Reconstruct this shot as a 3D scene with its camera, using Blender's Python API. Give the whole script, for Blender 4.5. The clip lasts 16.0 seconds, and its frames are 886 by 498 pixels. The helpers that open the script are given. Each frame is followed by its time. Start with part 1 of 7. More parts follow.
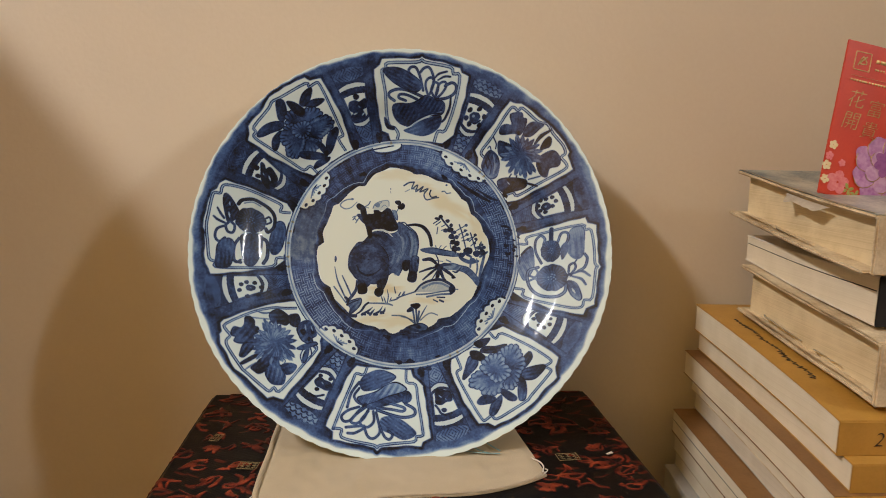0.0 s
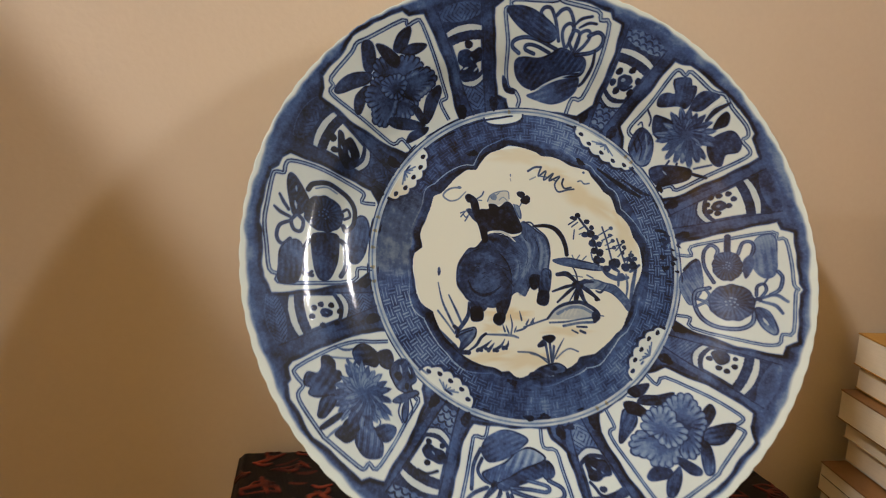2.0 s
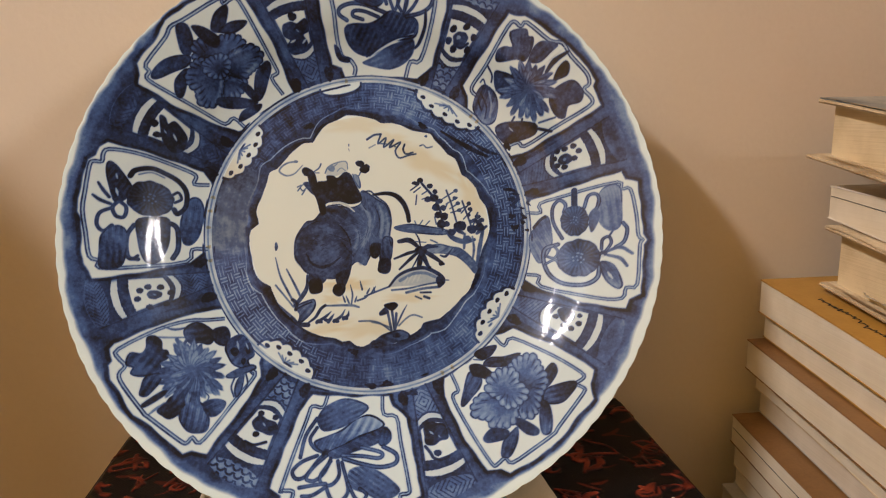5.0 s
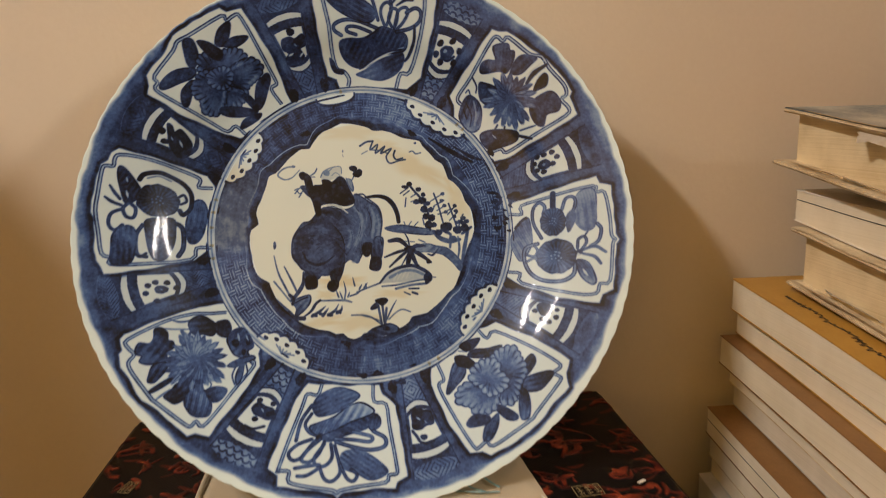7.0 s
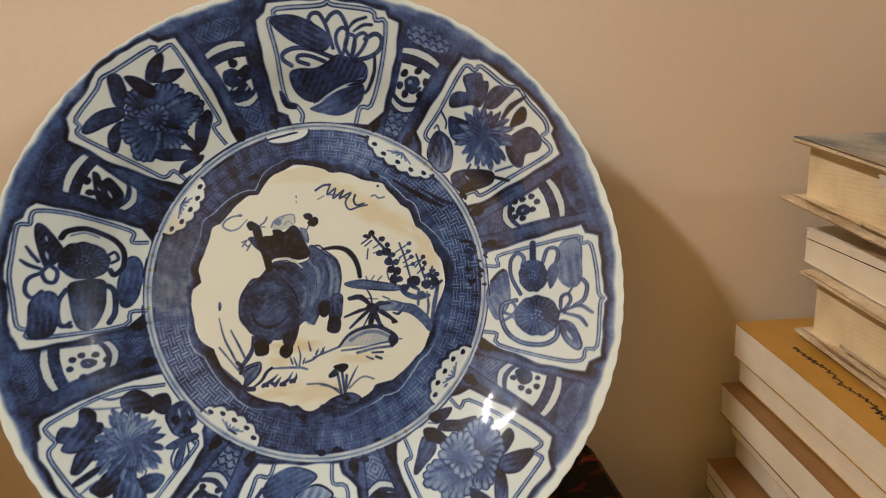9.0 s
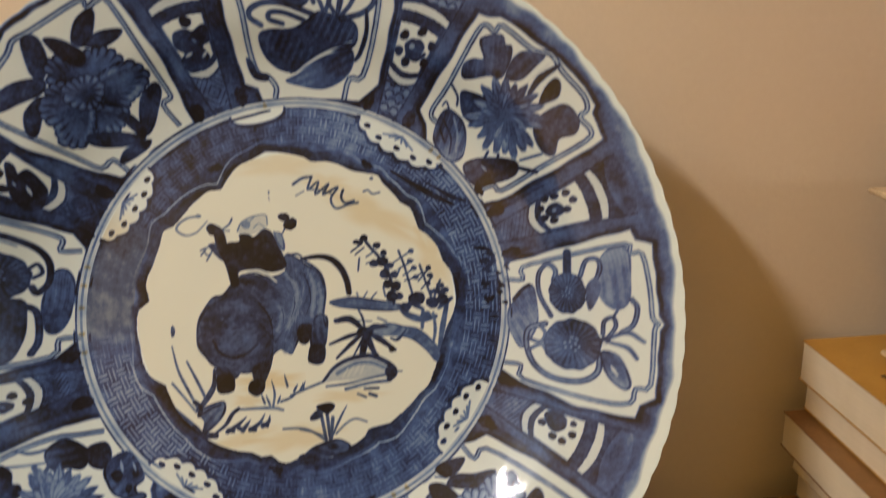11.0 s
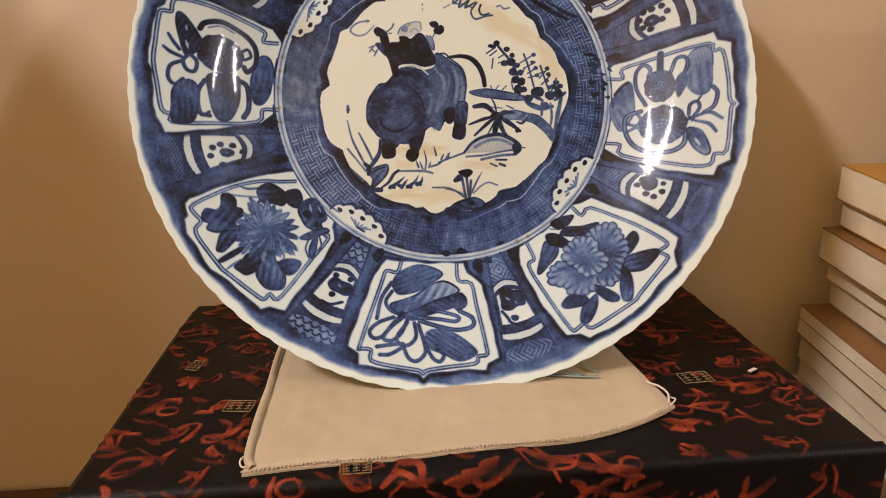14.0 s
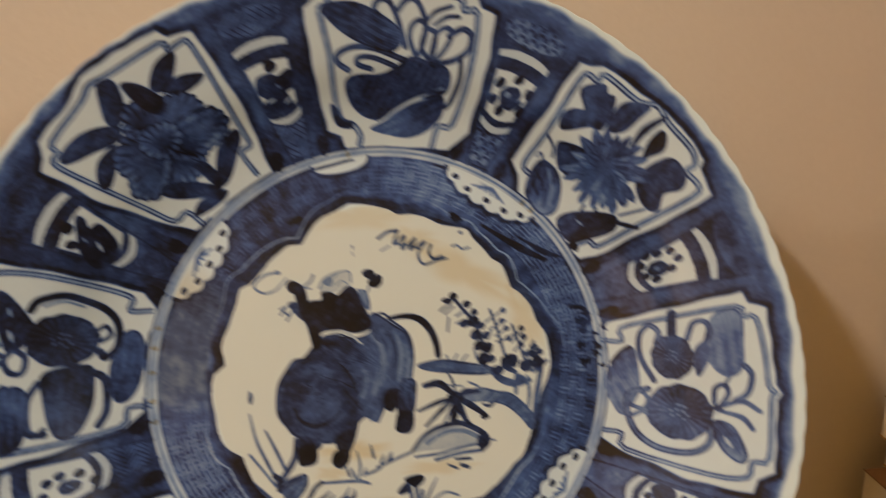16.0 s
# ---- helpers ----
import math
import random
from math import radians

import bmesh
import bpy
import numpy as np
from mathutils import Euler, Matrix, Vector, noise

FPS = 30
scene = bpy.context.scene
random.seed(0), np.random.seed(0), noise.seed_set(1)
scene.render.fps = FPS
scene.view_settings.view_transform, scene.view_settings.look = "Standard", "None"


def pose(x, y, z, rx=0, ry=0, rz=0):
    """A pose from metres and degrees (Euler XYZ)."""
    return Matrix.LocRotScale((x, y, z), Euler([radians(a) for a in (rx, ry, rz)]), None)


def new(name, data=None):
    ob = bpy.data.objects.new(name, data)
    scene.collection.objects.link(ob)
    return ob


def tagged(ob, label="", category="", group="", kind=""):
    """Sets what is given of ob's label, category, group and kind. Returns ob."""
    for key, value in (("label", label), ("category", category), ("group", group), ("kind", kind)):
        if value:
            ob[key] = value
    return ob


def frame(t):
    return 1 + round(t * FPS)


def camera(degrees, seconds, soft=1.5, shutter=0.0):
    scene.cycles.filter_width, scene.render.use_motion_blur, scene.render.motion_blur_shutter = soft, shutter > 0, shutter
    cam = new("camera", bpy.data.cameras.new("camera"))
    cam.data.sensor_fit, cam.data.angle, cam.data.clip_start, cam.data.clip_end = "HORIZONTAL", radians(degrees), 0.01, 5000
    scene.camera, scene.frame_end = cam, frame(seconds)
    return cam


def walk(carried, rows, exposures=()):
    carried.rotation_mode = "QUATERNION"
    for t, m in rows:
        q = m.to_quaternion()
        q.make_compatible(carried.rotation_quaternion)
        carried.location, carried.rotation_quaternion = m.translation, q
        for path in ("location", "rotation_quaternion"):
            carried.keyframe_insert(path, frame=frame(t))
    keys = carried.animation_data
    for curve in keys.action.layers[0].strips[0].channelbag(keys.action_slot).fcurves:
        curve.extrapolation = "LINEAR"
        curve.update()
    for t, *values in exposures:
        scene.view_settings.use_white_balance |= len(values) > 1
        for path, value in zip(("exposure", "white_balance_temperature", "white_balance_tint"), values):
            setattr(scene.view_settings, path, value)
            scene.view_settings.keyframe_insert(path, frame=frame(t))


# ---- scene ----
cam = camera(66.26, 16.0, soft=0.7, shutter=0.5)
# seconds, place in metres, Euler angles in degrees
ROWS = [
    (0.0, -0.0024, 0.0321, 0.3498, 81.36, -1.32, -5.09),
    (0.5, -0.0014, 0.0573, 0.3445, 81.33, -1.21, -4.90),
    (1.0, -0.0134, 0.0936, 0.3401, 81.52, -1.20, -5.07),
    (1.5, -0.0681, 0.1504, 0.3413, 81.41, -2.59, -7.62),
    (2.0, -0.1081, 0.1948, 0.3334, 80.77, -3.64, -11.01),
    (2.5, -0.1167, 0.2483, 0.3493, 80.63, -4.72, -15.59),
    (3.0, -0.0700, 0.2548, 0.3913, 79.35, -1.12, -13.94),
    (3.5, -0.0092, 0.2238, 0.3196, 77.50, 0.94, -7.49),
    (4.0, 0.0084, 0.2096, 0.2759, 79.06, 1.46, -7.76),
    (4.5, 0.0045, 0.1891, 0.3022, 79.05, 1.39, -7.22),
    (4.7, 0.0086, 0.1825, 0.3257, 78.25, 1.21, -6.82),
    (6.8, 0.0207, 0.1609, 0.3497, 79.01, 1.35, -6.47),
    (7.0, 0.0183, 0.1483, 0.3347, 78.96, 1.23, -6.56),
    (7.5, 0.0173, 0.1355, 0.3299, 79.29, 1.18, -6.67),
    (8.0, 0.0174, 0.1347, 0.3360, 79.68, 1.20, -6.55),
    (8.5, 0.0309, 0.1664, 0.3418, 78.68, 1.58, -6.72),
    (8.7, 0.0387, 0.1796, 0.3593, 78.05, 1.83, -6.79),
    (10.8, 0.0498, 0.2773, 0.3773, 75.18, 1.83, -6.42),
    (11.0, 0.0483, 0.2746, 0.3644, 75.05, 1.88, -6.48),
    (11.5, 0.0299, 0.2737, 0.3487, 74.37, 1.89, -6.31),
    (12.0, 0.0072, 0.2556, 0.3404, 74.40, 1.54, -5.63),
    (12.5, -0.0141, 0.2356, 0.3367, 73.94, 1.06, -5.15),
    (13.0, -0.0228, 0.2405, 0.2961, 73.34, 0.97, -4.87),
    (13.5, -0.0205, 0.2228, 0.3176, 72.93, 0.79, -4.94),
    (14.0, -0.0178, 0.1807, 0.2947, 73.22, 0.71, -4.96),
    (14.5, -0.0414, 0.2143, 0.2996, 73.36, 0.38, -4.85),
    (15.0, -0.0895, 0.2826, 0.3677, 73.25, -0.33, -5.34),
    (15.5, -0.0547, 0.3056, 0.4005, 75.81, -0.21, -7.89),
    (16.0, 0.0048, 0.3009, 0.3770, 76.58, 1.13, -8.10),
]
# seconds, stops, kelvin, tint: the clip's camera evens out its picture on the way
EXPOSURES = [(0.0, -0.14, 5860, 10), (1.0, -0.19, 5750, 10), (1.5, -0.18, 5930, 12), (2.5, -0.20, 6030, 13), (3.5, -0.28, 6230, 12), (4.5, -0.04, 5980, 17), (7.0, -0.19, 6330, 13), (8.5, -0.14, 6080, 13), (11.0, -0.16, 6380, 13),
             (12.5, 0.04, 6550, 21), (14.0, 0.09, 6370, 21), (14.5, 0.11, 6270, 21), (15.0, -0.02, 6020, 21), (15.5, -0.14, 6420, 19), (16.0, -0.36, 6390, 16)]
walk(cam, [(t, pose(x, y, z, rx, ry, rz)) for t, x, y, z, rx, ry, rz in ROWS], EXPOSURES)
scene.view_settings.exposure = 0.0

# ---- world and lamps ----
world = bpy.data.worlds.new("world")
scene.world = world
world.use_nodes = True
world.node_tree.nodes["Background"].inputs[0].default_value = (1.0, 0.85, 0.68, 1)
world.node_tree.nodes["Background"].inputs[1].default_value = 0.02

WALL_Y = 0.616
CEIL_Z, FLOOR_Z = 2.05, -0.75
PLATE_C, PLATE_LEAN, PLATE_YAW, PLATE_R = Vector((0.0144, 0.5216, 0.2802)), 20.59, 1.31, 0.1532
# centre, direction, length, width, watts, colour: two unseen tubes set by highlights and shadows, and an added lamp
# that fills the shadows with warm light off the ceiling
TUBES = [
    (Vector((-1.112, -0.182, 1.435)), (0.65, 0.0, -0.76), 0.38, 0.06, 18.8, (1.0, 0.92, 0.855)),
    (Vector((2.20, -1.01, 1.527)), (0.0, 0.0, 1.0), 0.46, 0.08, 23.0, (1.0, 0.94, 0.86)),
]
UPLIGHT = (Vector((-1.75, -2.2, 0.55)), 43.0, (1.0, 0.62, 0.18))


# ---- materials ----
def nodes_of(name):
    m = bpy.data.materials.new(name)
    m.use_nodes = True
    nt = m.node_tree
    return m, nt, nt.nodes["Principled BSDF"]


def add(nt, kind, **settings):
    nd = nt.nodes.new(kind)
    for k, v in settings.items():
        if k in nd.inputs:
            nd.inputs[k].default_value = v
    return nd


def ramp(nt, stops):
    nd = nt.nodes.new("ShaderNodeValToRGB")
    el = nd.color_ramp.elements
    while len(el) > 1:
        el.remove(el[-1])
    el[0].position, el[0].color = stops[0][0], (*stops[0][1], 1)
    for p, c in stops[1:]:
        e = el.new(p)
        e.color = (*c, 1)
    return nd


def coords(nt, scale=(1, 1, 1), kind="Object"):
    tc = nt.nodes.new("ShaderNodeTexCoord")
    mp = nt.nodes.new("ShaderNodeMapping")
    mp.inputs["Scale"].default_value = scale
    nt.links.new(tc.outputs[kind], mp.inputs["Vector"])
    return mp.outputs["Vector"]


def noise_tex(nt, vec, scale, detail=4.0, rough=0.55):
    nd = add(nt, "ShaderNodeTexNoise", Scale=scale, Detail=detail, Roughness=rough)
    nt.links.new(vec, nd.inputs["Vector"])
    return nd.outputs["Fac"]


def bump(nt, bsdf, height, strength, distance):
    nd = add(nt, "ShaderNodeBump", Strength=strength, Distance=distance)
    nt.links.new(height, nd.inputs["Height"])
    nt.links.new(nd.outputs["Normal"], bsdf.inputs["Normal"])


def surface(name, lo, hi, scale=20.0, rough=0.6, grain=400.0, relief=0.2, depth=0.0004, stretch=(1, 1, 1), metal=0.0, spec=0.5):
    """A surface whose colour wanders between lo and hi at two scales, with fine relief."""
    m, nt, b = nodes_of(name)
    v = coords(nt, stretch)
    big, fine = noise_tex(nt, v, scale, 5), noise_tex(nt, v, grain, 3)
    mix = add(nt, "ShaderNodeMath")
    mix.operation = "MULTIPLY_ADD"
    nt.links.new(fine, mix.inputs[0])
    mix.inputs[1].default_value = 0.35
    nt.links.new(big, mix.inputs[2])
    r = ramp(nt, [(0.45, lo), (0.85, hi)])
    nt.links.new(mix.outputs[0], r.inputs[0])
    nt.links.new(r.outputs[0], b.inputs["Base Color"])
    b.inputs["Roughness"].default_value = rough
    b.inputs["Metallic"].default_value = metal
    b.inputs["Specular IOR Level"].default_value = spec
    if relief:
        bump(nt, b, fine, relief, depth)
    return m


def glaze_material():
    """White glaze over cobalt painting; the attribute cobalt holds the pigment's thickness, stain the iron stains."""
    m, nt, b = nodes_of("underglaze_blue_porcelain")
    att = nt.nodes.new("ShaderNodeAttribute")
    att.attribute_name = "cobalt"
    st = nt.nodes.new("ShaderNodeAttribute")
    st.attribute_name = "stain"
    v = coords(nt)
    wash, fine = noise_tex(nt, v, 55, 4, 0.6), noise_tex(nt, v, 600, 3)
    # pigment pools and thins: thickness times (0.75 .. 1.25)
    k = add(nt, "ShaderNodeMapRange")
    nt.links.new(wash, k.inputs["Value"])
    k.inputs["From Min"].default_value, k.inputs["From Max"].default_value = 0.3, 0.7
    k.inputs["To Min"].default_value, k.inputs["To Max"].default_value = 0.74, 1.20
    mul = add(nt, "ShaderNodeMath")
    mul.operation = "MULTIPLY"
    nt.links.new(att.outputs["Fac"], mul.inputs[0])
    nt.links.new(k.outputs[0], mul.inputs[1])
    grit = add(nt, "ShaderNodeMapRange")
    nt.links.new(fine, grit.inputs["Value"])
    grit.inputs["From Min"].default_value, grit.inputs["From Max"].default_value = 0.3, 0.7
    grit.inputs["To Min"].default_value, grit.inputs["To Max"].default_value = 0.89, 1.11
    mul2 = add(nt, "ShaderNodeMath")
    mul2.operation = "MULTIPLY"
    nt.links.new(mul.outputs[0], mul2.inputs[0])
    nt.links.new(grit.outputs[0], mul2.inputs[1])
    r = ramp(nt, [(0.0, (0.685, 0.81, 0.785)), (0.10, (0.46, 0.57, 0.62)), (0.28, (0.195, 0.305, 0.475)), (0.50, (0.055, 0.112, 0.280)),
                  (0.70, (0.017, 0.037, 0.112)), (0.88, (0.008, 0.011, 0.026)), (1.0, (0.004, 0.005, 0.010))])
    nt.links.new(mul2.outputs[0], r.inputs[0])
    mixs = nt.nodes.new("ShaderNodeMix")
    mixs.data_type = "RGBA"
    mixs.blend_type = "MULTIPLY"
    nt.links.new(st.outputs["Fac"], mixs.inputs[0])
    nt.links.new(r.outputs[0], mixs.inputs[6])
    mixs.inputs[7].default_value = (0.80, 0.55, 0.24, 1)
    nt.links.new(mixs.outputs[2], b.inputs["Base Color"])
    b.inputs["Roughness"].default_value = 0.36
    b.inputs["Specular IOR Level"].default_value = 0.24
    b.inputs["Coat Weight"].default_value = 0.46
    b.inputs["Coat Roughness"].default_value = 0.065
    b.inputs["Coat IOR"].default_value = 1.45
    h = add(nt, "ShaderNodeMath")
    h.operation = "MULTIPLY_ADD"
    nt.links.new(fine, h.inputs[0])
    h.inputs[1].default_value = 0.10
    nt.links.new(wash, h.inputs[2])
    # the painted lines stand a little proud under the glaze
    h2 = add(nt, "ShaderNodeMath")
    h2.operation = "MULTIPLY_ADD"
    nt.links.new(att.outputs["Fac"], h2.inputs[0])
    h2.inputs[1].default_value = 0.12
    nt.links.new(h.outputs[0], h2.inputs[2])
    bump(nt, b, h2.outputs[0], 0.30, 0.0004)
    nt.links.new(b.inputs["Normal"].links[0].from_socket, b.inputs["Coat Normal"])
    return m


def brocade_material():
    """Black satin brocade; the attribute thread marks the red floating threads."""
    m, nt, b = nodes_of("black_and_red_brocade")
    att = nt.nodes.new("ShaderNodeAttribute")
    att.attribute_name = "thread"
    v = coords(nt)
    weave = add(nt, "ShaderNodeTexWave", Scale=420.0, Distortion=1.5)
    nt.links.new(v, weave.inputs["Vector"])
    var, fine = noise_tex(nt, v, 60, 4), noise_tex(nt, v, 900, 2)
    r = ramp(nt, [(0.0, (0.004, 0.003, 0.003)), (0.3, (0.035, 0.006, 0.004)), (0.6, (0.16, 0.024, 0.009)), (1.0, (0.37, 0.072, 0.026))])
    mul = add(nt, "ShaderNodeMath")
    mul.operation = "MULTIPLY_ADD"
    nt.links.new(att.outputs["Fac"], mul.inputs[0])
    mul.inputs[1].default_value = 0.75
    k = add(nt, "ShaderNodeMath")
    k.operation = "MULTIPLY"
    nt.links.new(var, k.inputs[0])
    nt.links.new(att.outputs["Fac"], k.inputs[1])
    k2 = add(nt, "ShaderNodeMath")
    k2.operation = "MULTIPLY"
    nt.links.new(k.outputs[0], k2.inputs[0])
    k2.inputs[1].default_value = 0.4
    nt.links.new(k2.outputs[0], mul.inputs[2])
    nt.links.new(mul.outputs[0], r.inputs[0])
    nt.links.new(r.outputs[0], b.inputs["Base Color"])
    b.inputs["Roughness"].default_value = 0.45
    b.inputs["Specular IOR Level"].default_value = 0.18
    h = add(nt, "ShaderNodeMath")
    h.operation = "MULTIPLY_ADD"
    nt.links.new(weave.outputs["Fac"], h.inputs[0])
    h.inputs[1].default_value = 0.4
    nt.links.new(fine, h.inputs[2])
    bump(nt, b, h.outputs[0], 0.25, 0.0004)
    return m


def page_material(name, lo, hi):
    """The edges of many leaves: fine lines along the block."""
    m, nt, b = nodes_of(name)
    v = coords(nt, (3, 3, 900))
    v2 = coords(nt)
    lines, dirt = noise_tex(nt, v, 1.6, 3, 0.7), noise_tex(nt, v2, 35, 4)
    mix = add(nt, "ShaderNodeMath")
    mix.operation = "MULTIPLY_ADD"
    nt.links.new(lines, mix.inputs[0])
    mix.inputs[1].default_value = 0.7
    nt.links.new(dirt, mix.inputs[2])
    r = ramp(nt, [(0.55, lo), (1.1, hi)])
    nt.links.new(mix.outputs[0], r.inputs[0])
    nt.links.new(r.outputs[0], b.inputs["Base Color"])
    b.inputs["Roughness"].default_value = 0.85
    bump(nt, b, lines, 0.06, 0.0003)
    return m


M_GLAZE = glaze_material()
M_WALL = surface("painted_plaster_wall", (0.675, 0.575, 0.43), (0.715, 0.62, 0.475), 3.0, 0.75, 260, 0.25, 0.0006, spec=0.3)
M_WALL_FAR = surface("far_room_wall", (0.60, 0.53, 0.42), (0.66, 0.58, 0.47), 1.2, 0.8, 60, 0.1)
M_CEIL = surface("ceiling_paint", (0.78, 0.75, 0.70), (0.82, 0.79, 0.74), 3.0, 0.85, 200, 0.1)
M_FLOOR = surface("floor_boards", (0.16, 0.09, 0.05), (0.28, 0.17, 0.09), 6.0, 0.5, 120, 0.2, stretch=(1, 8, 1))
M_TABLE = surface("dark_wood", (0.07, 0.035, 0.02), (0.15, 0.08, 0.045), 8.0, 0.4, 150, 0.2, stretch=(1, 9, 9))
M_PANEL = surface("plain_blocker_wood", (0.22, 0.14, 0.08), (0.33, 0.22, 0.13), 8.0, 0.5, 150, 0.2, stretch=(9, 9, 1))
M_BROCADE = brocade_material()
M_GOLD = surface("gold_thread", (0.10, 0.075, 0.03), (0.34, 0.27, 0.13), 500, 0.5, 1500, 0.3, metal=0.3)
M_CLOTH = surface("unbleached_cotton", (0.47, 0.39, 0.255), (0.57, 0.48, 0.335), 14.0, 0.9, 1400, 0.5, 0.0003, spec=0.2)
M_HEM = surface("cotton_hem", (0.48, 0.39, 0.27), (0.62, 0.52, 0.38), 300.0, 0.9, 1800, 0.7, 0.0006, spec=0.2)
M_TEAL = surface("teal_print", (0.16, 0.30, 0.30), (0.30, 0.42, 0.40), 200, 0.85)
M_THREAD = surface("white_thread", (0.62, 0.58, 0.50), (0.75, 0.70, 0.62), 300, 0.8)
M_PAGE_W = page_material("white_page_edges", (0.70, 0.61, 0.43), (0.83, 0.74, 0.56))
M_PAGE_G = page_material("greyish_page_edges", (0.60, 0.53, 0.40), (0.74, 0.67, 0.53))
M_PAGE_Y = page_material("yellowed_page_edges", (0.55, 0.42, 0.22), (0.78, 0.64, 0.39))
M_ORANGE = surface("ochre_card_cover", (0.41, 0.215, 0.032), (0.51, 0.28, 0.050), 30, 0.45, 500, 0.15)
M_BROWN = surface("brown_card_cover", (0.19, 0.095, 0.030), (0.29, 0.15, 0.050), 30, 0.45, 500, 0.15)
M_GREYCOVER = surface("grey_card_cover", (0.40, 0.38, 0.34), (0.52, 0.50, 0.45), 30, 0.5, 500, 0.15)
M_BLACK = surface("black_cloth_spine", (0.008, 0.008, 0.009), (0.020, 0.019, 0.019), 80, 0.5, 900, 0.3)
M_CREAMBOARD = surface("worn_cream_board", (0.42, 0.30, 0.16), (0.76, 0.64, 0.43), 45, 0.7, 500, 0.4, 0.0005)
M_JACKET = surface("scuffed_grey_blue_jacket", (0.03, 0.07, 0.10), (0.50, 0.48, 0.38), 34, 0.35, 500, 0.15, stretch=(1, 0.55, 1))
M_TORN = surface("torn_white_paper", (0.66, 0.58, 0.46), (0.82, 0.76, 0.65), 80, 0.9, 600, 0.4)
M_RED = surface("red_printed_card", (0.56, 0.040, 0.010), (0.64, 0.058, 0.015), 40, 0.4, 600, 0.1)
M_FOIL = surface("gold_foil_print", (0.34, 0.20, 0.05), (0.62, 0.44, 0.17), 260, 0.35, 900, 0.3, metal=0.7)
M_LILAC = surface("lilac_print", (0.42, 0.16, 0.42), (0.58, 0.32, 0.56), 200, 0.4)
M_LILAC_PALE = surface("pale_lilac_print", (0.52, 0.26, 0.50), (0.66, 0.42, 0.62), 200, 0.4)
M_LILAC_DARK = surface("deep_lilac_print", (0.26, 0.07, 0.28), (0.36, 0.13, 0.36), 200, 0.4)
M_PINK = surface("pink_print", (0.70, 0.14, 0.16), (0.80, 0.28, 0.28), 200, 0.4)
M_CREAM = surface("cream_print", (0.80, 0.62, 0.30), (0.86, 0.74, 0.48), 200, 0.4)
M_LEAF = surface("green_print", (0.30, 0.32, 0.06), (0.42, 0.42, 0.12), 200, 0.4)
M_INK = surface("black_ink", (0.012, 0.010, 0.008), (0.03, 0.025, 0.02), 200, 0.5)
M_STEEL = surface("white_enamel", (0.72, 0.72, 0.70), (0.78, 0.78, 0.76), 20, 0.35)


# ---- builders ----
def part(name, bm, material, parent=None, label="", smooth=True):
    me = bpy.data.meshes.new(name)
    bm.normal_update()
    bm.to_mesh(me)
    bm.free()
    me.materials.append(material)
    if smooth:
        me.polygons.foreach_set("use_smooth", [True] * len(me.polygons))
        me.set_sharp_from_angle(angle=radians(38))
    ob = new(name, me)
    ob.parent = parent
    if label:
        ob["label"] = label
    return ob


def base(name, m, label, category, group="", kind=""):
    ob = tagged(new(name), label, category, group, kind)
    ob.matrix_basis = m
    ob.empty_display_size = 0.02
    return ob


def slab(x0, x1, y0, y1, z0, z1, bevel=0.0, shift=None, steps=1, bm=None, grow=None):
    """A box with rounded edges; shift(x, y) lifts it where it is bent, in steps along y; grow(y) swells it."""
    bm = bm or bmesh.new()
    ys = [y0 + (y1 - y0) * i / steps for i in range(steps + 1)]
    lift = shift or (lambda x, y: 0.0)
    rings = []
    for y in ys:
        c = [(x0, z0), (x1, z0), (x1, z1), (x0, z1)]
        k = grow(y) if grow else 1.0
        rings.append([bm.verts.new((x, y, z * k + lift(x, y))) for x, z in c])
    for a, b in zip(rings, rings[1:]):
        for i in range(4):
            j = (i + 1) % 4
            bm.faces.new((a[i], a[j], b[j], b[i]))
    bm.faces.new(rings[0][::-1])
    bm.faces.new(rings[-1])
    bmesh.ops.recalc_face_normals(bm, faces=bm.faces)
    if bevel:
        sharp = [e for e in bm.edges if len(e.link_faces) == 2 and e.calc_face_angle() > 0.9]
        bmesh.ops.bevel(bm, geom=sharp, offset=bevel, segments=2, affect="EDGES")
    return bm


def ribbon(points, width, height, bm=None):
    """A low raised line along points (x, y, z) in a plane whose normal is z."""
    bm = bm or bmesh.new()
    pts = [Vector(p) for p in points]
    prev = None
    for i, p in enumerate(pts):
        d = (pts[min(i + 1, len(pts) - 1)] - pts[max(i - 1, 0)])
        side = Vector((-d.y, d.x, 0))
        side = side.normalized() * width / 2 if side.length else Vector((width / 2, 0, 0))
        ring = [bm.verts.new(p + side), bm.verts.new(p + side * 0.6 + Vector((0, 0, height))), bm.verts.new(p - side * 0.6 + Vector((0, 0, height))), bm.verts.new(p - side)]
        if prev:
            for a in range(3):
                bm.faces.new((prev[a], prev[a + 1], ring[a + 1], ring[a]))
        prev = ring
    return bm


def smooth_line(points, n=8):
    """Points along a smooth curve through the given ones."""
    p = [np.array(q, float) for q in points]
    p = [2 * p[0] - p[1]] + p + [2 * p[-1] - p[-2]]
    out = []
    for i in range(1, len(p) - 2):
        for s in range(n):
            t = s / n
            out.append(0.5 * (2 * p[i] + (p[i + 1] - p[i - 1]) * t + (2 * p[i - 1] - 5 * p[i] + 4 * p[i + 1] - p[i + 2]) * t * t + (3 * p[i] - p[i - 1] - 3 * p[i + 1] + p[i + 2]) * t ** 3))
    out.append(p[-2])
    return out


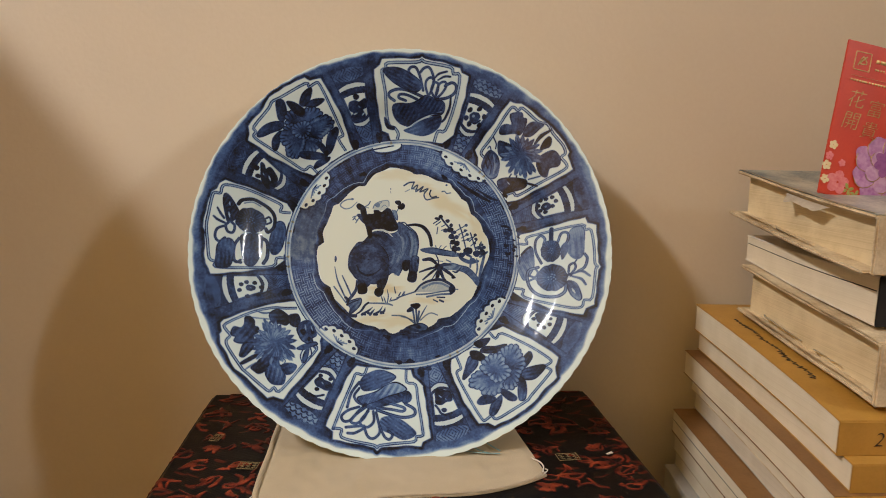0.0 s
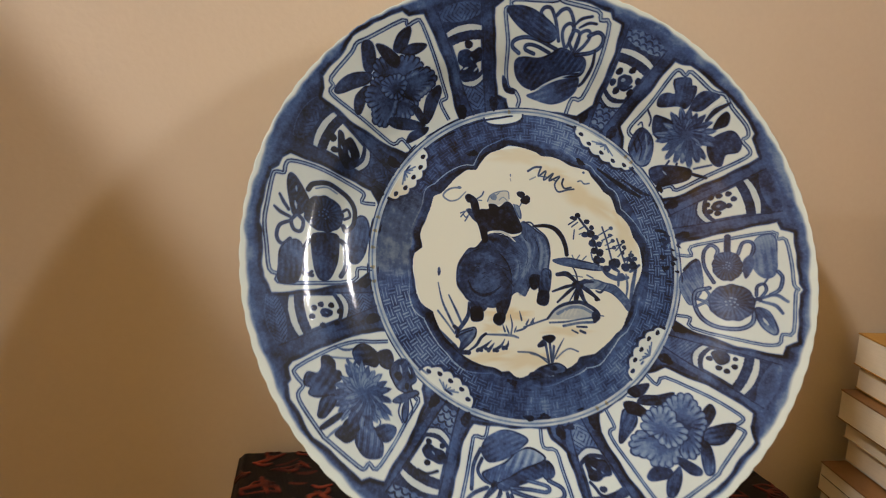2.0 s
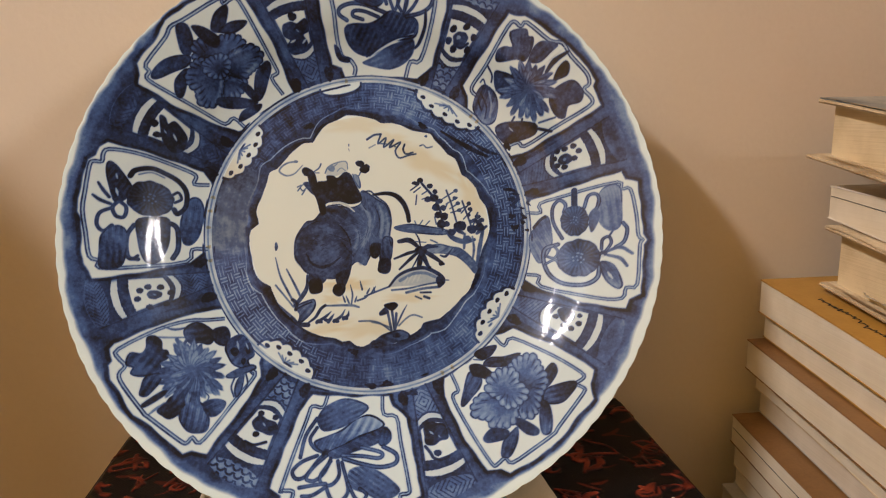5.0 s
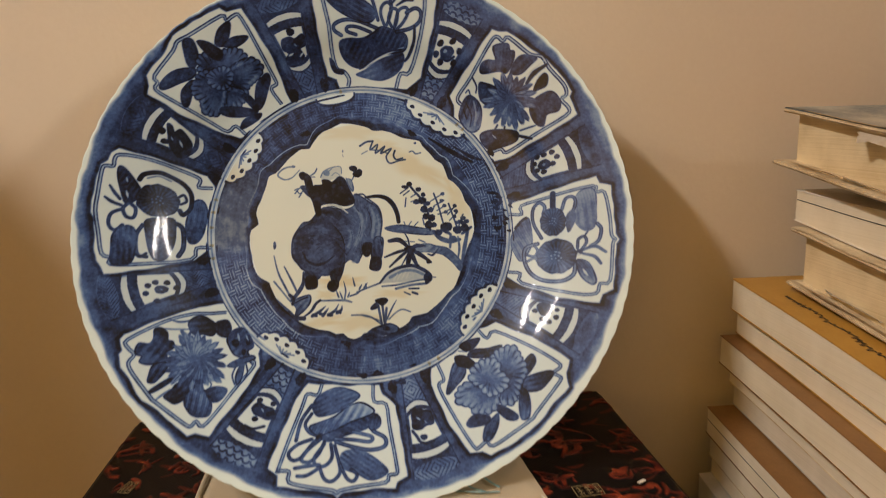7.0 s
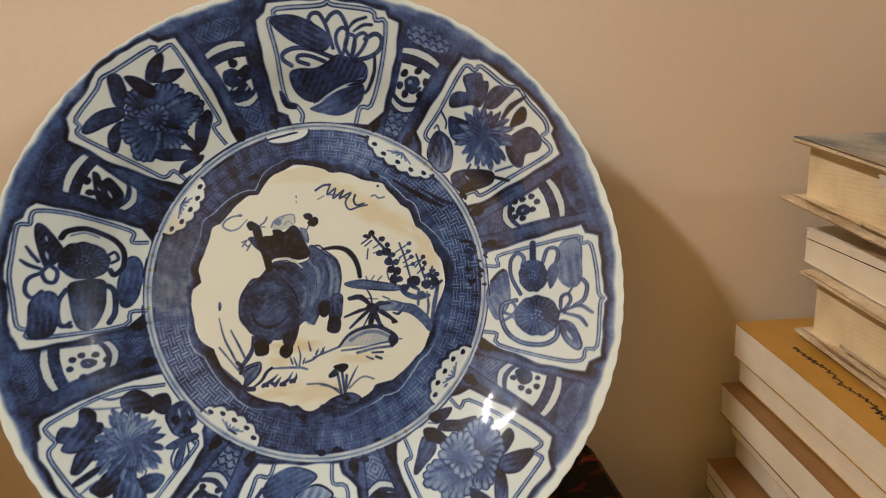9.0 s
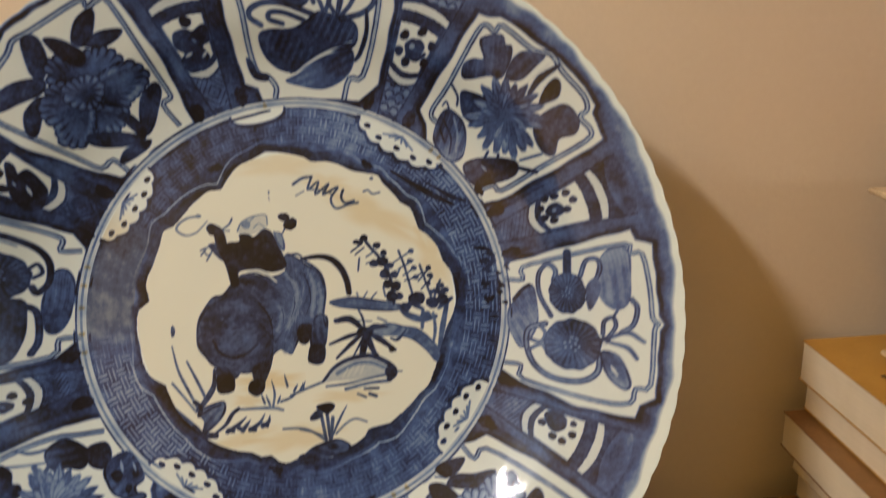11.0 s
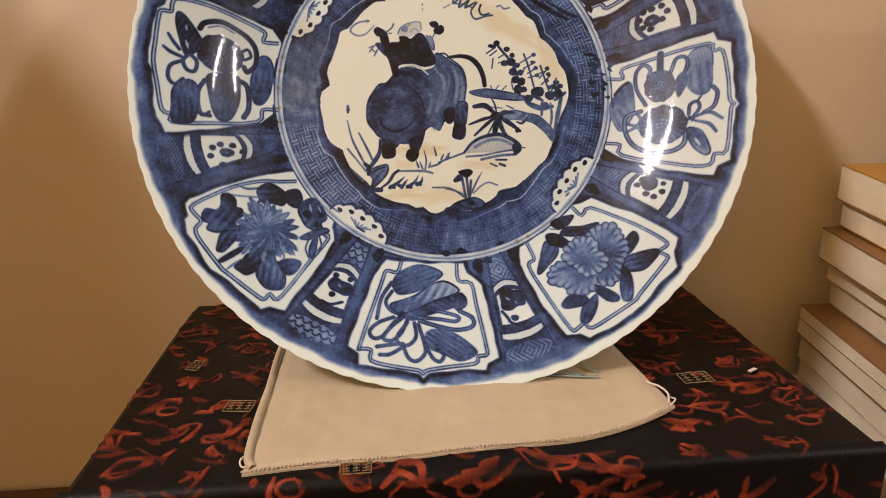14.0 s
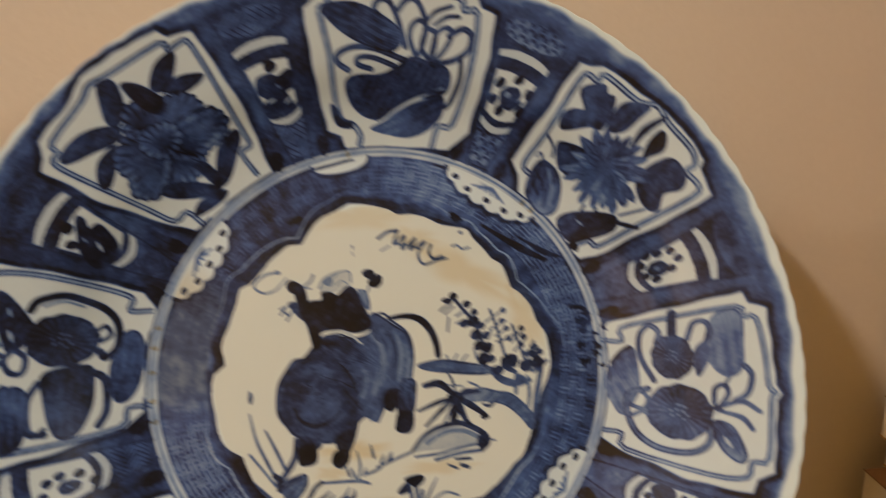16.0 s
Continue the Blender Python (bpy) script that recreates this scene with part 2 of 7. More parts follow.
# ---- the room ----
def room():
    x0, x1, y0, t = -2.3, 3.3, -2.8, 0.12
    for name, dims, m in (
        ("wall_north", (x0 - t, x1 + t, WALL_Y, WALL_Y + t, FLOOR_Z, CEIL_Z), M_WALL),
        ("wall_south", (x0 - t, x1 + t, y0 - t, y0, FLOOR_Z, CEIL_Z), M_WALL_FAR),
        ("wall_west", (x0 - t, x0, y0, WALL_Y, FLOOR_Z, CEIL_Z), M_WALL_FAR),
        ("wall_east", (x1, x1 + t, y0, WALL_Y, FLOOR_Z, CEIL_Z), M_WALL_FAR),
        ("floor", (x0 - t, x1 + t, y0 - t, WALL_Y + t, FLOOR_Z - 0.1, FLOOR_Z), M_FLOOR),
        ("ceiling", (x0 - t, x1 + t, y0 - t, WALL_Y + t, CEIL_Z, CEIL_Z + 0.1), M_CEIL),
    ):
        tagged(part(name, slab(*dims), m, smooth=False), "", "", "", "structure")


room()


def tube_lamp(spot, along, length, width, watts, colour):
    """One unseen tube, turned towards the table; its enamel reflector and pole are made up."""
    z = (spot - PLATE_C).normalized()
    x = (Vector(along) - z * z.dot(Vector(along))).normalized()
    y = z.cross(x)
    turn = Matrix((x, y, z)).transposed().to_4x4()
    top = base("unseen_tube_lamp", Matrix.Translation((spot.x, spot.y, FLOOR_Z)), "unseen tube lamp with an added white enamel reflector and pole", "lamp", "work lamps")
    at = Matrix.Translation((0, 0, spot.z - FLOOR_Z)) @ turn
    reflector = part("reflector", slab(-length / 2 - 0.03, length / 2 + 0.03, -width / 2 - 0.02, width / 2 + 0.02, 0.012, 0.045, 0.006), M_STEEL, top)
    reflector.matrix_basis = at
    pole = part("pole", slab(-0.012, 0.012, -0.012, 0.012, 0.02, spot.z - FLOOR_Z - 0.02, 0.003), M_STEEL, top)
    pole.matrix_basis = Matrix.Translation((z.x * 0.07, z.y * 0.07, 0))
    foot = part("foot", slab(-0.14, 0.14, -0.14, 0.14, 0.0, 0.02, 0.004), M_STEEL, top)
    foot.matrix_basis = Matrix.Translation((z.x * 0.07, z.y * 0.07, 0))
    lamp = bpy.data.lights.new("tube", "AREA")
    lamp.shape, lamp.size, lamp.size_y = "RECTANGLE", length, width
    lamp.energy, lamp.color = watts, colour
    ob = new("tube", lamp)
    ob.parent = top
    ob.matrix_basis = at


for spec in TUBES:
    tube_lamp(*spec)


def fill_uplight(spot, watts, colour):
    """An added, unseen fill: a bowl that throws warm light up at the ceiling."""
    top = base("fill_uplight", Matrix.Translation((spot.x, spot.y, FLOOR_Z)), "unseen floor lamp added to fill the shadows with warm light", "lamp")
    h = spot.z - FLOOR_Z
    part("pole", slab(-0.012, 0.012, -0.012, 0.012, 0.02, h - 0.05, 0.003), M_STEEL, top)
    part("foot", slab(-0.14, 0.14, -0.14, 0.14, 0.0, 0.02, 0.004), M_STEEL, top)
    bm = bmesh.new()
    bmesh.ops.create_cone(bm, cap_ends=True, segments=32, radius1=0.05, radius2=0.17, depth=0.08, matrix=Matrix.Translation((0, 0, h - 0.045)))
    part("bowl", bm, M_STEEL, top)
    lamp = bpy.data.lights.new("bulb", "AREA")
    lamp.shape, lamp.size = "DISK", 0.26
    lamp.energy, lamp.color = watts, colour
    ob = new("bulb", lamp)
    ob.parent = top
    ob.matrix_basis = pose(0, 0, h + 0.002, 180, 0, 0)


fill_uplight(*UPLIGHT)


def table():
    t = base("table", pose(0.15, 0.27, 0), "dark stained wooden table against the wall", "table")
    part("tabletop", slab(-1.05, 0.75, -0.33, 0.345, -0.03, 0, 0.004), M_TABLE, t)
    for x in (-1.00, 0.70):
        for y in (-0.28, 0.29):
            part("leg", slab(x - 0.03, x + 0.03, y - 0.03, y + 0.03, FLOOR_Z, -0.0305, 0.003), M_TABLE, t)


table()


def cabinet():
    """An unseen block against the wall, added to cast the slanting shadow on its left."""
    w, depth, top = 0.24, 0.38, 0.733
    c = base("cabinet", pose(-0.55, WALL_Y - 0.002, 0), "unseen cabinet-shaped block added on the table to shade the wall's left", "cabinet")
    part("carcass", slab(-w, 0, -depth, -0.032, 0.001, top, 0.003), M_PANEL, c)
    part("door", slab(-w + 0.008, -0.008, -depth - 0.016, -depth - 0.001, 0.012, top - 0.012, 0.002), M_PANEL, c)


cabinet()


def screen():
    """An unseen panel beside the table, its rounded top shaped to cast the wall's soft shade."""
    c = base("shade_panel", pose(1.104, -0.142, FLOOR_Z), "unseen round-topped panel added beside the table to shade the wall's right", "screen")
    outline = [(0.0, 0.0), (0.95, 0.0), (0.95, 1.730)]
    outline += [(0.30 * (1 - math.cos(q)), 1.600 + 0.130 * math.sin(q)) for q in np.linspace(math.pi / 2, 0, 14)]
    bm = bmesh.new()
    f = bm.faces.new([bm.verts.new((x, 0, z)) for x, z in outline])
    bmesh.ops.solidify(bm, geom=[f], thickness=0.018)
    part("panel", bm, M_PANEL, c, smooth=False)
    for x in (0.06, 0.86):
        part("foot", slab(x - 0.02, x + 0.02, -0.16, 0.16, 0.0, 0.03, 0.004), M_PANEL, c)


screen()


# ---- the painted dish ----
NR, NA = 530, 2280
RIM_LOBES = 86
rng = np.random.default_rng(7)


def profile(r):
    """Depth of the dish below its rim at r (1 is the rim): a flat well, a wall that is steepest at its middle, and a small turned-out lip."""
    q = np.linspace(0, 1, 600)
    slope = np.interp(q, (0, 0.545, 0.58, 0.64, 0.66, 0.68, 0.70, 0.72, 0.737, 0.755, 0.775, 0.795, 0.82, 0.90, 0.972, 1.0), (0, 0, 0.27, 0.40, 0.45, 0.50, 0.60, 0.69, 0.73, 0.69, 0.60, 0.49, 0.45, 0.43, 0.43, 0.20))
    slope = np.convolve(np.pad(slope, 6, mode="edge"), np.hanning(15)[1:-1] / np.hanning(15).sum(), "valid")
    depth = np.cumsum(slope[::-1])[::-1] * q[1] * PLATE_R
    return np.interp(r, q, depth)


RAD = np.linspace(0, 1, NR)
ANG = np.arange(NA) * 2 * np.pi / NA
PX = (RAD[:, None] * np.cos(ANG)[None]).astype(np.float32)
PY = (RAD[:, None] * np.sin(ANG)[None]).astype(np.float32)
COBALT = np.zeros((NR, NA), np.float32)
STAIN = np.zeros((NR, NA), np.float32)


def step(x):
    x = np.clip(x, 0, 1)
    return x * x * (3 - 2 * x)


def window(points, pad):
    p = np.array(points, float)
    c = (p.min(0) + p.max(0)) / 2
    rho = np.hypot(*(p - c).T).max() + pad
    d = math.hypot(*c)
    i0, i1 = max(0, int((d - rho) * (NR - 1))), min(NR, int((d + rho) * (NR - 1)) + 2)
    if d > rho * 1.05:
        half = math.asin(rho / d)
        a = math.atan2(c[1], c[0])
        j = np.arange(int((a - half) / (2 * np.pi) * NA) - 1, int((a + half) / (2 * np.pi) * NA) + 2) % NA
        if len(j) > NA:
            j = np.arange(NA)
    else:
        j = np.arange(NA)
    return np.ix_(np.arange(i0, max(i1, i0 + 1)), j)


def lay(w, mask, value, mode="over", layer=None):
    layer = COBALT if layer is None else layer
    old = layer[w]
    if mode == "over":
        layer[w] = old + (value - old) * mask
    elif mode == "ink":
        layer[w] = np.maximum(old, value * mask)
    else:
        layer[w] = np.minimum(1.0, old + value * mask)


def stroke(points, width, value, mode="ink", taper=(1.0, 1.0), soft=0.0035, layer=None, curved=True):
    """A brush line through points in dish coordinates; taper: width at its start and end."""
    p = np.array(smooth_line(points, 5) if curved and len(points) > 2 else points, float)
    w = window(p, width + soft)
    x, y = PX[w], PY[w]
    best = np.zeros_like(x)
    n = len(p) - 1
    for i in range(n):
        a, d = p[i], p[i + 1] - p[i]
        L = max(float(d @ d), 1e-9)
        t = np.clip(((x - a[0]) * d[0] + (y - a[1]) * d[1]) / L, 0, 1)
        dist = np.hypot(x - a[0] - t * d[0], y - a[1] - t * d[1])
        s = (i + t) / n
        # full in the middle, narrowing to its ends
        wd = width * np.where(s < 0.5, taper[0] + (1 - taper[0]) * s * 2, 1 + (taper[1] - 1) * (s - 0.5) * 2)
        best = np.maximum(best, step((wd - dist) / soft + 0.5))
    lay(w, best, value, mode, layer)


def blot(c, a, b, turn, value, mode="ink", wobble=0.08, soft=0.12, layer=None, lobes=5):
    """An uneven brushed patch: half-sizes a, b, turned by degrees."""
    w = window([(c[0] - a, c[1] - b), (c[0] + a, c[1] + b)], 0.25 * max(a, b))
    t = radians(turn)
    dx, dy = PX[w] - c[0], PY[w] - c[1]
    u, v = (dx * math.cos(t) + dy * math.sin(t)) / a, (-dx * math.sin(t) + dy * math.cos(t)) / b
    ang = np.arctan2(v, u)
    if max(a, b) < 0.03:
        lobes, wobble = 3, wobble * 0.6
    ph = rng.uniform(0, 6.3, 3)
    q = np.hypot(u, v) + wobble * (np.sin(lobes * ang + ph[0]) + 0.6 * np.sin((lobes + 4) * ang + ph[1]))
    lay(w, step((1 - q) / soft + 0.5), value, mode, layer)


def polygon_gap(x, y, poly):
    """Signed distance to a polygon, positive inside."""
    p = np.array(poly, float)
    best = np.full(x.shape, 9.0)
    inside = np.zeros(x.shape, bool)
    for a, b in zip(p, np.roll(p, -1, 0)):
        d = b - a
        t = np.clip(((x - a[0]) * d[0] + (y - a[1]) * d[1]) / (d @ d), 0, 1)
        best = np.minimum(best, np.hypot(x - a[0] - t * d[0], y - a[1] - t * d[1]))
        cross = (a[1] > y) != (b[1] > y)
        with np.errstate(divide="ignore", invalid="ignore"):
            inside ^= cross & (x < (b[0] - a[0]) * (y - a[1]) / (b[1] - a[1]) + a[0])
    return np.where(inside, best, -best)


def wedge(theta, half, r0, r1):
    """Grid window round a radius: indices, cross distance (clockwise) and r."""
    i0, i1 = int(r0 * (NR - 1)), min(NR, int(r1 * (NR - 1)) + 2)
    j = np.arange(int((theta - radians(half)) / (2 * np.pi) * NA), int((theta + radians(half)) / (2 * np.pi) * NA) + 1)
    w = np.ix_(np.arange(i0, i1), j % NA)
    across = (theta - j * 2 * np.pi / NA)[None, :] * 0.77 * np.ones((i1 - i0, 1))
    return w, across, RAD[i0:i1][:, None] * np.ones((1, len(j)))


def ground():
    """The blue ground of the rim, the white lip, and the ring round the well."""
    r = RAD[:, None] * np.ones((1, NA))
    a = ANG[None] * np.ones((NR, 1))
    streak = 0.05 * np.sin(23 * a + 9 * np.sin(3 * a)) + 0.05 * np.sin(61 * a + 40 * r) + 0.04 * np.sin(7 * a + 2)
    # the cosine darkens the upper left: shade put into the pigment
    COBALT[:] = np.where(r > 0.585, 0.68 + 0.6 * streak + 0.04 * np.cos(a - 2.2), 0)
    # the outermost band is brushed on more thickly, then the bare lip
    lip = 0.971 + 0.004 * np.sin(19 * a) + 0.002 * np.sin(47 * a + 1) + 0.003 * np.sin(3 * a) + 0.008 * np.cos(a - radians(110))
    COBALT[:] = np.where(r > 0.945, COBALT - 0.16 * step((r - 0.945) / 0.025), COBALT)
    COBALT[:] *= 1 - step((r - lip) / 0.016)
    # well ring
    ring = step((r - 0.34) / 0.006) * (r < 0.563)
    COBALT[:] = np.where(r < 0.563, (0.67 + 0.7 * streak + 0.06 * np.sin(3 * a + 1)) * ring, COBALT)
    # two pale lines between ring and rim
    COBALT[:] = np.where((r > 0.563) & (r < 0.585), 0.16 + 0.05 * np.sin(31 * a), COBALT)
    COBALT[:] = np.where(np.abs(r - 0.5745) < 0.0022, 0.42, COBALT)
    # basket weave in the ring
    x, y = a * 0.5 / 0.031, (r - 0.484) / 0.0245
    ix, iy = np.floor(x), np.floor(y)
    fx, fy = x - ix, y - iy
    flat = ((np.abs(fy - 0.28) < 0.09) | (np.abs(fy - 0.74) < 0.08)) & (((ix + iy) % 2 == 0) | (np.abs(fx - 0.5) > 0.42))
    tall = ((np.abs(fx - 0.30) < 0.085) | (np.abs(fx - 0.70) < 0.075)) & ((ix + iy) % 2 == 1)
    weave = (flat | tall) & (r > 0.462) & (r < 0.559)
    thin = np.clip(0.55 + 0.75 * np.sin(2 * a + 0.9) + 0.3 * np.sin(5 * a), 0, 1) * (1 - step((np.cos(a - radians(172)) - 0.90) / 0.06))
    pale = step((np.cos(a - radians(168)) - 0.92) / 0.06) * (r > 0.44) * (r < 0.563)
    COBALT[:] = np.where(weave, COBALT - 0.30 * (0.35 + 0.65 * thin) * (1 - pale), COBALT)
    # the wash is thin and greyish on one side of the ring
    COBALT[:] -= 0.07 * pale
    STAIN[:] = np.maximum(STAIN, 0.45 * pale)


def medallion():
    """The lobed white field, its dark brushed edge, and the woven ring round it."""
    rows = int(0.58 * NR)
    x, y = PX[:rows], PY[:rows]
    r = RAD[:rows, None] * np.ones((1, NA))
    a = ANG[None] * np.ones((rows, 1))
    g = np.full(x.shape, -0.2)
    near = (r > 0.30) & (r < 0.50)
    g[near] = polygon_gap(x[near], y[near], closed_line(field_outline(), 2))
    g[r <= 0.30] = 0.1
    part_ = COBALT[:rows]
    part_[:] = np.where(g > 0, 0.0, part_)
    wide = 0.020 + 0.008 * np.sin(5 * a + 1) + 0.006 * np.sin(11 * a)
    dark = step((wide + g) / 0.010 + 0.5) * (g <= 0)
    part_[:] = part_ + (0.80 + 0.06 * np.sin(9 * a) - part_) * dark
    part_[:] = np.where(np.abs(g + wide + 0.010) < 0.0024, part_ * np.clip(0.62 + 0.35 * np.sin(4 * a + 2), 0.35, 1), part_)
    rim = step((0.0040 + 0.0022 * np.sin(23 * a) - np.abs(g + 0.004)) / 0.004 + 0.5)
    part_[:] = np.maximum(part_, rim * (0.93 + 0.05 * np.sin(7 * a)) * step(0.7 + 0.8 * np.sin(6 * a + 2)))


def cartouche(angle, half, plain=False):
    """A white scalloped reserve on the ring's outer side, with dark dots."""
    t = radians(angle)
    w, x, r = wedge(t, half + 6, 0.46, 0.575)
    x = x * 0.54 / 0.77
    hw = radians(half) * 0.54
    top = 0.562 - 0.055 * np.sqrt(np.clip(1 - (x / hw) ** 2, 0, 1)) - 0.010 * np.abs(np.sin(x / hw * 7.8))
    if plain:
        top = 0.558 - 0.030 * np.sqrt(np.clip(1 - (x / hw) ** 2, 0, 1))
    m = step((r - top) / 0.006 + 0.5) * (np.abs(x) < hw) * (r < 0.566)
    lay(w, step((r - top + 0.012) / 0.006 + 0.5) * (np.abs(x) < hw * 1.08) * (r < 0.566), 0.82)
    lay(w, m, 0.04)
    if plain:
        return
    for f in (-0.80, -0.46, 0.02, 0.46, 0.80):
        q = t - f * hw / 0.54
        rr = 0.562 - 0.055 * math.sqrt(1 - f * f) - 0.010 * abs(math.sin(f * 7.8)) + 0.0165
        blot((rr * math.cos(q), rr * math.sin(q)), 0.0095, 0.0068, math.degrees(q) + 90, 0.92, wobble=0.1, soft=0.3)
    for f in (-0.40, -0.25, -0.1, 0.05, 0.2, 0.35):
        q = t - f * hw / 0.54
        stroke([(0.559 * math.cos(t), 0.559 * math.sin(t)), (0.541 * math.cos(q), 0.541 * math.sin(q))], 0.0026, 0.50)


DIVIDERS = [radians(q) for q in (62.8, 16.6, -29.0, -75.4, -119.8, -164.8, 152.0, 108.5)]


def divider(k):
    """The strip between two panels: diaper ends, white bars, and a white medallion for its figure."""
    t = DIVIDERS[k]
    w, x, r = wedge(t, 8, 0.586, 0.955)
    x = x * r / 0.77
    hw = 0.024 + 0.052 * (r - 0.60) / 0.3
    inside = step((hw - np.abs(x)) / 0.006 + 0.5)
    dome = (x / hw) ** 2 * 0.016
    lay(w, inside * (r > 0.60) * (r < 0.945 - dome), 0.60)
    lay(w, step((0.004 - np.abs(np.abs(x) - hw - 0.003)) / 0.004 + 0.4) * (r < 0.93), 0.84, "ink")
    # diaper: scales, diamonds or plain wash
    ends = inside * ((r < 0.672 + dome) | (r > 0.885 - dome)) * (r > 0.60) * (r < 0.942 - dome)
    kind = (0, 3, 3, 1, 0, 2, 1, 1)[k]
    line = np.zeros_like(r)
    if kind == 0:
        row = np.floor(r / 0.019)
        cx = (x / 0.030 + 0.5 * (row % 2)) % 1 - 0.5
        d = np.hypot(cx * 0.030, (r / 0.019 - row) * 0.019)
        line = (np.abs(d - 0.0125) < 0.0030) * 1.0
    elif kind == 1:
        rr = np.where(r < 0.78, r - 0.640, r - 0.912)
        line = (((np.abs(x) + np.abs(rr)) % 0.0165) < 0.0046) * 1.0
    elif kind == 2:
        line = (((x + r * np.where(np.floor(r / 0.026) % 2 == 0, 1, -1)) % 0.012) < 0.0040) * 1.0
    else:
        line = ((r + 0.5 * x) % 0.011 < 0.0035) * (r < 0.78) * 0.6
    lay(w, ends * 1.0, (0.46, 0.64, 0.56, 0.48, 0.40, 0.60, 0.70, 0.58)[k] + 0.05 * np.sin(r * 90 + k))
    lay(w, ends * line * 0.85, 0.82)
    # medallion between its bars
    lay(w, inside * (r > 0.674 + dome) * (r < 0.884 + dome), 0.78)
    lay(w, inside * (r > 0.680 + dome) * (r < 0.697 + dome), 0.10)
    lay(w, inside * (r > 0.852 - dome * 0.4) * (r < 0.873 - dome * 0.8), 0.08)
    lay(w, step((hw - 0.006 - np.abs(x)) / 0.005 + 0.5) * (r > 0.712 + dome) * (r < 0.822 - dome * 0.4), 0.04)
    # heavy drops of pigment at the foot of the strip
    for s in (-1, 1):
        q = t + s * radians(6.0)
        blot((0.610 * math.cos(q), 0.610 * math.sin(q)), 0.026, 0.0175, math.degrees(q), 0.98, wobble=0.14)
        stroke([(rr * math.cos(q), rr * math.sin(q)) for rr in (0.61, 0.68, 0.76)], 0.008, 0.78, taper=(1, 0.3))


def closed_line(points, n=4):
    """Points along a smooth closed curve."""
    p = list(points)
    q = smooth_line([p[-1]] + p + [p[0], p[1]], n)
    return q[n:-n - 1]


def fill(points, value, edge=None, grain=None, curved=True):
    """A brushed patch inside an outline; edge: strength of its dried rim; grain: direction, pitch and depth of its brush lines."""
    p = np.array(closed_line(points) if curved else points, float)
    w = window(p, 0.012)
    x, y = PX[w], PY[w]
    g = polygon_gap(x, y, p)
    if grain:
        q = radians(grain[0])
        t = (y * math.cos(q) - x * math.sin(q)) / grain[1]
        along = (x * math.cos(q) + y * math.sin(q)) / grain[1]
        t = t + 0.25 * np.sin(0.35 * along + 3 * p[0, 0])
        value = value + grain[2] * (0.16 * np.sin(2 * np.pi * t) * (0.5 + 0.5 * np.sin(0.13 * along + 9 * p[0, 1])) + 0.34 * np.sin(2 * np.pi * 0.37 * t + 1.3) * np.sin(0.21 * along))
        # the brush leaves more at one end of its stroke
        mid = p.mean(0)
        run = ((x - mid[0]) * math.cos(q) + (y - mid[1]) * math.sin(q)) / max(1e-6, np.abs((p - mid) @ np.array((math.cos(q), math.sin(q)))).max())
        value = value + grain[2] * 0.55 * np.clip(run, -1, 1) * (1 if p[0, 0] * 57 % 2 > 1 else -1)
    lay(w, step(g / 0.004 + 0.5), value)
    if edge:
        thick = 0.0022 + 0.0010 * np.sin(40 * x + 55 * y)
        lay(w, step((thick - np.abs(g)) / 0.0035 + 0.5), edge, "ink")


def double_line(points, gap, value=0.8):
    """The two thin lines round a picture, with a faint wash between them."""
    p = np.array(smooth_line(points, 3), float)
    d = np.gradient(p, axis=0)
    nrm = np.stack([-d[:, 1], d[:, 0]], 1) / np.maximum(np.hypot(*d.T), 1e-9)[:, None]
    stroke(p, gap * 0.42, 0.20, curved=False)
    for s, wd in ((-0.5, 0.0021), (0.5, 0.0016)):
        stroke(p + nrm * gap * s, wd, value, curved=False, soft=0.0030)


def reserve(points):
    """A white panel left in the blue ground, with pigment pooled round it and a dark line at its edge."""
    p = np.array(points, float)
    w = window(p, 0.03)
    x, y = PX[w], PY[w]
    g = polygon_gap(x, y, p) + 0.0016 * np.sin(x * 60 + 3) + 0.0014 * np.sin(y * 75)
    keep = np.hypot(x, y) > 0.588
    lay(w, step((g + 0.022) / 0.018) * keep * 0.75, 0.80 + 0.05 * np.sin(x * 40 + y * 23))
    lay(w, step((0.0050 - np.abs(g + 0.005)) / 0.005 + 0.4) * keep, 0.92 - 0.08 * np.sin(x * 60 + y * 40))
    lay(w, step((g + 0.001) / 0.006) * keep, 0.035)


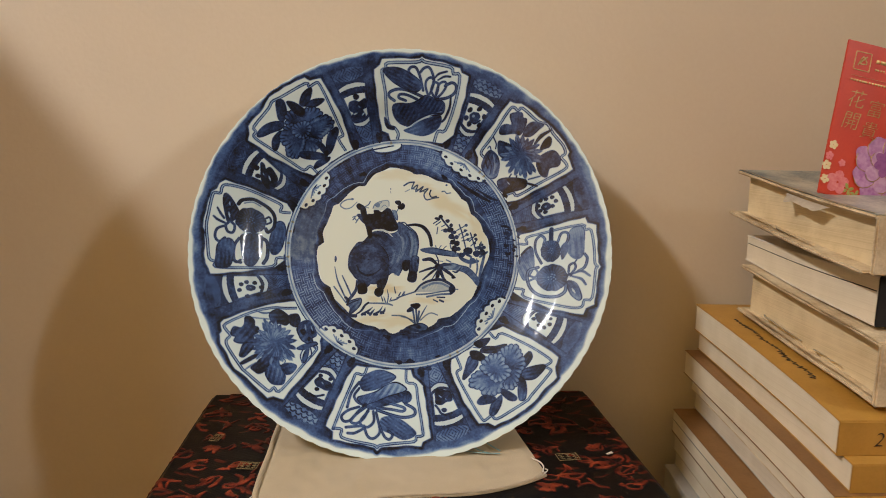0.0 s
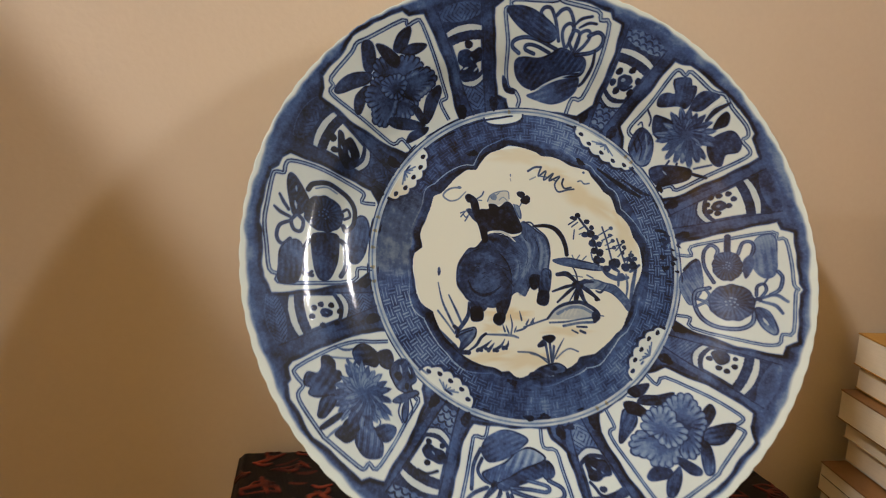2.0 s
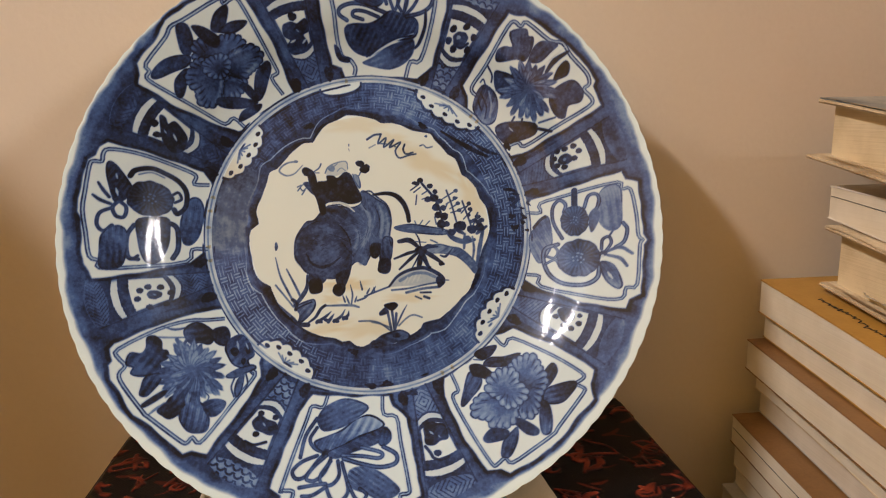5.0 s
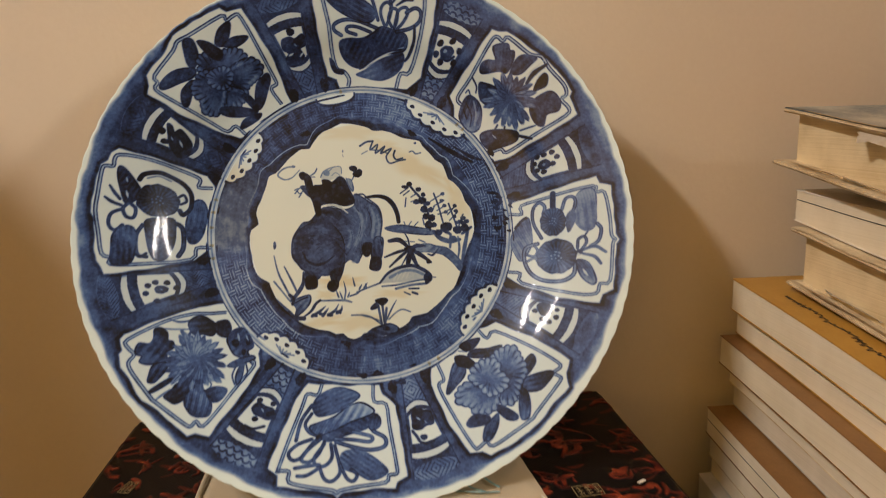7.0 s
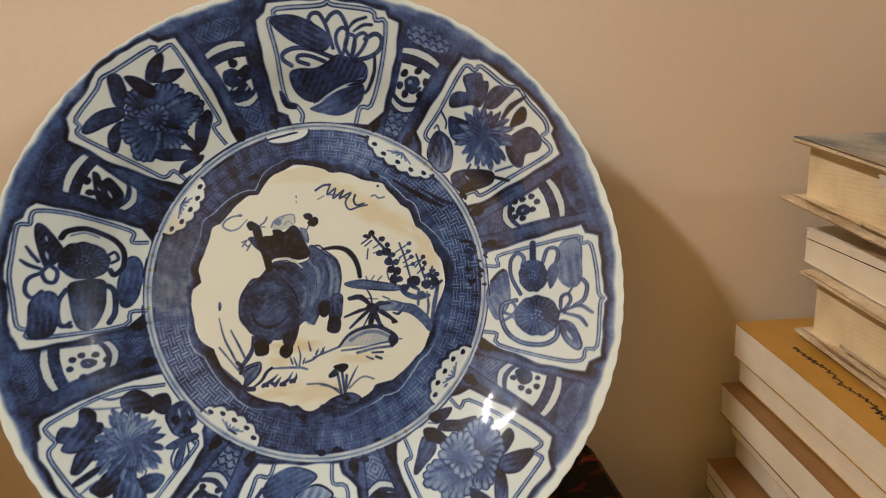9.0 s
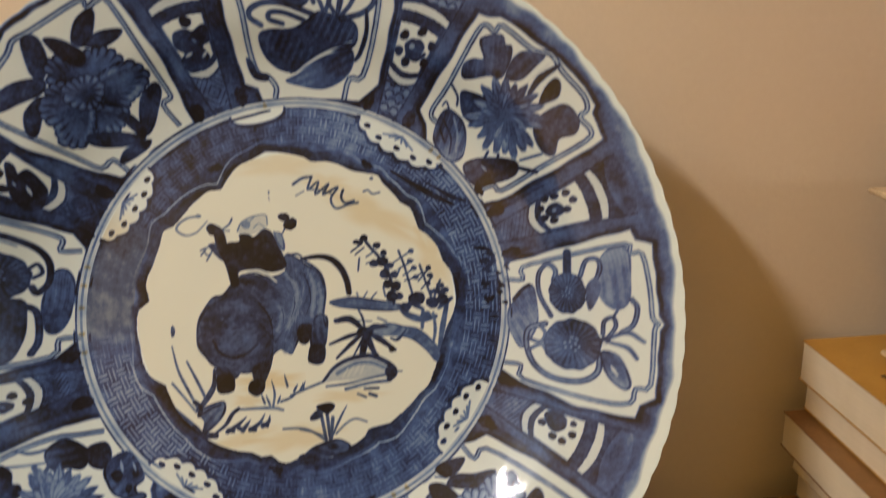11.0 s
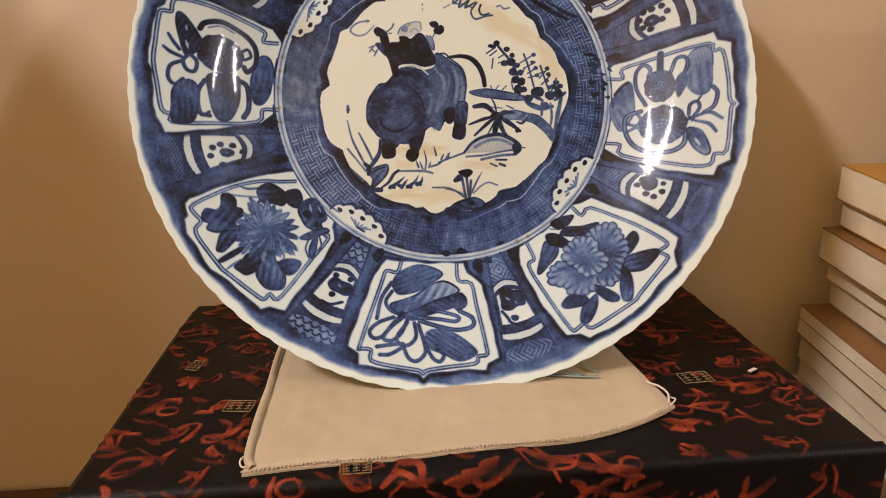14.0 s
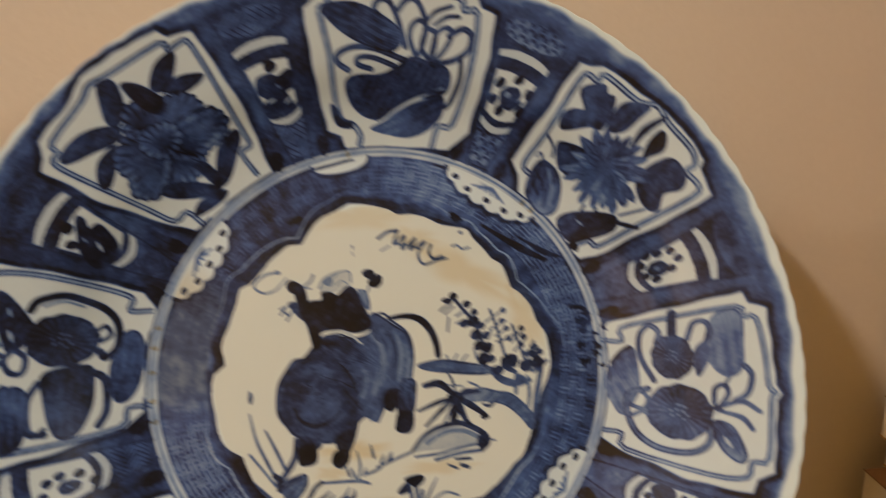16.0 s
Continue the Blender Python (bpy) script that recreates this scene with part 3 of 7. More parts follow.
def bloom(points, hub, lobe, deep):
    """A fan of petals: a scalloped pale rim with fine dark notches, folds running in to a darker hub."""
    p = np.array(closed_line(points), float)
    hub = np.array(hub)
    length = np.concatenate([[0], np.cumsum(np.hypot(*np.diff(p, axis=0).T))])
    n = max(5, int(length[-1] / (1.9 * lobe)))
    at = [np.array((np.interp(f, length, p[:, 0]), np.interp(f, length, p[:, 1]))) for f in np.linspace(0, length[-1], n, endpoint=False)]
    way = [(c - hub) / max(1e-6, np.hypot(*(c - hub))) for c in at]
    sizes = [lobe * rng.uniform(0.85, 1.2) for c in at]
    w = window(p, 0.012)
    for grow, tone in ((1.22, deep + 0.22), (1.0, deep - 0.16)):
        lay(w, step(polygon_gap(PX[w], PY[w], p[::2]) / 0.006 + 0.5 * grow - 0.4), tone)
        for c, e, size in zip(at, way, sizes):
            blot(c - e * size * 0.75, size * 1.35 * grow, size * 1.02 * grow, math.degrees(math.atan2(e[1], e[0])), tone, "over", 0.05, 0.16)
    # the wash is thicker towards the hub
    x, y = PX[w] - hub[0], PY[w] - hub[1]
    reach = max(np.hypot(*(c - hub)) for c in at)
    inside = step(polygon_gap(PX[w], PY[w], p[::2]) / 0.010)
    near = np.clip(1.1 - np.hypot(x, y) / reach, 0, 1)
    turn = np.arctan2(y, x)
    lay(w, inside, (0.24 * near ** 1.5 + 0.05 * np.sin(turn * 17 + 3 * np.hypot(x, y) / reach) * (1 - near)).astype(np.float32), "add")
    for c, e, size in zip(at, way, sizes):
        q = np.array((-e[1], e[0]))
        # notch beside each lobe, and a pale touch on it
        stroke([c + q * size * 0.95 + e * size * 0.1, c + q * size * 0.80 - e * size * rng.uniform(1.6, 3.0)], 0.0016, deep + 0.20, "over", (0.9, 0.2), 0.004)
        stroke([c - e * size * 0.1, c - e * size * rng.uniform(0.8, 1.6)], size * 0.30, deep - 0.28, "over", (1.2, 0.3), 0.008)


def rays(c, tips, width, deep):
    """A blossom of long petals from its heart to the tips, each shaded from a dark foot to a pale edge."""
    c = np.array(c)
    blot(c, width * 2.6, width * 2.6, 0, deep, "over", 0.1, 0.6)
    for ring, f in ((0, 1.0), (1, 0.66)):
        for i, tip in enumerate(tips):
            tip = np.array(tip)
            if ring:
                tip = (tip + np.array(tips[i - 1])) / 2
            d = (tip - c) * f * rng.uniform(0.94, 1.04)
            L, ang = np.hypot(*d), math.degrees(math.atan2(d[1], d[0]))
            m = c + d * 0.56
            tone = deep + rng.uniform(-0.20, 0.12)
            blot(m, L * 0.47, width * 1.08, ang, deep + 0.16, "over", 0.05, 0.3)
            blot(m, L * 0.45, width * 0.82, ang, tone, "over", 0.05, 0.35)
            stroke([c + d * 0.10, c + d * rng.uniform(0.55, 0.8)], width * 0.55, deep + 0.08, "over", (1.3, 0.1), 0.014)
            stroke([c + d * 0.35, c + d * 0.92], 0.0014, tone - 0.16 if i % 2 else deep + 0.14, "over", (0.6, 0.4), 0.004)


def disc(c, a, b, deep):
    """A round seed head: dark rim, fine radial lines and a heart of pale seeds."""
    c = np.array(c)
    k = np.array((a, b))
    blot(c, a, b, 0, deep + 0.16, "over", 0.02, 0.06, lobes=9)
    blot(c, a * 0.95, b * 0.95, 0, deep, "over", 0.02, 0.10, lobes=9)
    for i in range(46):
        q = 2 * math.pi * i / 46
        e = np.array((math.cos(q), math.sin(q))) * k
        stroke([c + e * 0.40, c + e * rng.uniform(0.86, 0.96)], 0.0016, deep + (0.12 if i % 2 else -0.10), "over", (0.5, 1), 0.005)
    for i in range(12):
        q = i * 0.72
        e = np.array((math.cos(q), math.sin(q))) * k * (0.12 if i % 3 == 0 else 0.26)
        blot(c + e, a * 0.05, a * 0.05, 0, deep - 0.34, "over", 0, 0.6)


def band(points, width, value=0.60):
    """A ribbon: a wash between two dark edges."""
    stroke(points, width, 0.90, "over")
    stroke(points, width * 0.58, value, "over", soft=0.005)


def panel_top():
    """A tied artemisia leaf with ribbons, its tip towards the rim."""
    reserve([(-.077, .581), (-.086, .614), (-.119, .627), (-.145, .755), (-.166, .901), (-.132, .923), (-.121, .949), (-.081, .956), (.070, .958), (.081, .966), (.093, .958), (.205, .935), (.277, .913), (.286, .890), (.321, .873), (.307, .783), (.254, .608), (.231, .590), (.196, .568), (.070, .582)])
    double_line([(-.039, .591), (-.034, .616), (-.052, .643), (-.081, .655), (-.096, .710), (-.102, .794), (-.115, .858), (-.121, .898), (-.101, .907), (-.090, .933), (.053, .940), (.082, .950), (.099, .940), (.226, .917), (.241, .886), (.275, .875), (.254, .746), (.210, .633), (.172, .629), (.152, .574)], 0.0108, 0.80)
    fill([(-.107, .692), (-.090, .680), (-.078, .655), (-.052, .651), (-.057, .634), (-.089, .639), (-.104, .662)], 0.95)
    band([(.085, .784), (.012, .811), (-.042, .815), (-.080, .800), (-.082, .780), (-.056, .764)], 0.0062, 0.60)
    band([(.060, .772), (.007, .791), (-.028, .792), (-.033, .777), (.002, .766)], 0.0054, 0.60)
    band([(.029, .881), (.014, .898), (.025, .916), (.048, .917), (.063, .897), (.075, .868), (.090, .812)], 0.0056, 0.60)
    band([(.074, .894), (.091, .912), (.114, .918), (.131, .900), (.144, .864), (.141, .848)], 0.0056, 0.60)
    fill([(-.115, .898), (-.081, .913), (-.032, .912), (.020, .891), (.069, .858), (.084, .828), (.050, .804), (-.017, .823), (-.074, .854)], 0.70, edge=0.88, grain=(155, 0.0065, 0.22))
    fill([(-.064, .740), (-.030, .753), (.022, .754), (.065, .767), (.102, .789), (.143, .779), (.193, .760), (.203, .731), (.184, .705), (.114, .699), (.074, .684), (.024, .655), (-.025, .665), (-.058, .699)], 0.74, edge=0.93, grain=(52, 0.0069, 0.26))
    fill([(-.007, .633), (.030, .650), (.074, .677), (.126, .694), (.184, .700), (.183, .658), (.148, .624), (.093, .607), (.031, .618)], 0.68, grain=(22, 0.0075, 0.20))
    stroke([(.016, .647), (.068, .679), (.126, .702), (.186, .717)], 0.0035, 0.08, "over", taper=(0.5, 0.5))
    stroke([(.010, .652), (.068, .687), (.126, .707), (.183, .712)], 0.0021, 0.93)
    band([(.114, .794), (.102, .830), (.107, .858), (.129, .871), (.144, .853), (.136, .820), (.123, .794)], 0.0050, 0.60)
    band([(.143, .787), (.131, .812), (.144, .846), (.165, .843), (.165, .812), (.155, .786)], 0.0050, 0.60)
    band([(.152, .781), (.170, .838), (.199, .850), (.208, .832), (.189, .801), (.161, .776)], 0.0050, 0.60)
    band([(.202, .832), (.236, .845), (.257, .831), (.252, .800), (.218, .778), (.161, .769)], 0.0063, 0.60)
    stroke([(.144, .864), (.169, .887), (.209, .897)], 0.0048, 0.86, taper=(0.6, 0.9))
    stroke([(.164, .858), (.198, .874), (.227, .873)], 0.0048, 0.86, taper=(0.6, 0.9))
    stroke([(.232, .785), (.228, .734), (.207, .689), (.191, .673)], 0.0060, 0.86, taper=(0.7, 0.7))
    stroke([(-.050, .745), (-.058, .721), (-.038, .698)], 0.0079, 0.90)


def panel_upper_right():
    """A ray-petalled blossom among dark lobed leaves."""
    reserve([(.529, .749), (.557, .738), (.587, .732), (.652, .681), (.714, .625), (.772, .567), (.823, .475), (.813, .458), (.818, .440), (.841, .387), (.726, .326), (.573, .262), (.522, .256), (.502, .304), (.459, .355), (.412, .415), (.380, .449), (.379, .495), (.364, .533), (.405, .589), (.463, .663)])
    double_line([(.415, .491), (.397, .510), (.404, .535), (.448, .587), (.524, .700), (.550, .715), (.571, .696), (.593, .707), (.670, .636), (.714, .621), (.742, .573), (.792, .507), (.801, .468), (.782, .452), (.808, .416), (.795, .388), (.672, .331), (.582, .289), (.559, .306), (.513, .293)], 0.0093, 0.80)
    stroke([(.453, .587), (.470, .553), (.468, .530)], 0.0025, 0.92)
    stroke([(.429, .536), (.440, .544), (.448, .519)], 0.0021, 0.80)
    fill([(.598, .578), (.619, .622), (.649, .637), (.697, .619), (.669, .595), (.633, .569)], 0.74, edge=0.88, grain=(40, 0.0104, 0.20))
    stroke([(.658, .532), (.686, .565), (.732, .589)], 0.0094, 0.84, taper=(0.6, 0.5))
    stroke([(.654, .560), (.686, .582), (.722, .605)], 0.0031, 0.08, "over", taper=(0.5, 0.5))
    fill([(.535, .682), (.588, .686), (.597, .660), (.613, .654), (.609, .624), (.585, .580), (.555, .590), (.506, .591), (.485, .599), (.489, .628), (.513, .637), (.543, .633)], 0.76, edge=0.92, grain=(80, 0.0126, 0.20))
    fill([(.680, .497), (.696, .537), (.723, .560), (.737, .543), (.730, .511), (.701, .500)], 0.94)
    fill([(.672, .406), (.669, .442), (.694, .474), (.736, .489), (.762, .476), (.780, .440), (.769, .412), (.728, .405), (.717, .364), (.692, .371)], 0.80, edge=0.94, grain=(60, 0.0125, 0.20))
    stroke([(.675, .431), (.685, .393), (.703, .373)], 0.0073, 0.96)
    fill([(.479, .557), (.500, .557), (.549, .525), (.524, .476), (.485, .505)], 0.84, edge=0.93)
    fill([(.412, .492), (.442, .524), (.479, .492), (.489, .440), (.476, .393), (.438, .388), (.402, .443)], 0.66, edge=0.86, grain=(70, 0.0087, 0.30))
    stroke([(.432, .494), (.449, .449), (.443, .406)], 0.0033, 0.90)
    stroke([(.459, .501), (.467, .457), (.461, .410)], 0.0033, 0.42, "over")
    stroke([(.419, .474), (.431, .436)], 0.0033, 0.90)
    rays((.591, .487), [(.568, .578), (.598, .582), (.623, .558), (.650, .550), (.675, .525), (.691, .494), (.696, .459), (.690, .439), (.662, .397), (.646, .382), (.618, .374), (.595, .387), (.570, .396), (.540, .411), (.523, .439), (.498, .474), (.489, .500), (.511, .536), (.538, .562)], 0.0113, 0.58)
    fill([(.482, .368), (.533, .384), (.617, .363), (.619, .327), (.568, .314), (.507, .312)], 0.86, edge=0.93, grain=(20, 0.0106, 0.20))
    stroke([(.617, .349), (.672, .325)], 0.0046, 0.88)
    stroke([(.632, .363), (.686, .370)], 0.0031, 0.62)
    stroke([(.530, .363), (.543, .348)], 0.0033, 0.25, "over", taper=(0.5, 0.5))
    stroke([(.549, .399), (.531, .371)], 0.0033, 0.90)
    stroke([(.576, .388), (.569, .357)], 0.0032, 0.90)


def panel_right():
    """A double gourd of two seeded discs, with thin grey ribbons and leaves."""
    reserve([(.571, .064), (.594, .087), (.744, .117), (.893, .148), (.900, .114), (.938, .100), (.940, .022), (.938, -.086), (.951, -.110), (.936, -.125), (.919, -.224), (.908, -.293), (.871, -.311), (.858, -.344), (.726, -.309), (.616, -.257), (.541, -.206), (.552, -.094)])
    double_line([(.576, .041), (.625, .036), (.625, .070), (.724, .088), (.875, .107), (.884, .080), (.913, .076), (.923, -.015), (.922, -.089), (.934, -.108), (.923, -.124), (.900, -.259), (.865, -.268), (.848, -.303), (.772, -.296), (.604, -.238), (.601, -.200), (.560, -.190)], 0.0080, 0.66)
    fill([(.814, .072), (.841, .097), (.874, .096), (.883, .062), (.873, -.039), (.842, -.064), (.811, -.038), (.802, .014)], 0.42, edge=0.56, grain=(95, 0.0102, 0.20))
    fill([(.588, -.035), (.639, .018), (.653, -.013), (.652, -.088), (.611, -.151), (.587, -.119), (.577, -.080)], 0.48, edge=0.66, grain=(110, 0.0086, 0.25))
    stroke([(.598, -.018), (.621, .007), (.639, .018)], 0.0055, 0.88)
    band([(.688, -.070), (.664, -.007), (.666, .047), (.689, .072), (.708, .053), (.701, .026)], 0.0055, 0.50)
    band([(.764, .031), (.780, .071), (.806, .073), (.812, .046), (.795, .009), (.777, -.033)], 0.0054, 0.50)
    fill([(.776, .001), (.801, .025), (.810, -.005), (.796, -.040), (.777, -.060)], 0.62)
    stroke([(.738, .099), (.735, .046)], 0.0093, 0.74)
    band([(.672, -.090), (.630, -.101), (.620, -.145), (.636, -.199), (.678, -.235), (.739, -.245), (.780, -.225), (.792, -.183)], 0.0071, 0.42)
    band([(.661, -.096), (.670, -.117), (.656, -.138), (.628, -.128)], 0.0043, 0.50)
    band([(.625, -.157), (.657, -.145), (.670, -.164)], 0.0043, 0.50)
    disc((.731, -.011), 0.0432, 0.0555, 0.70)
    disc((.731, -.148), 0.0673, 0.0673, 0.66)
    band([(.804, -.125), (.810, -.093), (.831, -.084), (.836, -.107), (.816, -.135)], 0.0047, 0.50)
    band([(.879, -.040), (.890, -.063), (.877, -.105), (.848, -.124)], 0.0058, 0.45)
    stroke([(.816, -.137), (.862, -.125), (.897, -.151)], 0.0061, 0.62, taper=(0.7, 0.8))
    stroke([(.821, -.149), (.858, -.164), (.876, -.192)], 0.0061, 0.62, taper=(0.7, 0.8))
    fill([(.795, -.172), (.836, -.185), (.854, -.250), (.839, -.268), (.806, -.234)], 0.50, edge=0.80, grain=(120, 0.0080, 0.20))
    stroke([(.815, -.209), (.827, -.232)], 0.0051, 0.12, "over", taper=(0.5, 0.5))
    blot((.808, -.141), 0.0123, 0.0102, 0, 0.70)
    blot((.805, -.151), 0.0061, 0.0061, 0, 0.10, "over")
    stroke([(.831, -.084), (.844, -.066)], 0.0031, 0.60)


def panel_lower_right():
    """A full peony of scalloped petals with long pointed leaves."""
    reserve([(.236, -.536), (.230, -.605), (.249, -.652), (.290, -.749), (.350, -.845), (.395, -.838), (.422, -.855), (.477, -.828), (.564, -.783), (.627, -.724), (.718, -.632), (.716, -.582), (.735, -.538), (.708, -.513), (.615, -.443), (.494, -.381), (.462, -.394), (.427, -.401), (.333, -.483), (.268, -.525)])
    double_line([(.264, -.529), (.284, -.586), (.267, -.599), (.267, -.625), (.313, -.726), (.367, -.820), (.385, -.823), (.412, -.805), (.434, -.820), (.512, -.777), (.578, -.736), (.594, -.717), (.687, -.614), (.690, -.595), (.669, -.581), (.695, -.564), (.690, -.544), (.608, -.483), (.489, -.416), (.457, -.442), (.425, -.406)], 0.0077, 0.68)
    fill([(.352, -.466), (.382, -.446), (.429, -.439), (.412, -.468), (.378, -.485)], 0.88, edge=0.93)
    stroke([(.347, -.484), (.377, -.488)], 0.0021, 0.50)
    fill([(.380, -.504), (.403, -.482), (.448, -.480), (.506, -.472), (.470, -.507), (.413, -.512)], 0.86, edge=0.94, grain=(10, 0.0066, 0.15))
    fill([(.332, -.527), (.366, -.549), (.351, -.588), (.296, -.639), (.295, -.614), (.315, -.554)], 0.70, edge=0.90, grain=(60, 0.0082, 0.20))
    fill([(.331, -.503), (.375, -.504), (.415, -.544), (.400, -.557), (.366, -.549), (.337, -.538)], 0.94)
    fill([(.560, -.560), (.603, -.511), (.615, -.535), (.593, -.573), (.568, -.589)], 0.82, edge=0.92, grain=(60, 0.0064, 0.20))
    fill([(.561, -.611), (.591, -.586), (.664, -.574), (.663, -.597), (.619, -.637), (.566, -.639)], 0.70, edge=0.92, grain=(15, 0.0062, 0.25))
    fill([(.547, -.642), (.570, -.636), (.579, -.681), (.567, -.730), (.544, -.736), (.540, -.704)], 0.70, edge=0.90, grain=(80, 0.0062, 0.20))
    fill([(.452, -.694), (.474, -.683), (.529, -.717), (.525, -.739), (.490, -.735)], 0.94)
    fill([(.443, -.728), (.463, -.713), (.460, -.746), (.431, -.799), (.403, -.799), (.413, -.757)], 0.70, edge=0.92, grain=(70, 0.0062, 0.20))
    fill([(.350, -.741), (.383, -.715), (.431, -.722), (.421, -.745), (.364, -.757)], 0.86, edge=0.93)
    bloom([(.471, -.510), (.494, -.494), (.519, -.482), (.542, -.479), (.557, -.495), (.563, -.524), (.575, -.543), (.575, -.574), (.559, -.599), (.545, -.630), (.529, -.669), (.500, -.681), (.475, -.666), (.480, -.605)], (.498, -.589), 0.0115, 0.60)
    bloom([(.359, -.613), (.334, -.630), (.323, -.658), (.335, -.673), (.367, -.677), (.377, -.701), (.407, -.707), (.438, -.704), (.460, -.681), (.469, -.644), (.446, -.623), (.404, -.605)], (.456, -.612), 0.0122, 0.60)
    bloom([(.392, -.555), (.421, -.532), (.450, -.523), (.483, -.530), (.484, -.568), (.507, -.589), (.508, -.614), (.487, -.632), (.460, -.647), (.432, -.647), (.421, -.626), (.398, -.605), (.383, -.590)], (.440, -.593), 0.0115, 0.54)


def panel_bottom():
    """A tied artemisia leaf with ribbons, hatched with fine lines."""
    reserve([(-.219, -.573), (-.236, -.589), (-.263, -.624), (-.307, -.739), (-.345, -.848), (-.313, -.873), (-.310, -.906), (-.221, -.924), (-.123, -.944), (-.111, -.959), (-.093, -.946), (.006, -.938), (.089, -.941), (.096, -.920), (.133, -.905), (.132, -.877), (.121, -.801), (.101, -.670), (.055, -.627), (.045, -.589), (-.080, -.587)])
    double_line([(-.166, -.570), (-.184, -.617), (-.221, -.612), (-.238, -.655), (-.306, -.845), (-.303, -.857), (-.272, -.863), (-.272, -.895), (-.208, -.915), (-.127, -.931), (-.111, -.942), (-.099, -.933), (-.028, -.925), (.055, -.918), (.066, -.897), (.093, -.893), (.094, -.866), (.074, -.738), (.064, -.664), (.021, -.652), (.019, -.588)], 0.0082, 0.80)
    band([(-.204, -.652), (-.238, -.702), (-.253, -.766)], 0.0055, 0.55)
    band([(-.203, -.681), (-.224, -.714), (-.209, -.742), (-.180, -.757)], 0.0050, 0.60)
    fill([(-.198, -.646), (-.175, -.617), (-.129, -.597), (-.085, -.599), (-.034, -.623), (-.050, -.646), (-.109, -.679), (-.178, -.693), (-.202, -.663)], 0.60, edge=0.70, grain=(22, 0.0060, 0.20))
    fill([(-.162, -.755), (-.098, -.725), (.018, -.691), (.039, -.720), (-.001, -.742), (-.051, -.756), (-.089, -.765), (-.133, -.779), (-.162, -.772)], 0.68, grain=(150, 0.0064, 0.18))
    fill([(-.209, -.725), (-.172, -.711), (-.122, -.696), (-.082, -.669), (-.036, -.653), (.001, -.666), (.018, -.691), (-.060, -.716), (-.112, -.737), (-.168, -.755), (-.191, -.749)], 0.46, edge=0.92, grain=(58, 0.0093, 0.40))
    stroke([(-.165, -.757), (-.112, -.738), (-.053, -.717), (.018, -.693)], 0.0018, 0.95)
    fill([(-.001, -.730), (.017, -.698), (.040, -.709), (.040, -.737), (.012, -.750)], 0.70, edge=0.92, grain=(80, 0.0049, 0.20))
    band([(.016, -.753), (.057, -.777), (.054, -.804), (.005, -.813), (-.055, -.800), (-.115, -.780)], 0.0063, 0.50)
    band([(-.119, -.770), (-.053, -.777), (.001, -.786), (.009, -.770), (-.058, -.750)], 0.0055, 0.50)
    fill([(-.099, -.820), (-.062, -.806), (-.013, -.818), (.032, -.847), (.065, -.881), (.045, -.902), (.002, -.910), (-.043, -.888), (-.095, -.864)], 0.58, grain=(142, 0.0054, 0.24))
    band([(-.199, -.765), (-.246, -.779), (-.276, -.804), (-.265, -.827), (-.236, -.823), (-.199, -.782), (-.168, -.755)], 0.0053, 0.62)
    band([(-.169, -.767), (-.211, -.798), (-.233, -.829), (-.207, -.838), (-.176, -.816), (-.156, -.778)], 0.0053, 0.62)
    band([(-.156, -.784), (-.189, -.826), (-.183, -.848), (-.154, -.854), (-.129, -.829), (-.133, -.786)], 0.0053, 0.62)
    band([(-.172, -.853), (-.156, -.892), (-.132, -.904), (-.108, -.889), (-.101, -.863), (-.120, -.791)], 0.0053, 0.62)
    band([(-.101, -.853), (-.079, -.896), (-.056, -.908), (-.043, -.888), (-.064, -.871)], 0.0052, 0.62)
    band([(-.254, -.854), (-.208, -.850), (-.172, -.849)], 0.0053, 0.60)
    band([(-.245, -.879), (-.213, -.879), (-.172, -.859)], 0.0052, 0.60)
    blot((-.173, -.758), 0.0142, 0.0079, 30, 0.90)


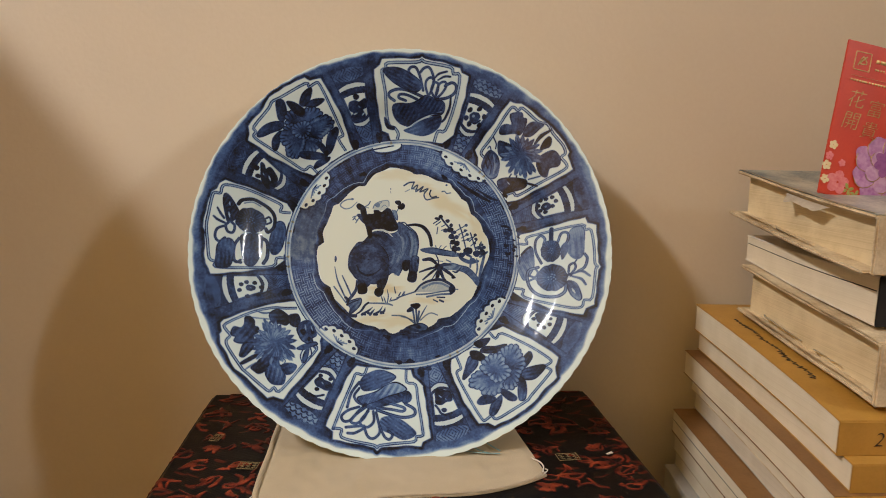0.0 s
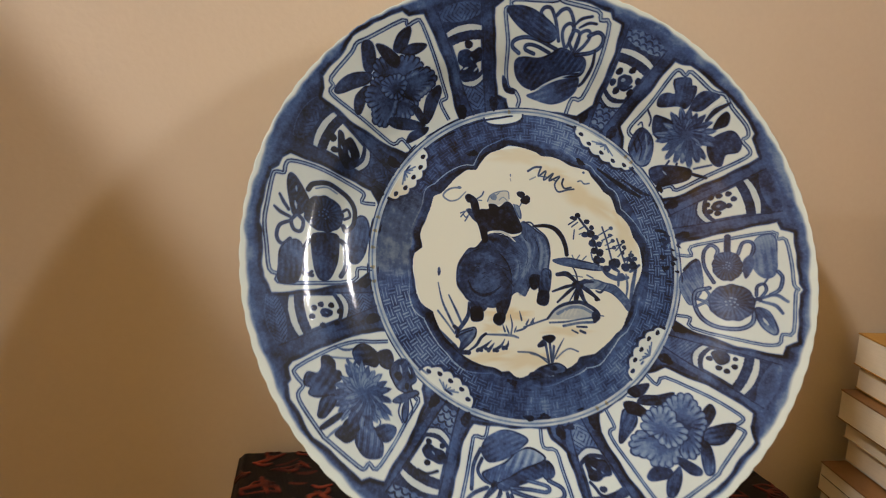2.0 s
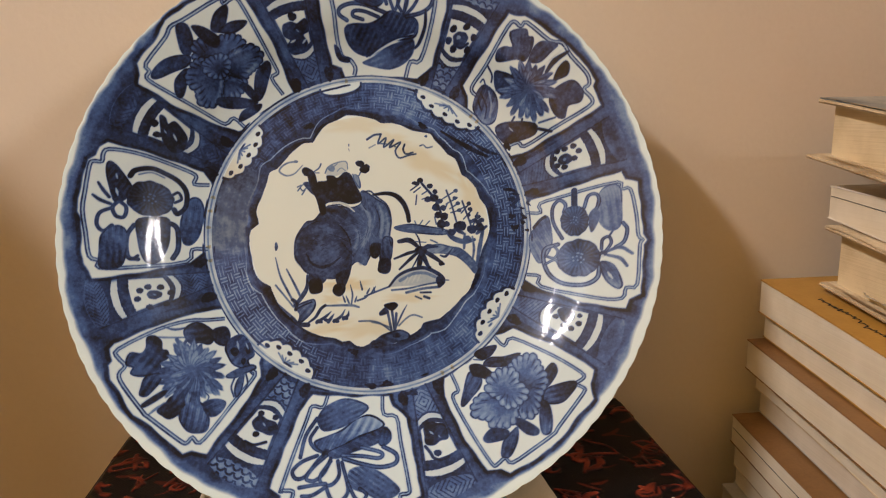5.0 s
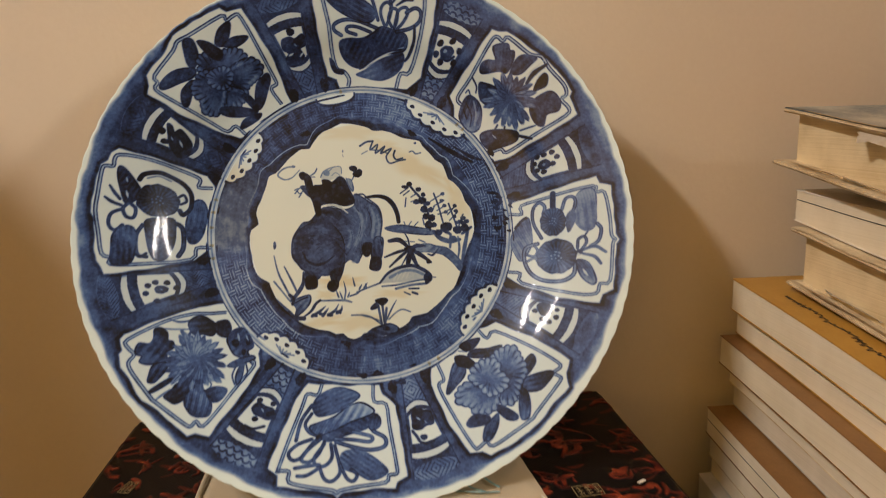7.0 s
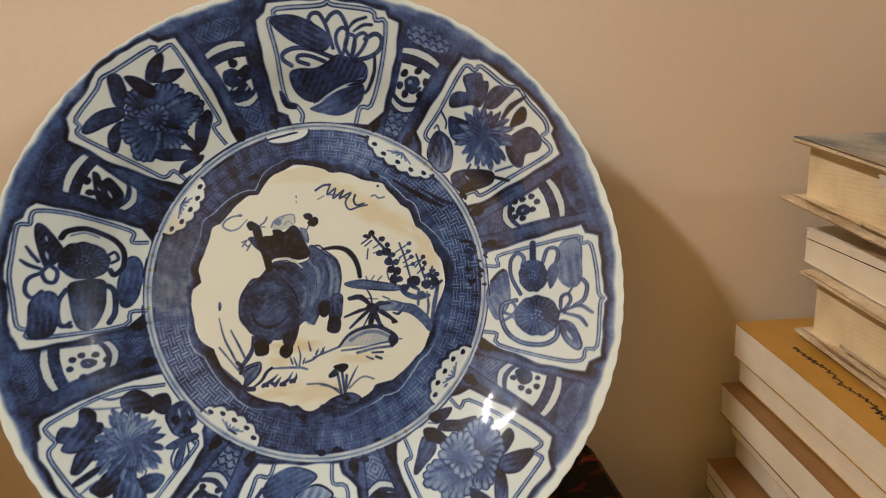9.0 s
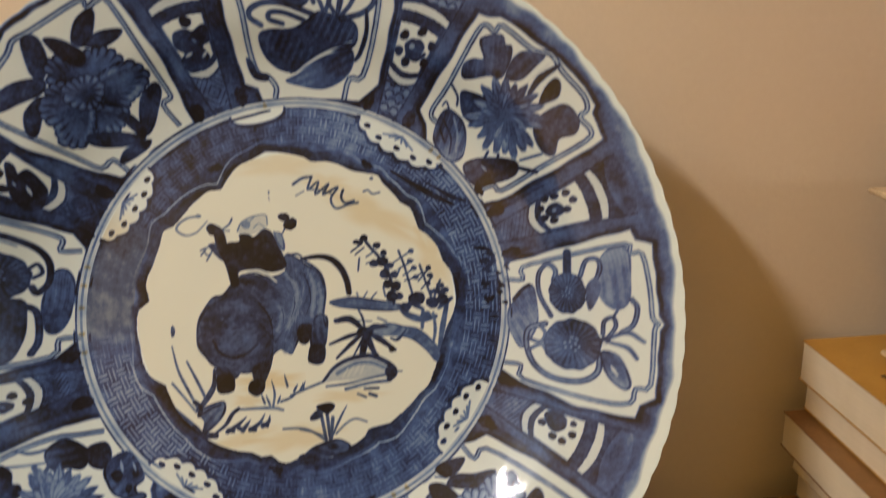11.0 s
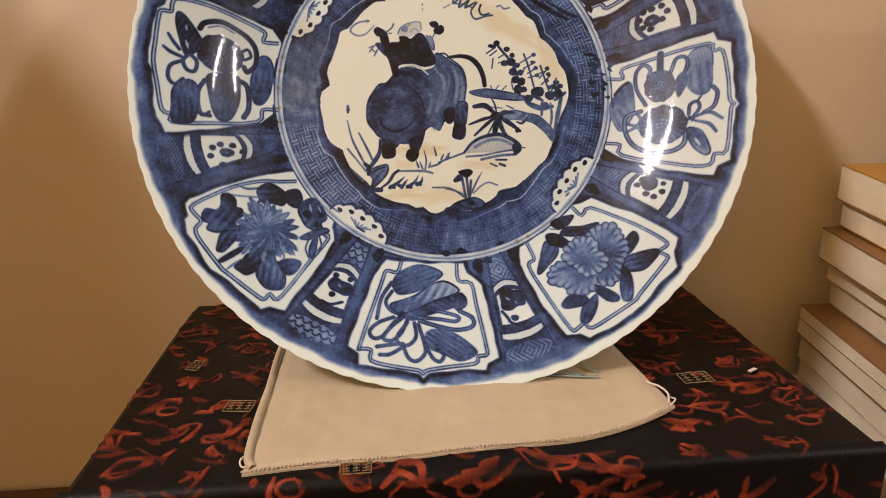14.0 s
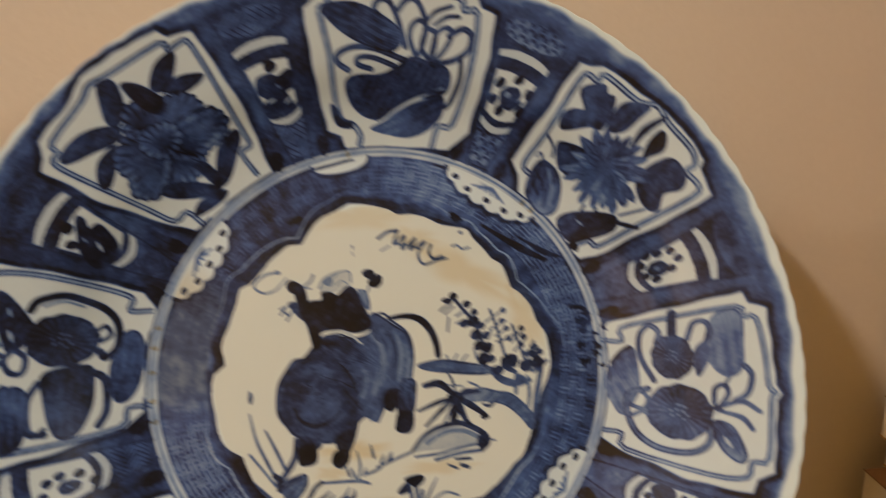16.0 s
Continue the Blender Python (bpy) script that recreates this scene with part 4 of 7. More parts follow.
def panel_lower_left():
    """A ray-petalled blossom among dark lobed leaves."""
    reserve([(-.520, -.259), (-.607, -.270), (-.701, -.309), (-.829, -.367), (-.838, -.386), (-.831, -.424), (-.840, -.437), (-.828, -.484), (-.756, -.597), (-.702, -.638), (-.607, -.727), (-.581, -.719), (-.537, -.730), (-.456, -.620), (-.389, -.504), (-.396, -.457), (-.385, -.428), (-.439, -.369), (-.490, -.301)])
    double_line([(-.518, -.297), (-.572, -.300), (-.628, -.301), (-.706, -.327), (-.813, -.388), (-.812, -.415), (-.790, -.442), (-.805, -.468), (-.789, -.506), (-.728, -.590), (-.715, -.603), (-.620, -.682), (-.598, -.692), (-.583, -.677), (-.560, -.695), (-.512, -.638), (-.459, -.561), (-.412, -.496), (-.427, -.477)], 0.0082, 0.72)
    stroke([(-.699, -.318), (-.660, -.330), (-.603, -.317)], 0.0038, 0.62, taper=(0.5, 0.5))
    stroke([(-.735, -.351), (-.686, -.356), (-.623, -.358)], 0.0030, 0.50, taper=(0.5, 0.7))
    fill([(-.788, -.437), (-.780, -.403), (-.750, -.405), (-.737, -.386), (-.736, -.356), (-.717, -.351), (-.698, -.369), (-.694, -.395), (-.678, -.402), (-.675, -.424), (-.692, -.438), (-.693, -.466), (-.719, -.474), (-.749, -.477), (-.773, -.467), (-.767, -.448)], 0.80, edge=0.92, grain=(60, 0.0089, 0.30))
    fill([(-.735, -.487), (-.719, -.474), (-.690, -.474), (-.691, -.496), (-.711, -.528), (-.726, -.541), (-.743, -.535), (-.741, -.510)], 0.70, edge=0.90, grain=(60, 0.0072, 0.30))
    fill([(-.735, -.564), (-.677, -.525), (-.669, -.539), (-.723, -.574)], 0.88)
    stroke([(-.712, -.597), (-.694, -.582), (-.672, -.567)], 0.0043, 0.52, taper=(0.5, 0.7))
    fill([(-.689, -.587), (-.669, -.567), (-.653, -.548), (-.619, -.546), (-.612, -.572), (-.625, -.601), (-.653, -.614), (-.673, -.603)], 0.84, edge=0.93, grain=(40, 0.0074, 0.30))
    fill([(-.627, -.608), (-.618, -.581), (-.598, -.565), (-.564, -.577), (-.554, -.599), (-.540, -.626), (-.544, -.661), (-.576, -.664), (-.599, -.655), (-.618, -.632)], 0.70, edge=0.93, grain=(80, 0.0074, 0.35))
    fill([(-.560, -.577), (-.528, -.565), (-.496, -.576), (-.500, -.598), (-.522, -.616), (-.546, -.611)], 0.82, edge=0.92, grain=(20, 0.0075, 0.30))
    fill([(-.636, -.331), (-.607, -.308), (-.576, -.318), (-.545, -.349), (-.559, -.382), (-.589, -.376), (-.612, -.381), (-.630, -.361)], 0.84, edge=0.94, grain=(10, 0.0079, 0.30))
    fill([(-.551, -.336), (-.513, -.326), (-.497, -.357), (-.509, -.388), (-.541, -.376)], 0.90, edge=0.95)
    stroke([(-.632, -.377), (-.619, -.358), (-.606, -.395)], 0.0046, 0.72)
    stroke([(-.655, -.362), (-.642, -.392)], 0.0052, 0.62)
    fill([(-.500, -.372), (-.462, -.355), (-.432, -.385), (-.417, -.426), (-.438, -.445), (-.428, -.475), (-.479, -.458), (-.501, -.424), (-.509, -.398)], 0.70, edge=0.90, grain=(50, 0.0082, 0.30))
    blot((-.480, -.413), 0.0130, 0.0162, 20, 0.95)
    blot((-.437, -.412), 0.0082, 0.0115, 0, 0.92)
    blot((-.451, -.447), 0.0082, 0.0115, 0, 0.92)
    stroke([(-.474, -.378), (-.468, -.403)], 0.0041, 0.30, "over", taper=(0.5, 0.5))
    stroke([(-.445, -.385), (-.437, -.405)], 0.0033, 0.30, "over", taper=(0.5, 0.5))
    fill([(-.501, -.495), (-.476, -.476), (-.425, -.462), (-.412, -.473), (-.444, -.487), (-.472, -.500)], 0.62, edge=0.86)
    stroke([(-.475, -.500), (-.483, -.531), (-.472, -.562)], 0.0023, 0.80)
    fill([(-.465, -.507), (-.447, -.490), (-.452, -.540), (-.463, -.563), (-.471, -.544)], 0.58, edge=0.86)
    stroke([(-.441, -.490), (-.434, -.522), (-.445, -.550)], 0.0024, 0.75)
    stroke([(-.428, -.485), (-.418, -.495)], 0.0024, 0.70)
    stroke([(-.574, -.534), (-.578, -.570)], 0.0037, 0.62, taper=(0.6, 1.0))
    stroke([(-.562, -.538), (-.546, -.555), (-.551, -.572)], 0.0018, 0.80)
    rays((-.600, -.467), [(-.700, -.463), (-.693, -.439), (-.675, -.415), (-.662, -.378), (-.645, -.370), (-.627, -.379), (-.607, -.365), (-.585, -.383), (-.566, -.400), (-.544, -.411), (-.521, -.432), (-.511, -.457), (-.505, -.496), (-.506, -.537), (-.523, -.547), (-.539, -.546), (-.558, -.558), (-.575, -.586), (-.590, -.570), (-.608, -.579), (-.627, -.562), (-.648, -.558), (-.669, -.544), (-.681, -.524), (-.693, -.505), (-.698, -.482)], 0.0110, 0.54)


def panel_left():
    """A double gourd of two dark discs with looped ribbons and leaves."""
    reserve([(-.860, .303), (-.884, .284), (-.896, .257), (-.920, .241), (-.938, .153), (-.948, .063), (-.937, .038), (-.933, -.072), (-.927, -.112), (-.910, -.136), (-.900, -.160), (-.781, -.140), (-.628, -.099), (-.576, -.051), (-.576, .041), (-.564, .121), (-.549, .166), (-.583, .233), (-.700, .265), (-.799, .290)])
    double_line([(-.570, .183), (-.617, .184), (-.610, .209), (-.624, .224), (-.691, .248), (-.786, .273), (-.857, .278), (-.874, .261), (-.878, .235), (-.900, .234), (-.912, .220), (-.925, .131), (-.931, .069), (-.921, -.006), (-.909, -.083), (-.883, -.098), (-.881, -.121), (-.795, -.119), (-.641, -.094), (-.625, -.051), (-.576, -.048)], 0.0089, 0.80)
    fill([(-.863, .231), (-.841, .229), (-.805, .173), (-.796, .136), (-.840, .099), (-.861, .167)], 0.80, edge=0.94, grain=(55, 0.0062, 0.20))
    stroke([(-.839, .197), (-.836, .181)], 0.0038, 0.20, "over", taper=(0.5, 0.5))
    stroke([(-.840, .148), (-.835, .124)], 0.0046, 0.18, "over", taper=(0.5, 0.5))
    stroke([(-.889, .164), (-.876, .141), (-.859, .117)], 0.0053, 0.82, taper=(0.6, 0.9))
    stroke([(-.904, .122), (-.884, .106), (-.855, .094)], 0.0053, 0.82, taper=(0.6, 0.9))
    band([(-.831, .105), (-.812, .085), (-.818, .052), (-.840, .054), (-.850, .082), (-.835, .103)], 0.0053, 0.75)
    band([(-.850, .082), (-.885, .062), (-.892, .024), (-.874, .002), (-.851, .022)], 0.0052, 0.70)
    fill([(-.627, .131), (-.600, .128), (-.588, .081), (-.603, .005), (-.625, -.032), (-.651, -.028), (-.661, .024), (-.649, .089)], 0.66, edge=0.78, grain=(80, 0.0067, 0.20))
    band([(-.790, .026), (-.809, -.014), (-.805, -.081), (-.777, -.091)], 0.0062, 0.70)
    band([(-.700, .044), (-.671, .023), (-.667, -.047), (-.682, -.083)], 0.0076, 0.75)
    stroke([(-.800, .193), (-.785, .213), (-.741, .224), (-.704, .213), (-.665, .190), (-.642, .154), (-.644, .102), (-.669, .075), (-.680, .090)], 0.0077, 0.95)
    stroke([(-.682, .141), (-.666, .150), (-.657, .128), (-.677, .114)], 0.0041, 0.92)
    stroke([(-.666, .134), (-.663, .129)], 0.0033, 0.15, "over", taper=(0.5, 0.5))
    stroke([(-.775, .200), (-.739, .210), (-.704, .197)], 0.0023, 0.50)
    fill([(-.777, .047), (-.703, .058), (-.692, .016), (-.700, -.046), (-.719, -.094), (-.750, -.101), (-.771, -.062), (-.781, -.003)], 0.80, edge=0.92, grain=(85, 0.0063, 0.14))
    disc((-.746, .120), 0.0662, 0.0601, 0.82)
    fill([(-.876, -.008), (-.841, .021), (-.813, .007), (-.809, -.043), (-.823, -.117), (-.878, -.120), (-.883, -.064)], 0.72, edge=0.92, grain=(92, 0.0062, 0.25))
    stroke([(-.812, -.081), (-.795, -.092), (-.778, -.079)], 0.0046, 0.90)


def panel_upper_left():
    """A dark peony of scalloped petals with plain pointed leaves."""
    reserve([(-.503, .838), (-.478, .826), (-.423, .840), (-.399, .809), (-.315, .665), (-.281, .571), (-.264, .527), (-.344, .477), (-.433, .394), (-.464, .379), (-.515, .389), (-.672, .448), (-.766, .504), (-.759, .534), (-.767, .571), (-.695, .675), (-.673, .721), (-.599, .779)])
    double_line([(-.304, .520), (-.339, .572), (-.318, .591), (-.323, .609), (-.346, .653), (-.426, .803), (-.453, .811), (-.481, .791), (-.499, .806), (-.616, .727), (-.656, .701), (-.673, .666), (-.738, .574), (-.729, .550), (-.739, .527), (-.699, .499), (-.564, .431), (-.508, .404), (-.478, .427), (-.439, .393)], 0.0087, 0.80)
    fill([(-.527, .707), (-.509, .761), (-.475, .790), (-.469, .765), (-.494, .705)], 0.84, edge=0.93, grain=(60, 0.0099, 0.12))
    fill([(-.502, .704), (-.459, .737), (-.410, .745), (-.420, .725), (-.462, .702)], 0.84, edge=0.93, grain=(60, 0.0100, 0.12))
    fill([(-.637, .704), (-.604, .713), (-.589, .656), (-.605, .615), (-.629, .632)], 0.82, edge=0.93, grain=(60, 0.0098, 0.12))
    fill([(-.722, .543), (-.682, .593), (-.605, .615), (-.613, .581), (-.672, .548), (-.715, .527)], 0.82, edge=0.93, grain=(60, 0.0098, 0.12))
    fill([(-.651, .531), (-.620, .568), (-.609, .555), (-.634, .479), (-.652, .481)], 0.84, edge=0.93, grain=(60, 0.0098, 0.12))
    fill([(-.395, .569), (-.384, .597), (-.349, .625), (-.343, .593), (-.379, .503), (-.400, .502)], 0.84, edge=0.93, grain=(60, 0.0103, 0.12))
    bloom([(-.590, .642), (-.575, .664), (-.530, .668), (-.503, .684), (-.449, .695), (-.417, .667), (-.439, .648), (-.481, .619), (-.529, .606), (-.580, .600)], (-.511, .586), 0.0099, 0.76)
    bloom([(-.481, .622), (-.417, .660), (-.385, .663), (-.367, .647), (-.382, .616), (-.420, .580), (-.438, .545), (-.475, .563), (-.497, .588)], (-.502, .584), 0.0099, 0.78)
    bloom([(-.507, .549), (-.437, .549), (-.452, .512), (-.494, .487), (-.527, .489)], (-.491, .561), 0.0102, 0.78)
    bloom([(-.609, .561), (-.617, .529), (-.587, .499), (-.580, .461), (-.543, .463), (-.521, .496), (-.507, .549), (-.523, .585), (-.560, .606), (-.594, .591)], (-.515, .567), 0.0098, 0.76)
    bloom([(-.561, .594), (-.514, .625), (-.481, .622), (-.478, .591), (-.507, .555), (-.552, .562)], (-.513, .586), 0.0088, 0.74)
    fill([(-.591, .709), (-.552, .713), (-.503, .684), (-.512, .650), (-.550, .660)], 0.98)
    fill([(-.529, .469), (-.521, .490), (-.447, .498), (-.393, .488), (-.429, .469), (-.496, .459)], 0.90, edge=0.95)
    fill([(-.450, .538), (-.423, .547), (-.391, .509), (-.401, .487)], 0.92)
    fill([(-.451, .450), (-.414, .474), (-.380, .482), (-.394, .454), (-.459, .414)], 0.92)


def divider_figures():
    """Dots and flowers in the medallions between the panels."""
    blot((.332, .717), 0.0135, 0.0108, 30, 0.95)
    blot((.380, .719), 0.0135, 0.0108, 30, 0.95)
    blot((.404, .681), 0.0114, 0.0114, 0, 0.95)
    blot((.314, .683), 0.0114, 0.0114, 0, 0.95)
    blot((.330, .655), 0.0114, 0.0114, 0, 0.95)
    blot((.381, .645), 0.0114, 0.0114, 0, 0.95)
    blot((.356, .682), 0.0267, 0.0240, 0, 0.84)
    blot((.350, .688), 0.0080, 0.0067, 0, 0.35, "over")
    stroke([(.334, .669), (.358, .655), (.383, .665)], 0.0040, 0.90)
    blot((-.251, .769), 0.0148, 0.0135, 0, 0.97)
    fill([(-.284, .739), (-.256, .751), (-.234, .746), (-.205, .763), (-.197, .732), (-.217, .716), (-.203, .693), (-.223, .667), (-.257, .656), (-.274, .676), (-.260, .697), (-.282, .709)], 0.88, edge=0.95)
    stroke([(-.262, .690), (-.245, .699)], 0.0039, 0.12, "over", taper=(0.5, 0.5))
    stroke([(-.220, .691), (-.208, .704)], 0.0039, 0.12, "over", taper=(0.5, 0.5))
    stroke([(-.239, .730), (-.231, .724)], 0.0033, 0.40, "over", taper=(0.5, 0.5))
    blot((.680, .225), 0.0100, 0.0092, 0, 0.95)
    blot((.690, .250), 0.0100, 0.0092, 0, 0.95)
    blot((.714, .254), 0.0100, 0.0092, 0, 0.95)
    blot((.742, .259), 0.0100, 0.0092, 0, 0.95)
    blot((.759, .239), 0.0100, 0.0092, 0, 0.95)
    blot((.744, .215), 0.0100, 0.0092, 0, 0.95)
    blot((.712, .190), 0.0100, 0.0092, 0, 0.95)
    blot((.689, .199), 0.0100, 0.0092, 0, 0.95)
    blot((.715, .217), 0.0227, 0.0186, 0, 0.84)
    blot((.713, .217), 0.0058, 0.0058, 0, 0.40, "over")
    blot((-.725, .379), 0.0126, 0.0126, 0, 0.97)
    fill([(-.706, .402), (-.692, .399), (-.684, .378), (-.664, .389), (-.644, .366), (-.632, .338), (-.645, .300), (-.674, .287), (-.693, .308), (-.704, .339)], 0.92, edge=0.96)
    stroke([(-.670, .348), (-.663, .329)], 0.0043, 0.10, "over", taper=(0.5, 0.5))
    stroke([(-.696, .358), (-.691, .349)], 0.0029, 0.15, "over", taper=(0.5, 0.5))
    blot((-.716, .341), 0.0154, 0.0096, 0, 0.92)
    blot((-.767, -.198), 0.0097, 0.0089, 0, 0.93)
    blot((-.746, -.185), 0.0097, 0.0089, 0, 0.93)
    blot((-.772, -.226), 0.0097, 0.0089, 0, 0.93)
    blot((-.737, -.253), 0.0097, 0.0089, 0, 0.93)
    blot((-.692, -.242), 0.0097, 0.0089, 0, 0.93)
    blot((-.683, -.203), 0.0097, 0.0089, 0, 0.93)
    blot((-.712, -.185), 0.0097, 0.0089, 0, 0.93)
    blot((-.727, -.211), 0.0204, 0.0148, 0, 0.82)
    stroke([(-.730, -.209), (-.723, -.213)], 0.0028, 0.30, "over", taper=(0.5, 0.5))
    fill([(.156, -.702), (.179, -.686), (.201, -.693), (.221, -.694), (.231, -.713), (.231, -.737), (.207, -.743), (.186, -.755), (.160, -.751), (.157, -.727)], 0.88, edge=0.95)
    stroke([(.174, -.715), (.185, -.723)], 0.0036, 0.20, "over", taper=(0.5, 0.5))
    stroke([(.202, -.728), (.207, -.734)], 0.0024, 0.30, "over", taper=(0.5, 0.5))
    blot((.195, -.781), 0.0127, 0.0095, 0, 0.97)
    stroke([(.156, -.760), (.171, -.779), (.182, -.796), (.207, -.803), (.230, -.794)], 0.0047, 0.93)
    fill([(-.408, -.645), (-.387, -.630), (-.364, -.645), (-.337, -.657), (-.327, -.684), (-.353, -.690), (-.380, -.677), (-.398, -.668)], 0.88, edge=0.95)
    blot((-.384, -.622), 0.0096, 0.0088, 0, 0.95)
    blot((-.338, -.638), 0.0096, 0.0088, 0, 0.95)
    blot((-.395, -.684), 0.0102, 0.0086, 0, 0.96)
    blot((-.350, -.671), 0.0102, 0.0086, 0, 0.96)
    stroke([(-.427, -.703), (-.400, -.716), (-.362, -.711)], 0.0039, 0.88)
    stroke([(-.376, -.652), (-.368, -.662)], 0.0028, 0.25, "over", taper=(0.5, 0.5))
    stroke([(-.435, -.730), (-.408, -.742), (-.375, -.739)], 0.0023, 0.50)
    blot((.705, -.380), 0.0095, 0.0088, 0, 0.90)
    blot((.679, -.395), 0.0095, 0.0088, 0, 0.90)
    blot((.638, -.349), 0.0095, 0.0088, 0, 0.90)
    blot((.658, -.383), 0.0095, 0.0088, 0, 0.90)
    fill([(.649, -.331), (.673, -.322), (.693, -.338), (.687, -.362), (.660, -.369)], 0.86, edge=0.93)
    blot((.711, -.353), 0.0079, 0.0072, 0, 0.90)


def field_outline():
    """The lobed edge of the white field."""
    right = [(-.065, .439), (-.012, .430), (.032, .417), (.053, .403), (.086, .403), (.121, .395), (.170, .373), (.209, .362), (.236, .356), (.248, .337), (.270, .313), (.295, .276), (.318, .262), (.330, .244), (.340, .207), (.347, .193), (.362, .183), (.385, .157), (.399, .130), (.407, .102), (.425, .075), (.434, .047), (.438, .018), (.434, -.021), (.417, -.065), (.396, -.109), (.380, -.152), (.375, -.173), (.363, -.201), (.345, -.239), (.320, -.259), (.296, -.286), (.259, -.315), (.233, -.334), (.198, -.342), (.175, -.346), (.165, -.363), (.138, -.382)]
    left = [(.117, -.392), (.076, -.411), (.032, -.417), (-.007, -.407), (-.032, -.415), (-.049, -.419), (-.071, -.411), (-.088, -.395), (-.114, -.399), (-.139, -.384), (-.173, -.378), (-.219, -.364), (-.246, -.346), (-.269, -.327), (-.286, -.310), (-.313, -.286), (-.336, -.251), (-.356, -.204), (-.361, -.190), (-.378, -.180), (-.401, -.162), (-.418, -.127), (-.427, -.080), (-.432, -.036), (-.428, .016), (-.401, .038), (-.406, .073), (-.405, .094), (-.390, .134), (-.368, .187), (-.358, .226), (-.332, .238), (-.303, .269), (-.278, .299), (-.254, .322), (-.231, .334), (-.201, .335), (-.190, .351), (-.169, .386), (-.146, .404), (-.110, .418), (-.083, .434)]
    return right + left


def field():
    """The landscape of the well: a dark beast with a ball, reeds, a rock, far plants and brush marks."""
    stroke([(-.261, .264), (-.291, .260), (-.314, .246), (-.322, .228), (-.298, .212), (-.270, .218), (-.252, .235), (-.239, .249)], 0.0030, 0.44, taper=(1.0, 0.5))
    blot((-.263, .264), 0.0080, 0.0053, 0, 0.50)
    stroke([(-.001, .341), (.025, .357), (.051, .360)], 0.0036, 0.64)
    stroke([(.051, .360), (.039, .324), (.069, .345), (.060, .310), (.097, .337), (.081, .308), (.122, .327), (.102, .295), (.115, .267), (.151, .276), (.177, .280)], 0.0029, 0.62)
    stroke([(.039, .324), (.073, .321), (.105, .309)], 0.0022, 0.50)
    stroke([(.137, .318), (.131, .298), (.141, .281), (.166, .286)], 0.0032, 0.66)
    stroke([(.194, .311), (.207, .314), (.219, .303), (.239, .306)], 0.0024, 0.50)
    stroke([(.005, .308), (.028, .320)], 0.0020, 0.35)
    blot((.218, .347), 0.0054, 0.0045, 0, 0.55)
    blot((-.069, .321), 0.0027, 0.0054, 0, 0.40)
    stroke([(-.070, .308), (-.068, .299)], 0.0013, 0.35)
    fill([(-.156, .215), (-.146, .240), (-.116, .255), (-.081, .258), (-.075, .227), (-.091, .217), (-.118, .205), (-.143, .200)], 0.10)
    stroke([(-.158, .217), (-.146, .240), (-.116, .255), (-.081, .258), (-.076, .231)], 0.0020, 0.46)
    blot((-.134, .234), 0.0124, 0.0124, 0, 0.36)
    stroke([(-.114, .223), (-.099, .235), (-.084, .224)], 0.0016, 0.45)
    stroke([(-.123, .243), (-.113, .252)], 0.0016, 0.50)
    stroke([(-.059, .209), (-.038, .203), (-.029, .217)], 0.0020, 0.66)
    fill([(-.056, .205), (-.040, .203), (-.033, .176), (-.035, .158), (-.047, .176)], 0.42, edge=0.62)
    blot((-.030, .249), 0.0161, 0.0116, -15, 0.98)
    blot((-.013, .229), 0.0196, 0.0152, 30, 0.98)
    stroke([(-.201, .222), (-.180, .237), (-.172, .253)], 0.0021, 0.60)
    stroke([(-.202, .220), (-.180, .219)], 0.0018, 0.50)
    stroke([(-.258, .154), (-.241, .175), (-.224, .181)], 0.0018, 0.62)
    stroke([(-.249, .164), (-.239, .153), (-.228, .163)], 0.0018, 0.62)
    stroke([(-.243, .139), (-.232, .156)], 0.0018, 0.62)
    stroke([(-.259, .168), (-.245, .175)], 0.0018, 0.62)
    stroke([(-.221, .174), (-.211, .151), (-.190, .137)], 0.0018, 0.62)
    fill([(-.238, .182), (-.218, .185), (-.204, .159), (-.190, .132), (-.208, .142), (-.224, .160)], 0.74)
    fill([(-.175, .070), (-.202, .042), (-.228, .038), (-.247, .015), (-.271, -.033), (-.272, -.089), (-.251, -.121), (-.228, -.148), (-.166, -.169), (-.123, -.169), (-.082, -.145), (-.074, -.127), (-.051, -.114), (-.025, -.129), (-.014, -.112), (-.001, -.086), (.021, -.069), (.059, -.044), (.072, .018), (.070, .053), (.058, .089), (.028, .111), (.003, .130), (-.023, .145), (-.036, .128), (-.030, .101), (-.061, .084), (-.096, .088), (-.148, .095)], 0.62, edge=0.84)
    stroke([(-.053, .066), (-.016, .020), (-.040, -.067)], 0.0229, 0.50, "over", (0.4, 0.5), 0.0388)
    stroke([(-.031, .092), (-.001, .038), (-.031, -.059)], 0.0071, 0.34, "over", (0.4, 0.5), 0.0159)
    stroke([(-.006, .100), (.017, .046), (-.008, -.033)], 0.0062, 0.42, "over", (0.4, 0.5), 0.0141)
    stroke([(.030, .099), (.045, .045), (.035, -.029)], 0.0080, 0.36, "over", (0.4, 0.5), 0.0159)
    stroke([(.057, .066), (.063, .009), (.048, -.052)], 0.0071, 0.40, "over", (0.4, 0.5), 0.0141)
    stroke([(-.068, .022), (-.045, -.014), (-.058, -.066)], 0.0079, 0.42, "over", (0.4, 0.5), 0.0158)
    stroke([(-.109, .050), (-.080, .031), (-.069, -.004)], 0.0106, 0.56, "over", (0.4, 0.5), 0.0176)
    stroke([(-.050, -.084), (-.024, -.103), (-.039, -.120)], 0.0088, 0.50, "over", (0.4, 0.5), 0.0158)
